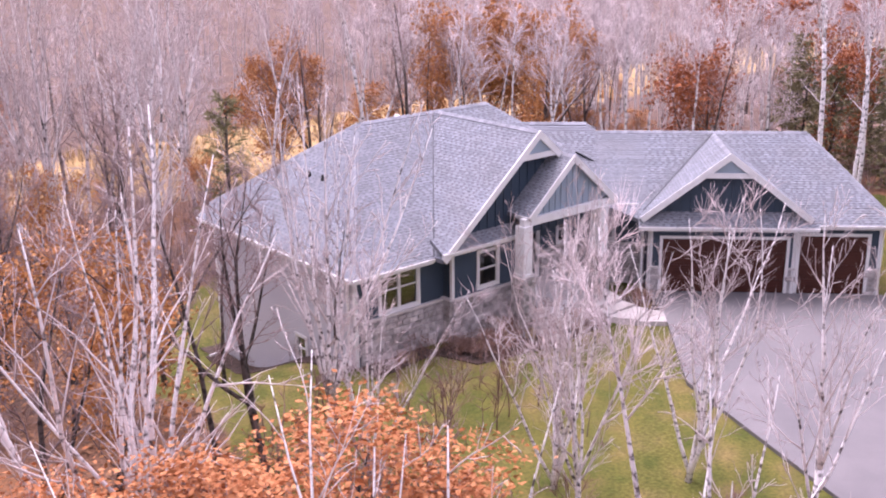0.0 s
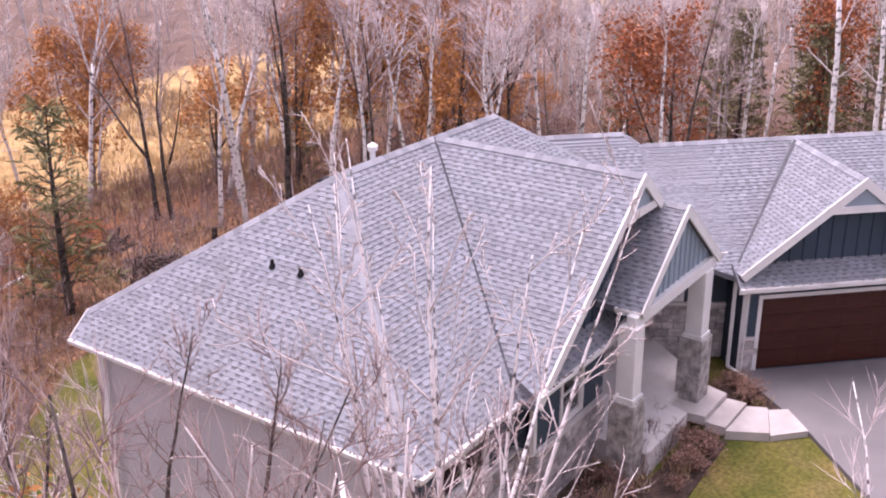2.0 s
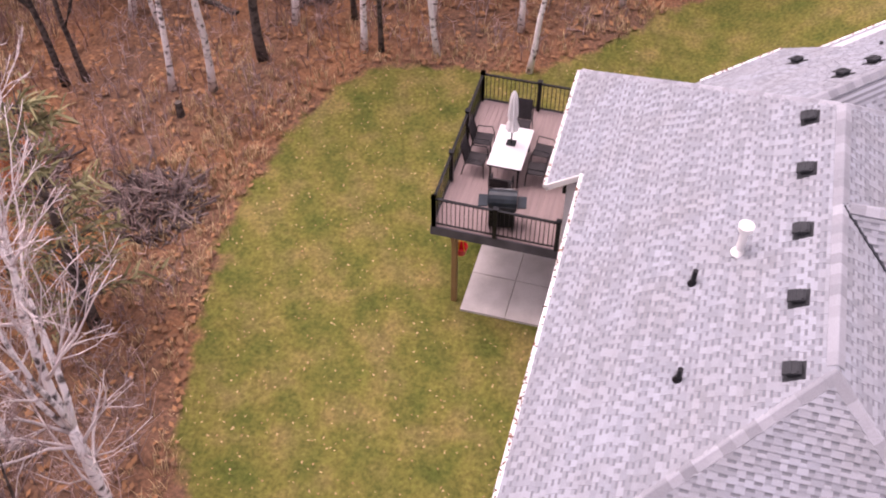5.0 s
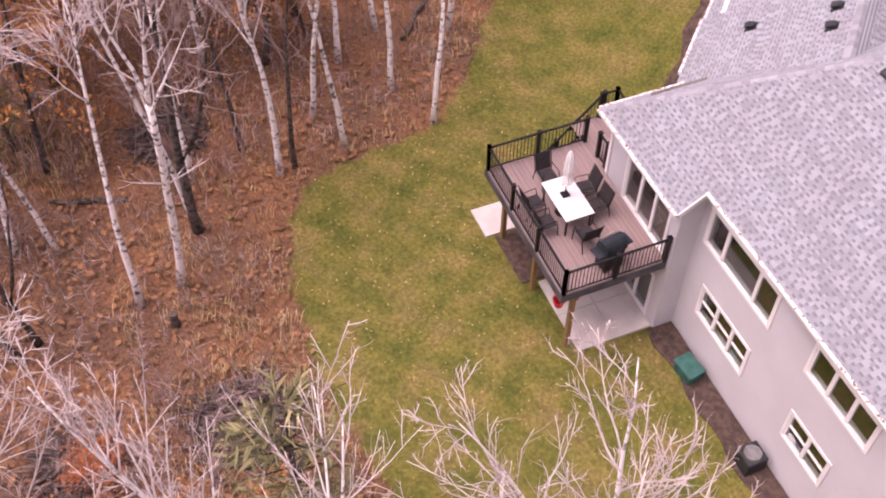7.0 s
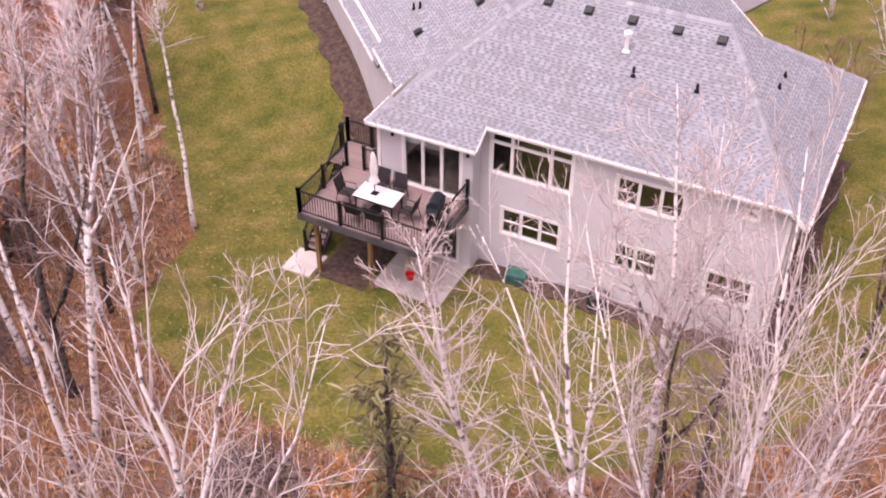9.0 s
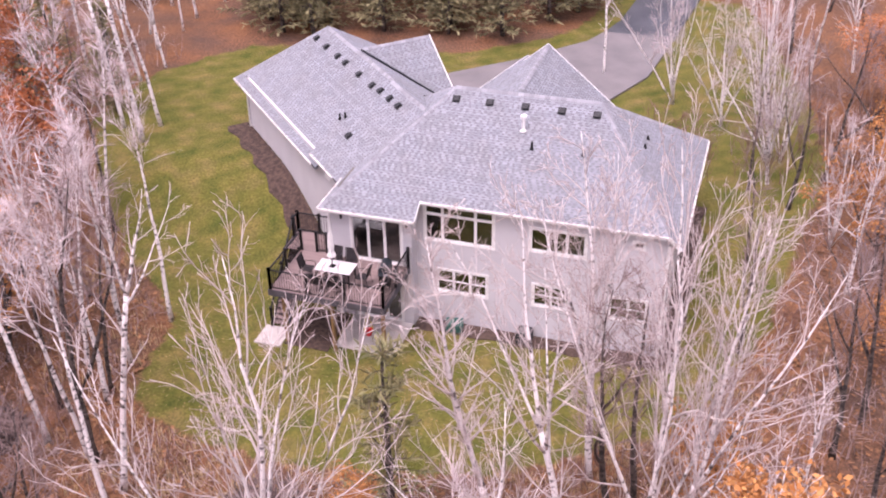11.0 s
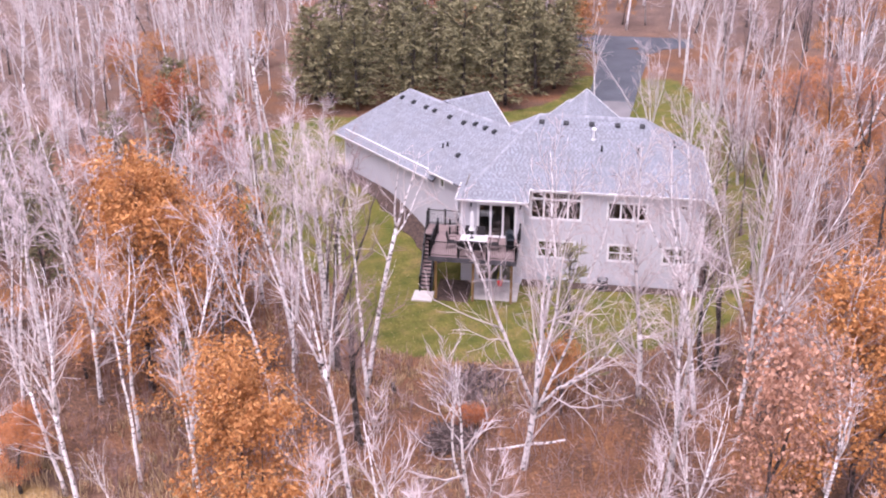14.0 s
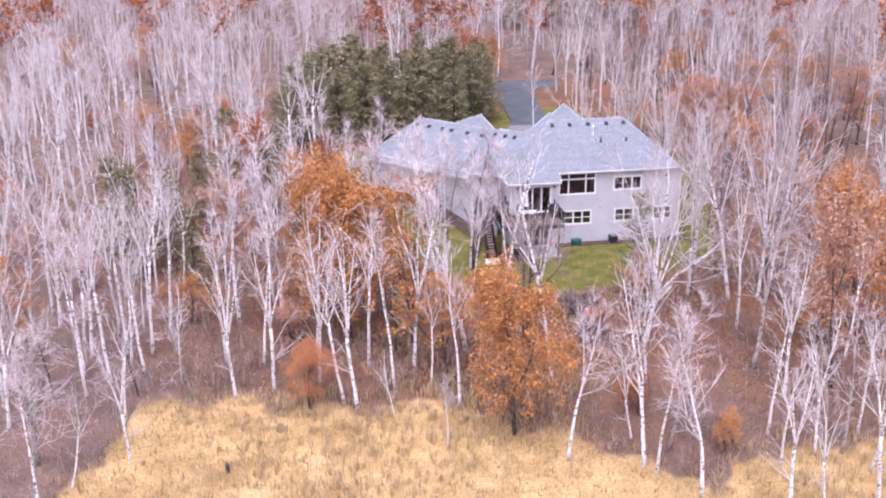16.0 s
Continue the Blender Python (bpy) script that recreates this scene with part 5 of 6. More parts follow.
def grow_forked(rng, height, radius, clear, arms, opening, limbs, subs, twigs, low, side=0.62, thin=1.1, crook=0.07, bent=True):
    """A bare tree whose trunk parts into arms that part again: the same answer as grow_bare."""
    tv, tf, bv, bf, wv, wf, ends = [], [], [], [], [], [], []

    def limb(p, d, length, r, level):
        n = (2, 3, 5, 8)[level]
        pts, _ = limb_path(rng, p, d, length, n, crook * (1.9 - 0.35 * level), 0.045)
        v, f = (tv, tf) if level == 3 else (bv, bf)
        tube(v, f, pts, [max(0.0045 * thin, r * (1 - 0.88 * i / n)) for i in range(n + 1)], (3, 3, 4, 6)[level])
        ends.append(pts[-1])
        kids = (0, twigs, subs, limbs)[level]
        for j in range(kids):
            g = 0.14 + 0.84 * (j + rng.random()) / kids
            q, qd = along(pts, g)
            way = spread(rng, qd, rng.uniform(0.42, 0.9))
            if level == 1:
                tip = q + way * length * rng.uniform(0.25, 0.55)
                if bent:
                    bent_twig(wv, wf, q, tip, 0.0042 * thin, spread(rng, way, 1.3) * length * rng.uniform(0.01, 0.06))
                else:
                    spike(wv, wf, q, tip, 0.0042 * thin)
                ends.append(tip)
            else:
                limb(q, way, length * side * (1.05 - 0.65 * g) * rng.uniform(0.65, 1.25), max(0.0055 * thin, r * (1 - 0.8 * g) * 0.55), level - 1)

    trunk, d = limb_path(rng, Vector((0, 0, -0.15)), Vector((rng.gauss(0, 0.03), rng.gauss(0, 0.03), 1)), height * clear, 7, 0.035, 0.03)
    neck = radius * (1 - 0.5 * clear)
    tube(tv, tf, trunk, [radius * 1.3] + [radius + (neck - radius) * i / 7 for i in range(1, 8)], 8)
    turn = rng.uniform(0, 6.28)
    for k in range(arms):
        lean = opening * (0.25 if k == 0 else rng.uniform(0.65, 1.15))
        a = turn + 6.283 * k / max(1, arms - 1) + rng.gauss(0, 0.25)
        p = trunk[-1] if k < 2 else along(trunk, rng.uniform(0.82, 0.99))[0]
        limb(p, (d + Vector((math.cos(a), math.sin(a), 0)) * math.tan(lean)).normalized(), height * (1 - clear) * rng.uniform(0.85, 1.03), neck * (0.85 if k == 0 else rng.uniform(0.5, 0.75)), 3)
    for k in range(low):
        p, dd = along(trunk, rng.uniform(0.45, 0.97))
        limb(p, spread(rng, dd, rng.uniform(0.6, 1.0)), height * (0.08 + 0.3 * (1 - clear)) * rng.uniform(0.5, 1.1), radius * 0.3, 2)
    k = len(bv)
    return (tv, tf), (bv + wv, bf + [tuple(k + i for i in q) for q in wf], len(bf)), ends


def tree_mesh(name, vf, mat, twig=None):
    me = bpy.data.meshes.new(name)
    me.from_pydata([tuple(v) for v in vf[0]], [], vf[1])
    me.materials.append(mat)
    for p in me.polygons:
        p.use_smooth = True
    if len(vf) > 2 and twig:
        me.materials.append(twig)
        for p in me.polygons:
            if p.index >= vf[2]:
                p.material_index = 1
    return me


def stems_apart(vf):
    """The separate tubes of one mesh of stems."""
    runs, last = [], -1
    for f in vf[1]:
        if min(f) > last:
            runs.append([min(f), []])
        last = max(last, *f)
        runs[-1][1].append(f)
    ends = [r[0] for r in runs[1:]] + [len(vf[0])]
    return [(vf[0][a:b], [tuple(i - a for i in f) for f in fs]) for (a, fs), b in zip(runs, ends)]


def assemble(name, label, category, group, pieces):
    t = tagged(new(name), label, category, group)
    for n, me, lab in pieces:
        o = new(n, me)
        o.parent = t
        if lab:
            tagged(o, lab)
    return t


def bark_material(name, pale, dark, bands=0.5):
    m = bpy.data.materials.new(name)
    m.use_nodes = True
    n, l = m.node_tree.nodes, m.node_tree.links
    b = n["Principled BSDF"]
    b.inputs["Roughness"].default_value, b.inputs["Specular IOR Level"].default_value = 0.8, 0.2
    co = n.new("ShaderNodeTexCoord")
    st = n.new("ShaderNodeVectorMath")
    st.operation = "MULTIPLY"
    st.inputs[1].default_value = (5, 5, 7)
    l.new(co.outputs["Object"], st.inputs[0])
    no = n.new("ShaderNodeTexNoise")
    no.inputs["Scale"].default_value, no.inputs["Detail"].default_value = 1.0, 6
    l.new(st.outputs[0], no.inputs["Vector"])
    r = n.new("ShaderNodeValToRGB")
    r.color_ramp.elements[0].position, r.color_ramp.elements[0].color = bands - 0.08, (*dark, 1)
    r.color_ramp.elements[1].position, r.color_ramp.elements[1].color = bands + 0.04, (*pale, 1)
    l.new(no.outputs[0], r.inputs[0])
    l.new(r.outputs[0], b.inputs["Base Color"])
    return m


M_BIRCH = bark_material("birch_bark", (0.80, 0.755, 0.745), (0.09, 0.075, 0.07), 0.44)
M_FARBARK = bark_material("far_bark", (0.55, 0.49, 0.48), (0.16, 0.13, 0.125), 0.45)
M_ASPEN = bark_material("grey_bark", (0.36, 0.32, 0.30), (0.12, 0.10, 0.09), 0.45)
M_DARKBARK = bark_material("dark_bark", (0.11, 0.09, 0.08), (0.035, 0.03, 0.028), 0.5)
M_TWIG = material("pale_twigs", (0.62, 0.53, 0.53), 0.8, scale=0.8, vary=0.15, fine=20, bump=0.0, tint=(0.45, 0.37, 0.365), spec=0.2)
M_LIMB = material("white_limbs", (0.68, 0.61, 0.60), 0.8, scale=1.5, vary=0.15, fine=8, bump=0.0, tint=(0.54, 0.47, 0.46), spec=0.2)
M_TWIG_TAN = material("tan_twigs", (0.46, 0.37, 0.35), 0.8, scale=0.8, vary=0.15, fine=20, bump=0.0, tint=(0.34, 0.26, 0.24), spec=0.2)
M_TWIG_RED = material("reddish_twigs", (0.25, 0.15, 0.125), 0.85, scale=0.8, vary=0.2, fine=20, bump=0.0, tint=(0.17, 0.10, 0.085), spec=0.15)
M_SAPLING = material("sapling_twigs", (0.42, 0.33, 0.32), 0.85, scale=0.3, vary=0.2, fine=20, bump=0.0, tint=(0.22, 0.13, 0.11), per="island", per_amount=0.4, spec=0.15)
M_TWIG_BROWN = material("brown_twigs", (0.30, 0.22, 0.21), 0.85, scale=0.8, vary=0.2, fine=20, bump=0.0, tint=(0.22, 0.16, 0.15), spec=0.15)


def leaf_material(name, a, c):
    m = bpy.data.materials.new(name)
    m.use_nodes = True
    n, l = m.node_tree.nodes, m.node_tree.links
    b = n["Principled BSDF"]
    b.inputs["Roughness"].default_value, b.inputs["Specular IOR Level"].default_value = 0.75, 0.2
    g = n.new("ShaderNodeNewGeometry")
    r = n.new("ShaderNodeValToRGB")
    r.color_ramp.elements[0].color, r.color_ramp.elements[1].color = (*a, 1), (*c, 1)
    l.new(g.outputs["Random Per Island"], r.inputs[0])
    no = n.new("ShaderNodeTexNoise")
    no.inputs["Scale"].default_value = 0.9
    l.new(g.outputs["Position"], no.inputs["Vector"])
    mr = n.new("ShaderNodeMapRange")
    mr.inputs["To Min"].default_value, mr.inputs["To Max"].default_value = 0.6, 1.4
    l.new(no.outputs[0], mr.inputs["Value"])
    s = n.new("ShaderNodeVectorMath")
    s.operation = "SCALE"
    l.new(r.outputs[0], s.inputs[0]), l.new(mr.outputs[0], s.inputs["Scale"])
    l.new(s.outputs[0], b.inputs["Base Color"])
    return m


M_LEAF_ORANGE = leaf_material("orange_oak_leaves", (0.34, 0.13, 0.04), (0.58, 0.29, 0.11))
M_LEAF_BRIGHT = leaf_material("bright_oak_leaves", (0.36, 0.12, 0.04), (0.60, 0.27, 0.12))
M_LEAF_RUST = leaf_material("rust_oak_leaves", (0.24, 0.07, 0.03), (0.46, 0.17, 0.07))
M_LEAF_PALE = leaf_material("faded_oak_leaves", (0.34, 0.17, 0.11), (0.55, 0.32, 0.22))
M_NEEDLE = leaf_material("needles", (0.115, 0.108, 0.058), (0.30, 0.265, 0.14))
M_NEEDLE_PINE = leaf_material("pine_needles", (0.13, 0.135, 0.065), (0.30, 0.27, 0.14))
trng = random.Random(21)


def leaf_cloud(rng, ends, count, size, jitter):
    v, f = [], []
    for _ in range(count):
        p = rng.choice(ends) + Vector((rng.gauss(0, jitter), rng.gauss(0, jitter), rng.gauss(0, jitter)))
        a = Vector((rng.gauss(0, 1), rng.gauss(0, 1), rng.gauss(0, 0.6))).normalized()
        b = a.cross(Vector((rng.gauss(0, 1), rng.gauss(0, 1), rng.gauss(0, 1)))).normalized()
        s = size * rng.uniform(0.6, 1.3)
        k = len(v)
        fold = a.cross(b) * s * 0.18
        v += [p - a * s, p + b * s * 0.55 + fold, p + a * s, p - b * s * 0.55 + fold]
        f.append((k, k + 1, k + 2, k + 3))
    return v, f


# bare birches and aspens, each kind grown once
#   radius, forks, first limb, limbs, subs, twigs, reach, thin, stout, angle, rise, wander
KINDS = {0: (0.12, 0, 0.45, 14, 5, 6, 0.22, 1.2, 0.5, (0.6, 1.1), 0.12, 0.12),
         1: (0.14, 1, 0.36, 13, 5, 6, 0.25, 1.2, 0.5, (0.6, 1.1), 0.10, 0.12),
         2: (0.105, 0, 0.62, 11, 5, 6, 0.16, 1.2, 0.5, (0.5, 0.9), 0.14, 0.12),
         4: (0.13, 1, 0.42, 13, 5, 6, 0.22, 1.2, 0.5, (0.65, 1.1), 0.10, 0.12),
         5: (0.13, 0, 0.30, 18, 5, 6, 0.22, 1.05, 0.35, (0.8, 1.25), 0.05, 0.12),
         7: (0.13, 1, 0.38, 9, 4, 4, 0.26, 1.5, 0.65, (0.55, 1.0), 0.13, 0.15),
         10: (0.10, 5, 0.34, 9, 5, 5, 0.20, 1.2, 0.55, (0.5, 0.9), 0.12, 0.12)}
BIRCHES = {}
for _i, (_r, _fk, _f1, _l, _s, _tw, _re2, _th, _so, _an, _ri, _wa) in KINDS.items():
    _t, _b, _e = grow_bare(random.Random(100 + _i), 11.0, _r, _fk, _f1, _l, _s, _tw, _re2, _th, _so, _an, _ri, _wa, (0.02, 0.16) if _i == 10 else (0.22, 0.55), (0.2, 0.5) if _i == 10 else (0.35, 0.7), bent=_i in (7, 10))
    BIRCHES[_i] = (tree_mesh("trunk", _t, M_BIRCH if _i != 5 else M_ASPEN), tree_mesh("crown", _b, M_LIMB if _i != 5 else M_TWIG, M_TWIG))
# forked trees: radius, clear stem, arms, opening, limbs, subs, twigs, low limbs, side, thickness of the twigs, crook
FORKED = [(0.12, 0.66, 3, 0.50, 6, 4, 4, 3, 0.45, 1.2, 0.07), (0.15, 0.24, 6, 0.52, 12, 7, 4, 4, 0.50, 1.7, 0.14), (0.11, 0.28, 1, 0.1, 34, 8, 7, 6, 0.33, 1.1, 0.05), (0.11, 0.50, 5, 0.60, 8, 5, 4, 3, 0.50, 1.3, 0.08),
          (0.12, 0.42, 4, 0.38, 13, 7, 5, 8, 0.45, 1.4, 0.12), (0.11, 0.12, 9, 0.34, 9, 5, 4, 0, 0.36, 1.8, 0.06), (0.12, 0.40, 4, 0.42, 7, 4, 4, 4, 0.46, 2.0, 0.08, False), (0.11, 0.55, 3, 0.45, 8, 4, 4, 3, 0.50, 2.0, 0.08, False),
          (0.15, 0.07, 6, 0.32, 8, 5, 5, 0, 0.34, 1.3, 0.09), (0.13, 0.34, 4, 0.34, 6, 5, 4, 5, 0.42, 1.3, 0.09), (0.11, 0.16, 6, 0.42, 5, 5, 4, 0, 0.34, 1.3, 0.10)]
for _i, _q in enumerate(FORKED):
    _t, _b, _e = grow_forked(random.Random(150 + _i), 11.0, *_q)
    _stems = [tree_mesh("stem", _q2, M_BIRCH) for _q2 in stems_apart(_t)] if _i in (5, 8, 10) else [tree_mesh("trunk", _t, M_BIRCH)]
    BIRCHES[11 + _i] = (*_stems, tree_mesh("crown", _b, M_LIMB, M_TWIG_TAN if _i < 8 else M_TWIG_BROWN))
BROWNS = []
for _i in range(4):
    _t, _b, _e = grow_bare(random.Random(300 + _i), 10.0, (0.11, 0.14, 0.10, 0.13)[_i], (0, 1, 0, 2)[_i], 0.45, 13, 4, 5, 0.21, 1.1)
    BROWNS.append((tree_mesh("trunk", _t, M_DARKBARK), tree_mesh("crown", _b, M_TWIG_BROWN)))
SHRUBS = []
for _i in range(3):
    _t, _b, _e = grow_bare(random.Random(400 + _i), 3.2, 0.03, 3, 0.12, 6, 2, 3, 0.28, 1.0, 0.5, steps=3, twig=(0.2, 0.5))
    SHRUBS.append((tree_mesh("stem", _t, M_TWIG_RED), tree_mesh("crown", _b, (M_TWIG_RED, M_TWIG_BROWN, M_TWIG_RED)[_i])))
OAKS = []
for _i, _m in enumerate((M_LEAF_ORANGE, M_LEAF_RUST, M_LEAF_PALE, M_LEAF_ORANGE, M_LEAF_ORANGE, M_LEAF_BRIGHT)):
    _t, _b, _e = grow_bare(random.Random(500 + _i), 8.0, 0.13, 2, 0.14 if _i < 4 else 0.05, 15 if _i < 4 else 22, 3, 4, 0.30, 1.0, 0.35, steps=4)
    _c = leaf_cloud(random.Random(600 + _i), _e, (4300, 4300, 4300, 4300, 15000, 16000)[_i], (0.095, 0.095, 0.09, 0.095, 0.08, 0.055)[_i], (0.2, 0.2, 0.2, 0.2, 0.2, 0.2)[_i])
    OAKS.append((tree_mesh("trunk", _t, M_DARKBARK), tree_mesh("branchwork", _b, M_TWIG_BROWN), tree_mesh("foliage", _c, _m)))


def evergreen(seed, height, width, mat, droop, levels, shoots=15, slim=1.0):
    rng = random.Random(seed)
    tv, tf, ends = [], [], []
    trunk, _ = limb_path(rng, Vector((0, 0, -0.1)), Vector((0, 0, 1)), height, 8, 0.01, 0.02)
    tube(tv, tf, trunk, [0.14 * (1 - 0.95 * i / 8) for i in range(9)], 7)
    fv, ff = [], []
    for k in range(levels):
        f = 0.08 + 0.9 * k / levels
        r = width * (1 - f) ** 0.5 * rng.uniform(0.75, 1.15) + 0.1
        for j in range(rng.randint(5, 7)):
            a = rng.uniform(0, 2 * math.pi)
            p = Vector((0, 0, height * f + rng.uniform(-0.15, 0.15)))
            br, _ = limb_path(rng, p, Vector((math.cos(a), math.sin(a), rng.uniform(-0.1, 0.4) - droop)), r * rng.uniform(0.7, 1.1), 4, 0.08, 0.05)
            spike(tv, tf, br[0], br[-1], 0.022)
            for s in range(shoots):
                g = 0.2 + 0.8 * s / shoots
                q, d = along(br, g)
                side = spread(rng, d, rng.uniform(0.4, 1.1))
                ln = rng.uniform(0.22, 0.45)
                w = side.cross(Vector((rng.gauss(0, 1), rng.gauss(0, 1), rng.gauss(0, 1)))).normalized() * rng.uniform(0.03, 0.06) * slim
                i0 = len(fv)
                fv += [q - w, q + side * ln * 0.6 - w * 0.8 - Vector((0, 0, 0.02)), q + side * ln - Vector((0, 0, 0.06)), q + side * ln * 0.6 + w * 0.8, q + w]
                ff.append((i0, i0 + 1, i0 + 2, i0 + 3, i0 + 4))
    return tree_mesh("trunk", (tv, tf), M_DARKBARK), tree_mesh("foliage", (fv, ff), mat)


SPRUCES = [evergreen(700 + _i, 9.0, (2.3, 2.7, 2.1)[_i], M_NEEDLE, 0.0, 24) for _i in range(3)]
PINES = [evergreen(720 + _i, 6.0, 1.75, M_NEEDLE_PINE, -0.25, 13, 13, 0.5) for _i in range(2)]


def stand(name, parts_, names, x, y, height, unit, lean=(0, 0), turn=0.0, wide=1.0, label="", category="tree", group=""):
    """One tree of the given meshes, scaled to its height, on the ground, leaning."""
    t = assemble(name, label, category, group, [(n, me, "") for n, me in zip(names, parts_)])
    s = height / unit
    tilt = Matrix.Identity(4)
    if lean[0] or lean[1]:
        axis = Vector((-lean[1], lean[0], 0))
        tilt = Matrix.Rotation(math.atan2(axis.length, height), 4, axis.normalized())
    t.matrix_world = Matrix.Translation((x, y, grade(x, y) - 0.05)) @ tilt @ Matrix.Rotation(turn, 4, "Z") @ Matrix.Diagonal((s * wide, s * wide, s, 1))
    return t


PLACED = []


def birch(x, y, h, lx=0, ly=0, kind=None, wide=1.0):
    k = trng.choice((0, 2, 5, 17, 17, 17, 18, 18, 18)) if kind is None else kind
    PLACED.append((x, y))
    return stand("aspen_tree" if k == 5 else "birch_clump" if k in (10, 16, 19, 21) else "birch_tree", BIRCHES[k], ("stem",) * (len(BIRCHES[k]) - 1) + ("crown",) if len(BIRCHES[k]) > 2 else ("trunk", "crown"), x, y, h, 11.0, (lx, ly), trng.uniform(0, 6.28), wide,
                 "bare grey-barked aspen with fine pale twigs" if k == 5 else "many-stemmed clump of bare white birch" if k in (10, 16, 19, 21) else ("bare forked white birch with fine pale twigs" if k not in (0, 2, 13) else "bare slender white birch with fine pale twigs"), "tree", "birches of the wood")


def brown_tree(x, y, h, lx=0, ly=0):
    PLACED.append((x, y))
    return stand("bare_tree", trng.choice(BROWNS), ("trunk", "crown"), x, y, h, 10.0, (lx, ly), trng.uniform(0, 6.28), 1.0, "bare dark-barked tree with brown twigs", "tree", "dark bare trees of the wood")


def oak(x, y, h, r, kind):
    PLACED.append((x, y))
    return stand("oak_tree", OAKS[kind], ("trunk", "branchwork", "foliage"), x, y, h, 8.0, (0, 0), trng.uniform(0, 6.28), r / 2.6 / (h / 8.0), ("orange-leaved oak among bare trees", "rust-red-leaved oak among bare trees", "oak with faded pinkish-brown leaves", "orange-leaved oak among bare trees", "dense golden-orange oak in autumn leaf", "low spreading oak thick with orange leaves")[kind], "tree", "oaks in autumn leaf")


def shrub(x, y, h):
    return stand("shrub", trng.choice(SHRUBS), ("stem", "crown"), x, y, h, 3.2, (0, 0), trng.uniform(0, 6.28), 1.0, "bare brown-twigged shrub in leaf litter", "shrub", "shrubs at the wood's edge")


for _t in [(44.2, 31.7, 10.7, -0.7), (42.1, 33.7, 6.7, -1.4), (42.9, 23.1, 10.1), (40.1, 21.9, 8.7, -0.9), (38.8, 20.8, 12.8, -0.8), (36.5, 25.2, 7.0), (34.0, 19.4, 10.7), (33.8, 23.0, 11.0),
           (30.7, 26.8, 11.6), (31.4, 23.4, 11.5), (30.1, 17.1, 15.0, -1.7, 0, 1), (33.1, 17.6, 14.5, 0.5), (26.4, 28.9, 10.5, 1.0), (25.6, 29.3, 12.0, 0.5), (23.1, 27.9, 11.5, 0, 0, 2), (19.3, 30, 10.4, 0.6, 0, 0),
           (17.8, 23.2, 13.0, 1.0, -0.4, 4), (14.3, 18.4, 14.2, -2.4, -1.5, 11, 0.9), (18.6, 17.0, 13.5, 1.9, 0.1, 0), (16.4, 17.3, 13.0, 0.3, 0, 2), (17.7, 14.1, 12.0), (18.2, 11.5, 12.0, 0, 0, 2), (18.1, 8.2, 12.0, -0.3, -0.3, 2), (17.3, 21.8, 11.0),
           (20.0, 12.2, 12.0), (22.6, 10.3, 12.0), (22.7, 16.9, 12.0), (24.6, 15.1, 12.0), (28.7, 14.4, 12.0), (20.3, 9.0, 11.5), (5.5, 24.3, 16.8, -0.8, 1.0, 12, 0.72), (14.0, 19.8, 13.0, 1.2, 1.0, 2), (0.0, 17.6, 16.4, 2.5, 3.3, 13, 0.9),
           (-2.8, 18.6, 14.6, 2.3, -1.2, 14, 0.9), (-1.5, 23.2, 12.4, 0.2, 0.1, 14, 0.85), (-5.0, 18.8, 18.0, 0.2, 0.4, 12, 0.55), (-5.6, 18.9, 16.5, -1.2, 0.6, 15, 0.7), (-2.4, 12.7, 15.0, 0.9, -0.3, 15, 0.9), (-9.8, 13.0, 7.4), (7.1, 29.5, 11.0, 0.7, 0, 7),
           (13.0, 28.2, 15.0, 2.0, -1.0, 14, 0.8), (14.9, 29.9, 7.8, 0.9), (-0.3, 28.8, 14.0, 0.3), (-8.6, 23.6, 12.5, 0.2, 0.3, 12, 0.9), (37.0, 2.3, 10.8, 2.0), (30.7, 13.8, 11.9, 0.7), (13.6, 34.8, 10.6, 0.4, 0, 4), (9.3, 33.6, 7.6, 0.9),
           (9.4, 36.1, 12.5, 0.2, 0, 7), (8.9, 36.8, 11.0, 0.2, 0, 2), (7.5, 34.8, 10.2), (6.9, 39, 11.0, 0, 0, 1), (-1.5, 31.2, 10.3), (-1.3, 36, 9.4, 0.6), (-3.3, 33.1, 7.2), (-2.9, 36.2, 9.6),
           (23.4, 30.1, 4.2, 1.1), (20.5, 32.9, 4.6), (24.7, 2.9, 13.0, 0.2, 0, 2), (26.5, -3.9, 13.5, 0.3, 0, 11), (22.8, 5.7, 13.0, 0.2, 0, 2), (23.8, 8.3, 12.5, 0, 0, 2), (28.5, -5.2, 12.0, 0.5, 0, 11), (26.5, -6.0, 12.5), (29.0, 0.5, 12.0), (-7.5, -8.4, 11.2, 0.1, 0.1, 16, 0.9), (-8.0, -11.0, 7.0, 0, 0, 10),
           (-4.6, -14.8, 7.6, 0, 0, 10, 1.2), (-1.6, -17.0, 8.6, 0.6, 0, 10, 1.1), (3.2, -20.5, 8.5), (-10.6, -3.0, 7.6, 0.3, 0.2, 10), (-11.5, -0.8, 7.8, -1.2, 0, 7), (-16.6, -14.6, 12.0, 0.6, 1.4, 19, 1.0), (-16.3, -16.4, 12.0, 0.5, -0.3, 20, 0.9), (-17.8, -24.4, 10.4, 0.0, 0.2, 21, 1.0), (-15.9, -24.8, 10.3, 0.2, 0.1, 21, 1.0), (-9.2, -22.2, 10.0, 0.2, 0.5, 2), (-6.6, -23.4, 10.2, 0, 0.3, 14, 0.8), (-6.4, -17.4, 9.4, 0.2, 0.2, 12, 0.62), (-11.8, -24.6, 9.6, 0.4, 0, 20, 0.9)]:
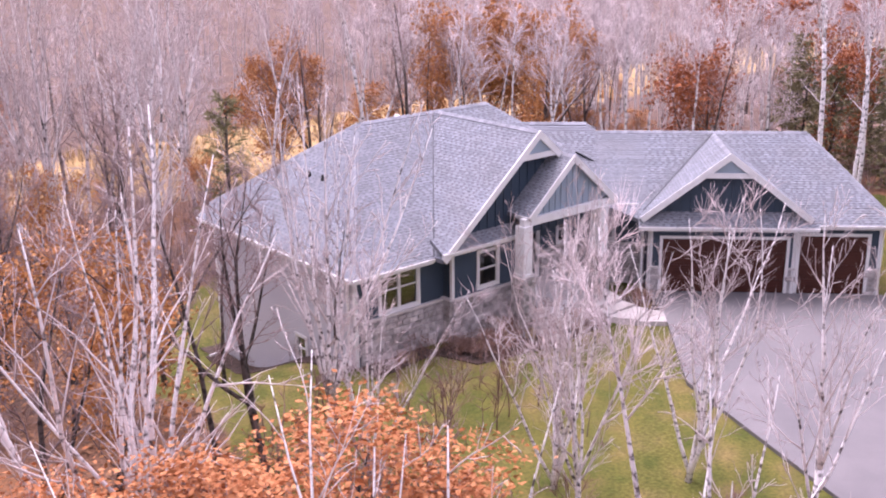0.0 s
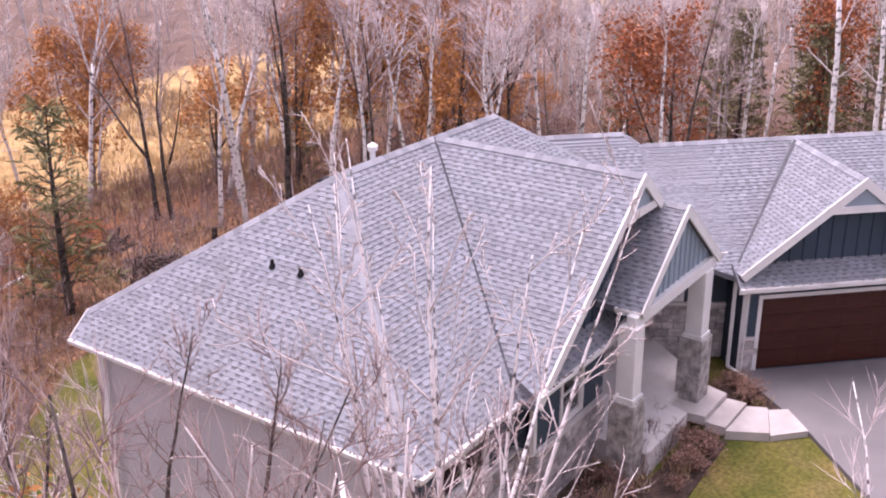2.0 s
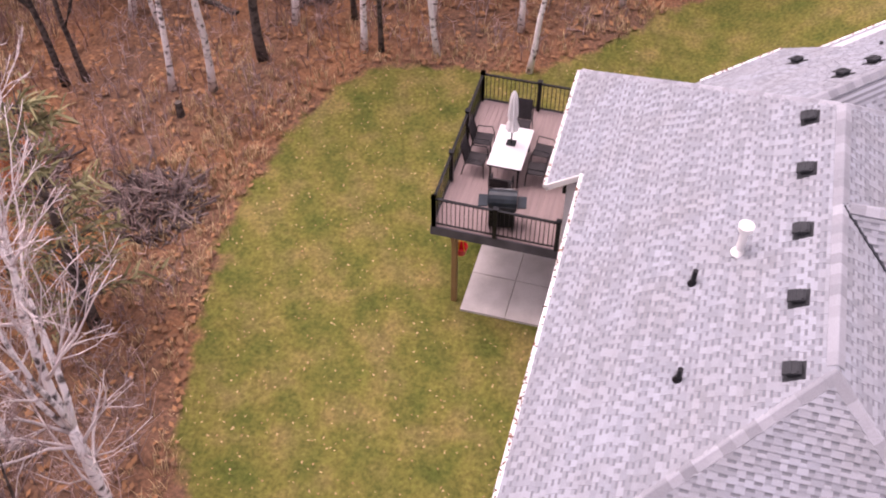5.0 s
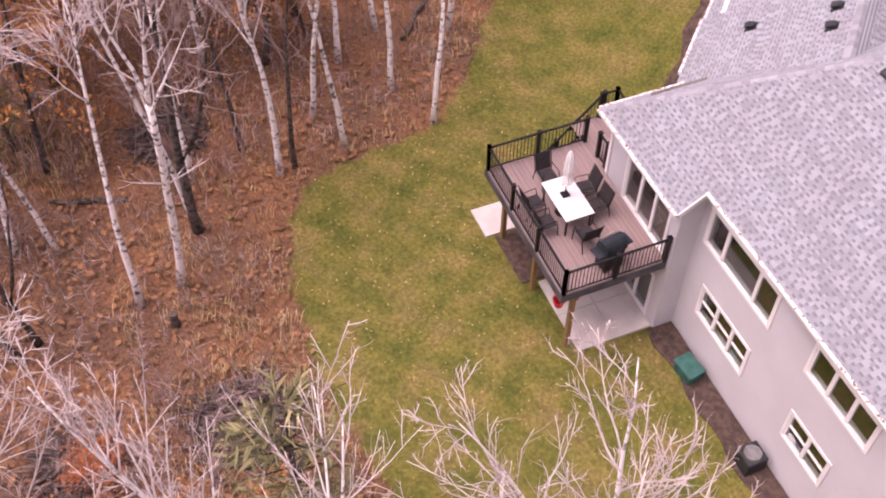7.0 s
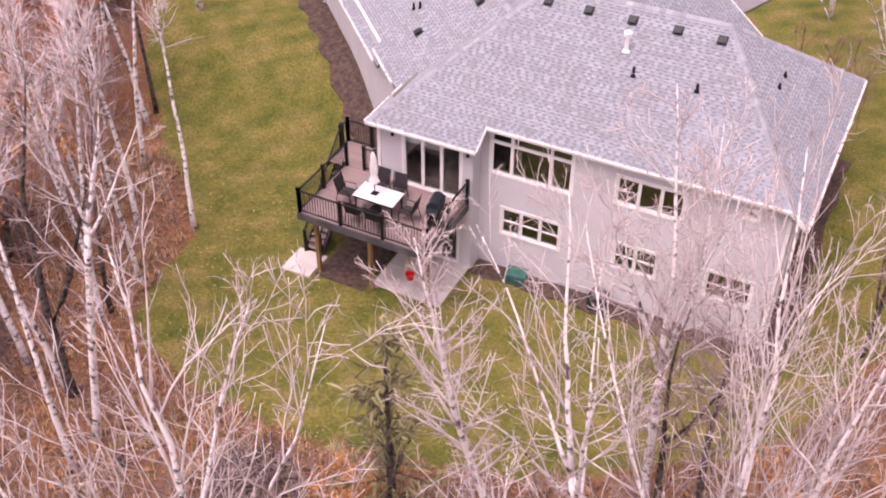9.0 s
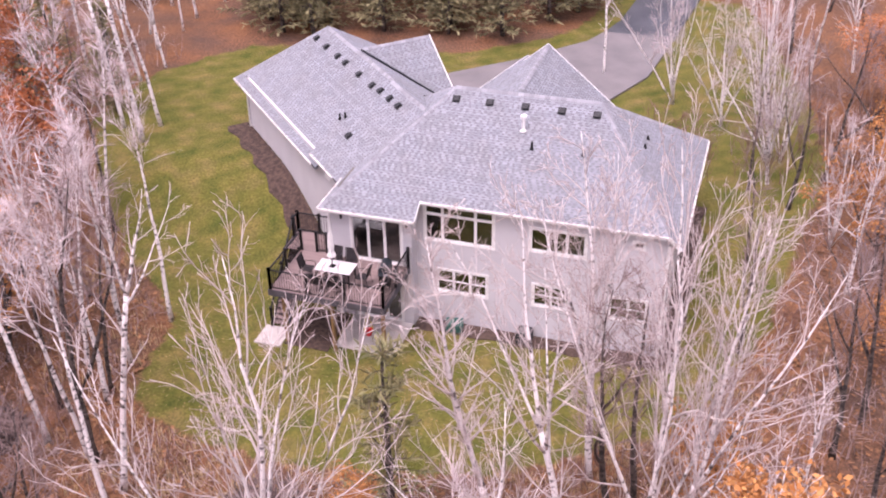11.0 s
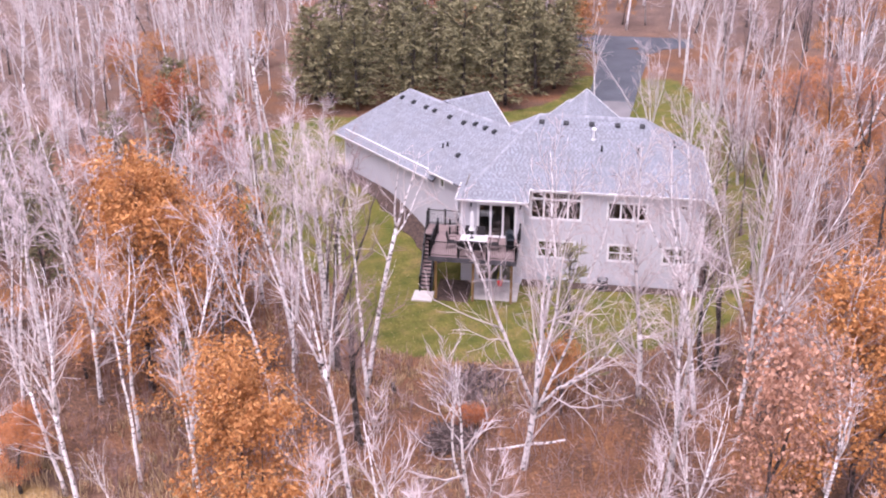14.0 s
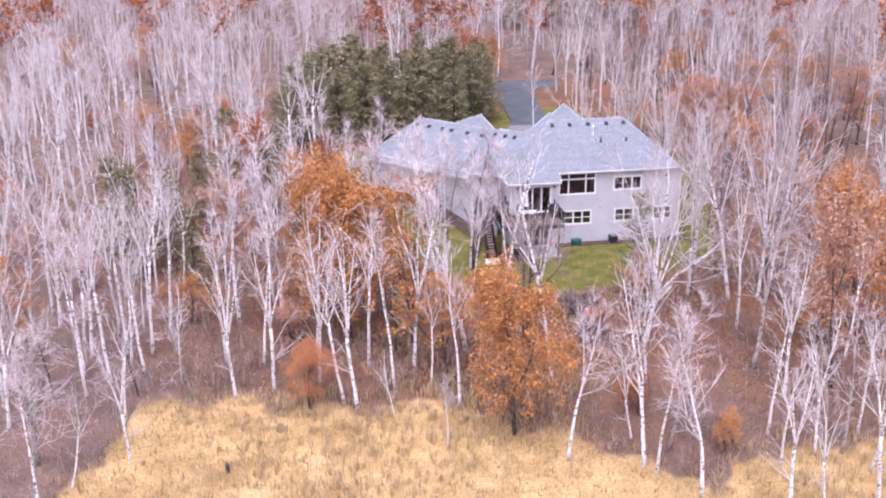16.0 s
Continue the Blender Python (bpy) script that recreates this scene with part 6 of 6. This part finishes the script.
    birch(*(_t if len(_t) > 5 or not (15 < _t[0] < 37 and _t[1] < 24) else (*_t, 0, 0)[:5] + (2 if trng.random() < 0.7 else 0,)))
for _t in [(16.2, 17.3, 13.5, -0.9, -0.6), (13.5, 23.6, 11.0), (13.9, 23.0, 9.0), (-3.5, 14.3, 11.5, 0.5, 0.1), (-4.2, 14.0, 10.5, 0.3, 0.2), (17.9, 13.5, 10.5), (19.4, 15.0, 11.0), (23.5, 13.0, 11.5), (26.0, 11.0, 11.0), (25.0, 2.0, 11.5), (-7.0, -1.2, 7.5), (-7.2, 3.2, 8.0), (-6.6, -7.5, 7.0), (-12.4, -11.2, 10.0), (-10.2, -9.6, 9.4), (-13.6, -7.2, 10.5), (-8.6, -6.0, 8.4)]:
    brown_tree(*_t)
for _t in [(25.5, 20.6, 12.0, 3.5, 4), (27.4, 16.6, 10.7, 3.0, 4), (21.2, 21.6, 11.0, 2.4, 0), (24.3, 13.3, 8.6, 2.4, 3), (16.3, 32.3, 10.3, 2.8, 4), (19.5, 25.8, 6.5, 2.4, 3), (28.5, 29.1, 4.1, 1.7, 5), (-9.2, 25.2, 11.0, 3.4, 4), (-4.8, 30.8, 12.0, 2.7, 2),
           (36.6, 16.0, 3.6, 1.8, 3), (4.2, 35.3, 2.8, 1.1, 3), (26.6, 12.4, 5.3, 1.6, 0), (4.5, 17.9, 2.9, 1.1, 3), (-6.9, 15.4, 6.3, 1.6, 3), (3.9, 19.6, 4.6, 1.2, 0), (7.9, 22.2, 1.8, 1.1, 1), (24.7, 11.0, 4.1, 1.2, 0), (27.0, 3.2, 9.5, 2.9, 1), (31.5, -1.5, 9.0, 2.4, 1), (-15.8, -18.0, 6.7, 3.6, 5), (-17.8, -16.2, 6.3, 3.0, 5),
           (-12.6, -1.8, 6.5, 2.2, 3), (-13.9, -9.0, 7.4, 2.0, 3), (-14.0, 2.5, 6.0, 2.2, 0), (34.0, 8.5, 8.0, 2.4, 2), (8.4, 31.9, 3.0, 1.2, 1), (6.5, -47.5, 8.0, 2.6, 1), (5.2, -41.0, 7.0, 2.2, 3)]:
    oak(*_t)
for _k, (_x, _y, _h) in enumerate([(3.9, 17.3, 8.6), (22.5, 22.5, 4.5)]):
    stand("pine_tree", PINES[_k], ("trunk", "foliage"), _x, _y, _h, 6.0, (0, 0), _k * 2.0, 1.0, "thin airy green pine at the lawn's edge", "tree", "pines")
_er = random.Random(31)
EVER = [(12.5, -21.5), (25.0, -21), (30, -19), (30, -30), (25, -40), (6.5, -44), (5.8, -33), (7.5, -27.5)]
_k = 0
while _k < 42:
    _x, _y = _er.uniform(5, 31), _er.uniform(-44, -18)
    if not inside(EVER, _x, _y) or any(math.hypot(_x - a, _y - b) < 2.1 for a, b in PLACED):
        continue
    _k += 1
    PLACED.append((_x, _y))
    stand("evergreen_tree", SPRUCES[_er.randrange(3)], ("trunk", "foliage"), _x, _y, _er.uniform(6.0, 9.5), 9.0, (_er.gauss(0, 0.3), _er.gauss(0, 0.3)), _er.uniform(0, 6.28), _er.uniform(1.1, 1.5), "dark green dense evergreen beyond the drive", "tree", "evergreens beyond the drive")
for _x, _y, _h in ((-12, -96, 15), (-17, -99, 14), (-23, -97, 16), (-29, -101, 14), (9, -100, 12), (13, -104, 13), (-35, -98, 15), (31.0, -2.0, 7.5), (33.5, -4.5, 8.0), (30.0, -7.0, 7.0), (34.5, -8.0, 8.0), (36.5, -1.0, 7.0), (39.1, 4.5, 8.5), (41.5, 6.5, 9.5), (36.6, 10.5, 7.0), (43.5, 2.0, 9.0)):
    stand("evergreen_tree", SPRUCES[_er.randrange(3)], ("trunk", "foliage"), _x, _y, _h, 9.0, (0, 0), _er.uniform(0, 6.28), 1.0, "dark green evergreen among bare trees", "tree", "evergreens")

# the wood round about: filled up away from the lawn, the drive and the open view
CLEAR = [(-26, -36), (-27, -28), (-13.5, -9), (-12.5, 2), (-8.5, 12), (-10, 30), (-14, 50), (-12, 80), (60, 90), (46, 34), (38, 26), (29, 22), (19.5, 6.0), (22, 3.0), (24.5, -2), (33, -8), (30, -14), (20, -21), (9, -26), (5, -34), (5.5, -52), (-5, -50), (-5, -30), (-6, -22), (-14, -30)]


def near_drive(x, y):
    return edge_distance(DRIVE, x, y) < 2.2 or inside(DRIVE, x, y)


wrng = random.Random(77)
wood = 0
_tries = 0
while wood < 225 and _tries < 9000:
    _tries += 1
    _x, _y = wrng.uniform(-34, 62), wrng.uniform(-62, 34)
    if inside(CLEAR, _x, _y) or near_drive(_x, _y) or inside(LAWN, _x, _y) or any(math.hypot(_x - a, _y - b) < 2.3 for a, b in PLACED):
        continue
    _r = wrng.random()
    if _r < (0.25 if _x < -6 and _y < 16 else 0.74):
        birch(_x, _y, wrng.uniform(8.5, 13.0), wrng.gauss(0, 0.5), wrng.gauss(0, 0.5))
    elif _r < 0.90:
        brown_tree(_x, _y, wrng.uniform(7, 11.5), wrng.gauss(0, 0.5), wrng.gauss(0, 0.5))
    else:
        oak(_x, _y, wrng.uniform(3, 8), wrng.uniform(1.4, 2.6), wrng.randrange(4))
    wood += 1

# closer growth beyond the meadow's near edge
for _x0, _x1, _y0, _y1, _n in ((38.5, 54, 12, 37, 26), (26, 40, 4, 24, 14), (28, 62, -40, 12, 44), (-16, -5, 16, 44, 12), (20, 38, 24, 28.5, 6), (-14, 3, 33, 42, 10)):
    _k = 0
    for _ in range(600):
        _x, _y = wrng.uniform(_x0, _x1), wrng.uniform(_y0, _y1)
        if _k >= _n or inside(LAWN, _x, _y) or any(math.hypot(_x - a, _y - b) < 1.9 for a, b in PLACED):
            continue
        _k += 1
        if wrng.random() < 0.85:
            birch(_x, _y, wrng.uniform(7.0, 12.0), wrng.gauss(0, 0.5), wrng.gauss(0, 0.5))
        else:
            oak(_x, _y, wrng.uniform(2.5, 5), wrng.uniform(1.2, 2.0), wrng.randrange(4))

# the wood before the house, on both sides of the open approach
_k = 0
for _ in range(4000):
    _x, _y = wrng.uniform(-46, -5), wrng.uniform(-62, 20)
    south = _y < -37.5 + (_x + 23) * 0.45
    west = _y > -36 and _x < -28 + (_y + 32) * 0.267
    if _k >= 85 or not (south or west) or inside(LAWN, _x, _y) or near_drive(_x, _y) or any(math.hypot(_x - a, _y - b) < 2.4 for a, b in PLACED):
        continue
    _k += 1
    _r = wrng.random()
    if west and _r < 0.62:
        brown_tree(_x, _y, wrng.uniform(7.5, 11.0), wrng.gauss(0, 0.4), wrng.gauss(0, 0.4))
    elif _r < 0.88:
        birch(_x, _y, wrng.uniform(7.5, 10.5), wrng.gauss(0, 0.4), wrng.gauss(0, 0.4))
    else:
        oak(_x, _y, wrng.uniform(3, 6), wrng.uniform(1.3, 2.2), wrng.randrange(4))

# shrubs at the wood's edge and under the trees
for _k in range(190):
    for _ in range(40):
        _x, _y = wrng.uniform(-14, 42), wrng.uniform(-16, 38)
        _d = edge_distance(LAWN, _x, _y)
        if not inside(LAWN, _x, _y) and 0.8 < _d < 24 and _y < meadow_edge(_x) and not near_drive(_x, _y) and not (-24 < _x < -8 and _y < -8):
            shrub(_x, _y, wrng.uniform(1.0, 2.8))
            break


# tall saplings of the open approach
THICKET = [(-17, -24), (-10, -26), (-3.5, -20), (-2.5, -13.5), (-8, -9.5), (-14, -11)]
_k = 0
while _k < 12:
    _x, _y = wrng.uniform(-17, -2), wrng.uniform(-26, -9)
    if inside(THICKET, _x, _y):
        shrub(_x, _y, wrng.uniform(2.0, 4.2))
        _k += 1
# thicket between the lawn and the front of the house
for _k in range(40):
    _x = wrng.uniform(-13, -1)
    _y = wrng.uniform(-14.5, -6.3) if _x < -5 else wrng.uniform(-11.5, -7.6)
    shrub(_x, _y, wrng.uniform(1.2, 3.0))


def undergrowth():
    """Bare saplings and brush of the wood floor, too many to count."""
    v, f = [], []
    n = 0
    while n < 5200:
        x, y = wrng.uniform(-16, 46), wrng.uniform(-16, 44)
        if inside(LAWN, x, y) or edge_distance(LAWN, x, y) < 0.7 or near_drive(x, y) or y > meadow_edge(x) - 0.5 or (x < -7 and y < 2):
            if not (x < 0 and -15 < y < -8 and wrng.random() < 0.12):
                continue
        n += 1
        thick = noise.noise((x * 0.12, y * 0.12, 9))
        h = wrng.uniform(0.5, 1.3) * (1.8 if thick > 0.05 else 1.0)
        o = Vector((x, y, grade(x, y) - 0.05))
        top = o + Vector((wrng.gauss(0, 0.15), wrng.gauss(0, 0.15), 1)) * h
        spike(v, f, o, top, 0.022)
        for _ in range(wrng.randint(3, 7)):
            q = o.lerp(top, wrng.uniform(0.15, 0.85))
            spike(v, f, q, q + Vector((wrng.gauss(0, 0.6), wrng.gauss(0, 0.6), wrng.uniform(0.3, 0.9))) * h * 0.42, 0.013)
    tagged(mesh_part("undergrowth", [tuple(p) for p in v], f, M_SAPLING), "bare saplings and brush on the wood floor", "undergrowth", kind="stuff")


undergrowth()


# far wood: one joined mass of plain bare trees
def far_wood():
    groups = {0: ([], []), 1: ([], []), 2: ([], [])}
    protos = []
    for i in range(5):
        t, b, e = grow_bare(random.Random(800 + i), 11.0, 0.13, (0, 1, 0, 1, 0)[i], 0.34, 7, 2, 6, 0.25, 2.5, 0.5, steps=2, twig=(0.5, 1.3))
        protos.append((t, b, leaf_cloud(random.Random(i), e, 420, 0.3, 0.4)))
    spots = []
    for count, x0, x1, y0, y1 in ((290, -45, 125, 60, 110), (150, 62, 115, -45, 58), (700, -75, 110, -150, -62), (230, -110, -36, -105, 45)):
        spots += [(wrng.uniform(x0, x1), wrng.uniform(y0, y1)) for _ in range(count)]
    for x, y in spots:
        if near_drive(x, y) or (8 < x < 50 and 50 < y < 66):
            continue
        t, b, lv = wrng.choice(protos)
        s = wrng.uniform(0.8, 1.15)
        m = Matrix.Translation((x, y, grade(x, y) - 0.1)) @ Matrix.Rotation(wrng.uniform(0, 6.28), 4, "Z") @ Matrix.Scale(s, 4)
        leafy = wrng.random() < 0.12 and y < 50
        for key, src in ((0, t), (1, b[:2]), (2, lv)):
            if key == 2 and not leafy:
                continue
            v, f = groups[key]
            k = len(v)
            v.extend(tuple(m @ p) for p in src[0])
            f.extend(tuple(k + i for i in q) for q in src[1])
    root = tagged(new("far_wood"), "distant bare birch wood with some orange oaks", "woodland", kind="stuff")
    for key, (nm, mat) in {0: ("trunks", M_FARBARK), 1: ("branches", M_TWIG), 2: ("foliage", M_LEAF_RUST)}.items():
        tagged(mesh_part(nm, *groups[key], mat, root), kind="stuff")


far_wood()

# ---- ground cover: tan grass, brush, fallen leaves, plants in the beds ----
crng = random.Random(55)
M_STRAW = leaf_material("dry_grass", (0.34, 0.235, 0.125), (0.56, 0.42, 0.25))
M_FALLEN = leaf_material("fallen_leaves", (0.26, 0.14, 0.07), (0.48, 0.34, 0.19))
M_LITTER = leaf_material("leaf_litter", (0.12, 0.065, 0.04), (0.32, 0.16, 0.075))
M_BRUSH = material("brush_sticks", (0.16, 0.12, 0.11), 0.9, scale=2, vary=0.3, fine=15, bump=0.0, tint=(0.09, 0.065, 0.06), per="island", per_amount=0.5)


def tuft(v, f, x, y, z, h, blades, width):
    for _ in range(blades):
        a, lean = crng.uniform(0, 6.28), crng.uniform(0.1, 0.65)
        d = Vector((math.cos(a), math.sin(a), 0))
        s = Vector((-d.y, d.x, 0)) * width
        hh = h * crng.uniform(0.6, 1.15)
        b = Vector((x + crng.gauss(0, 0.10), y + crng.gauss(0, 0.10), z))
        k = len(v)
        v.extend(tuple(p) for p in (b - s, b + s, b + d * hh * lean * 0.4 + Vector((0, 0, hh * 0.65)) + s * 0.7, b + d * hh * lean * 0.4 + Vector((0, 0, hh * 0.65)) - s * 0.7, b + d * hh * lean + Vector((0, 0, hh * 0.9))))
        f.extend(((k, k + 1, k + 2, k + 3), (k + 3, k + 2, k + 4)))


def meadow_grass():
    v, f = [], []
    for _ in range(9000):
        x, y = crng.uniform(-12, 50), crng.uniform(27, 52)
        if y < meadow_edge(x) - 0.8 - crng.random() * 1.5:
            continue
        tuft(v, f, x, y, grade(x, y) - 0.15, crng.uniform(0.5, 1.05), 5, 0.022)
    for _ in range(2600):
        x, y = crng.uniform(8, 36), crng.uniform(20, 34)
        if not inside(LAWN, x, y) and noise.noise((x * 0.2, y * 0.2, 2)) > -0.05:
            tuft(v, f, x, y, grade(x, y) - 0.15, crng.uniform(0.35, 0.8), 5, 0.02)
    for _ in range(500):
        x, y = crng.uniform(10, 40), crng.uniform(50, 62)
        tuft(v, f, x, y, grade(x, y) - 0.15, crng.uniform(0.6, 1.1), 5, 0.04)
    tagged(mesh_part("meadow_grass", v, f, M_STRAW), "tall dry tan meadow grass", "grass", kind="stuff")


def edge_grass():
    v, f = [], []
    for _ in range(26000):
        x, y = crng.uniform(-12, 26), crng.uniform(2, 24)
        if inside(LAWN, x, y):
            continue
        d = edge_distance(LAWN, x, y)
        patch = noise.noise((x * 0.3, y * 0.3, 5))
        if d > 5.5 or d < 0.1 or crng.random() > (0.55 if 5 < x < 13 else 0.16) * (1 - d / 5.5) + 0.35 * max(0, patch):
            continue
        tuft(v, f, x, y, grade(x, y) - 0.1, crng.uniform(0.25, 0.7), 6, 0.018)
    tagged(mesh_part("edge_grass", v, f, M_STRAW), "dry tan grass tufts along the lawn edge", "grass", kind="stuff")


def scatter(name, count, size, mat, label, where, lift=0.02):
    v, f = [], []
    n = 0
    while n < count:
        x, y = crng.uniform(-14, 40), crng.uniform(-30, 42)
        if not where(x, y):
            continue
        n += 1
        s = size * crng.uniform(0.6, 1.4)
        a = crng.uniform(0, 6.28)
        c, e = Vector((math.cos(a), math.sin(a), crng.gauss(0, 0.25))) * s, Vector((-math.sin(a), math.cos(a), crng.gauss(0, 0.25))) * s * 0.6
        o = Vector((x, y, grade(x, y) + lift + crng.random() * 0.03))
        k = len(v)
        v.extend(tuple(p) for p in (o - c, o + e, o + c, o - e))
        f.append((k, k + 1, k + 2, k + 3))
    tagged(mesh_part(name, v, f, mat), label, "leaves", kind="stuff")


meadow_grass()
edge_grass()
_on_lawn = lambda x, y: inside(LAWN, x, y) and y > 4.5 and not (7 < x < 14 and y < 8.8)
scatter("fallen_leaves", 1100, 0.036, M_FALLEN, "scattered pale fallen leaves on the lawn", _on_lawn)
scatter("leaf_litter", 16000, 0.11, M_LITTER, "brown and orange leaf litter on the wood floor", lambda x, y: not inside(LAWN, x, y) and not near_drive(x, y) and y < meadow_edge(x) - 1 and (y > 4 or x < -8), 0.10)


def brush_pile(x, y, r, h, label):
    pile = thing("brush_pile", label, "brush pile")
    v, f = [], []
    for _ in range(260):
        a, q = crng.uniform(0, 6.28), r * math.sqrt(crng.random())
        p = Vector((q * math.cos(a), q * math.sin(a), h * (1 - q / r) * crng.random() + 0.05))
        d = Vector((crng.gauss(0, 1), crng.gauss(0, 1), crng.gauss(0, 0.35))).normalized() * crng.uniform(0.3, 0.9)
        tube(v, f, [p - d, p, p + d], [crng.uniform(0.02, 0.05)] * 3, 5)
    mesh_part("brushwood", [tuple(p) for p in v], f, M_BRUSH, pile)
    pile.matrix_world = pose(x, y, grade(x, y))


brush_pile(8.6, 17.8, 1.5, 0.8, "heap of cut grey brush at the wood's edge")
brush_pile(21.0, 17.3, 1.3, 1.2, "dark heap of brush and logs among trees")
brush_pile(9.2, 22.5, 1.1, 0.6, "heap of grey brush on leaf litter")


def log(x, y, length, r, turn, label, mat):
    lg = thing("fallen_log", label, "log")
    v, f = [], []
    pts = [Vector((length * (k / 5 - 0.5), 0.06 * math.sin(k * 2.1), r * 0.7)) for k in range(6)]
    tube(v, f, pts, [r * (1 - 0.1 * k) for k in range(6)], 8)
    tube(v, f, [pts[2], pts[2] + Vector((0.3, 0.25, 0.35))], [r * 0.35, r * 0.15], 5)
    mesh_part("stem", [tuple(p) for p in v], f, mat, lg)
    lg.matrix_world = pose(x, y, grade(x, y), 0, 0, turn)


log(5.5, 22.5, 4.0, 0.09, 20, "fallen pale birch log on leaf litter", M_BIRCH)
log(19.0, 20.5, 2.6, 0.14, 70, "dark rotten log on leaf litter", M_DARKBARK)
log(8.9, 44.5, 3.6, 0.10, 5, "grey log in dry meadow grass", M_ASPEN)
log(24.0, 6.6, 3.0, 0.12, 140, "dark fallen log at the wood's edge", M_DARKBARK)
for _x, _y in ((12.8, 18.9), (33.4, 33.3)):
    _st = thing("tree_stump", "dark weathered tree stump on leaf litter", "stump", "stumps")
    _v, _f = [], []
    tube(_v, _f, [Vector((0, 0, -0.1)), Vector((0.01, 0, 0.2)), Vector((0.03, 0.01, 0.55))], [0.17, 0.13, 0.12], 9)
    mesh_part("stem", [tuple(p) for p in _v], _f, M_DARKBARK, _st)
    _st.matrix_world = pose(_x, _y, grade(_x, _y))


# plants of the front beds
def bed_plant(x, y, h, dry=True):
    pl = thing("ornamental_grass", "dry tan ornamental grass clump in mulch", "plant", "plants of the front beds")
    v, f = [], []
    for _ in range(8):
        tuft(v, f, crng.gauss(0, 0.07), crng.gauss(0, 0.07), 0, h, 9, 0.012)
    mesh_part("blade_tuft", v, f, M_STRAW, pl)
    pl.matrix_world = pose(x, y, grade(x, y) + 0.03)


for _x, _y, _h in ((4.6, -7.45, 0.5), (3.6, -7.5, 0.55), (2.4, -7.0, 0.45), (8.2, -7.4, 0.45), (8.6, -7.0, 0.5), (7.9, -7.9, 0.35), (1.4, -6.6, 0.5), (0.4, -6.5, 0.4), (-2.2, -5.7, 0.4)):
    bed_plant(_x, _y, _h)
for _k in range(44):
    _x = crng.uniform(-4.6, 5.3)
    _y = (-6.2 if _x > 0 else -5.6) - crng.random() * 1.0
    shrub(_x, _y, crng.uniform(0.5, 1.3))
BUSHES = []
M_LEAF_DULL = leaf_material("withered_leaves", (0.17, 0.095, 0.075), (0.38, 0.23, 0.175))
for _i in range(3):
    _t, _b, _e = grow_bare(random.Random(440 + _i), 1.0, 0.014, 5, 0.1, 6, 2, 2, 0.34, 0.7, 0.5, steps=2, twig=(0.1, 0.25))
    BUSHES.append((tree_mesh("stem", _t, M_TWIG_RED), tree_mesh("crown", _b, M_TWIG_RED), tree_mesh("foliage", leaf_cloud(random.Random(450 + _i), _e, 420, 0.04, 0.09), M_LEAF_DULL)))
for _k in range(28):
    _x = crng.uniform(-0.6, 5.0) if _k < 22 else crng.uniform(7.6, 8.7)
    _y = crng.uniform(-8.0, -7.05) if _x > 2.7 else crng.uniform(-7.5, -5.7)
    if _k >= 22:
        _y = crng.uniform(-7.9, -6.6)
    stand("bush", crng.choice(BUSHES), ("stem", "crown", "foliage"), _x, _y, crng.uniform(0.45, 0.8), 1.0, (0, 0), crng.uniform(0, 6.28), crng.uniform(1.1, 1.5), "low bush with withered brown leaves in mulch", "shrub", "bushes of the front beds")
for _k in range(12):
    shrub(-4.6 + crng.random() * 0.4, crng.uniform(-5, 4.3), crng.uniform(0.5, 1.1))

# ---- single shingle tabs of the west slope nearest to the flight ----
_tabs = {}
for _roof, _list, (_c, _up, _nrm) in WEST_PIECES:
    for _mid, _w in _list:
        if _w not in _tabs:
            _h = EXPOSURE + 0.01
            _vs = [(-_w / 2, 0, 0.023), (_w / 2, 0, 0.023), (_w / 2, _h, 0.006), (-_w / 2, _h, 0.006), (-_w / 2, 0, -0.002), (_w / 2, 0, -0.002), (_w / 2, _h, -0.002), (-_w / 2, _h, -0.002)]
            _me = bpy.data.meshes.new("shingle")
            _me.from_pydata(_vs, [], [(0, 1, 2, 3), (1, 0, 4, 5), (2, 1, 5, 6), (3, 2, 6, 7), (0, 3, 7, 4)])
            _me.materials.append(M_SHINGLE_PIECE)
            _tabs[_w] = _me
        _ob = new("shingle", _tabs[_w])
        _ob.matrix_world = Matrix.Translation(_mid) @ Matrix((_c, _up, _nrm)).transposed().to_4x4()
        _ob.parent = _roof
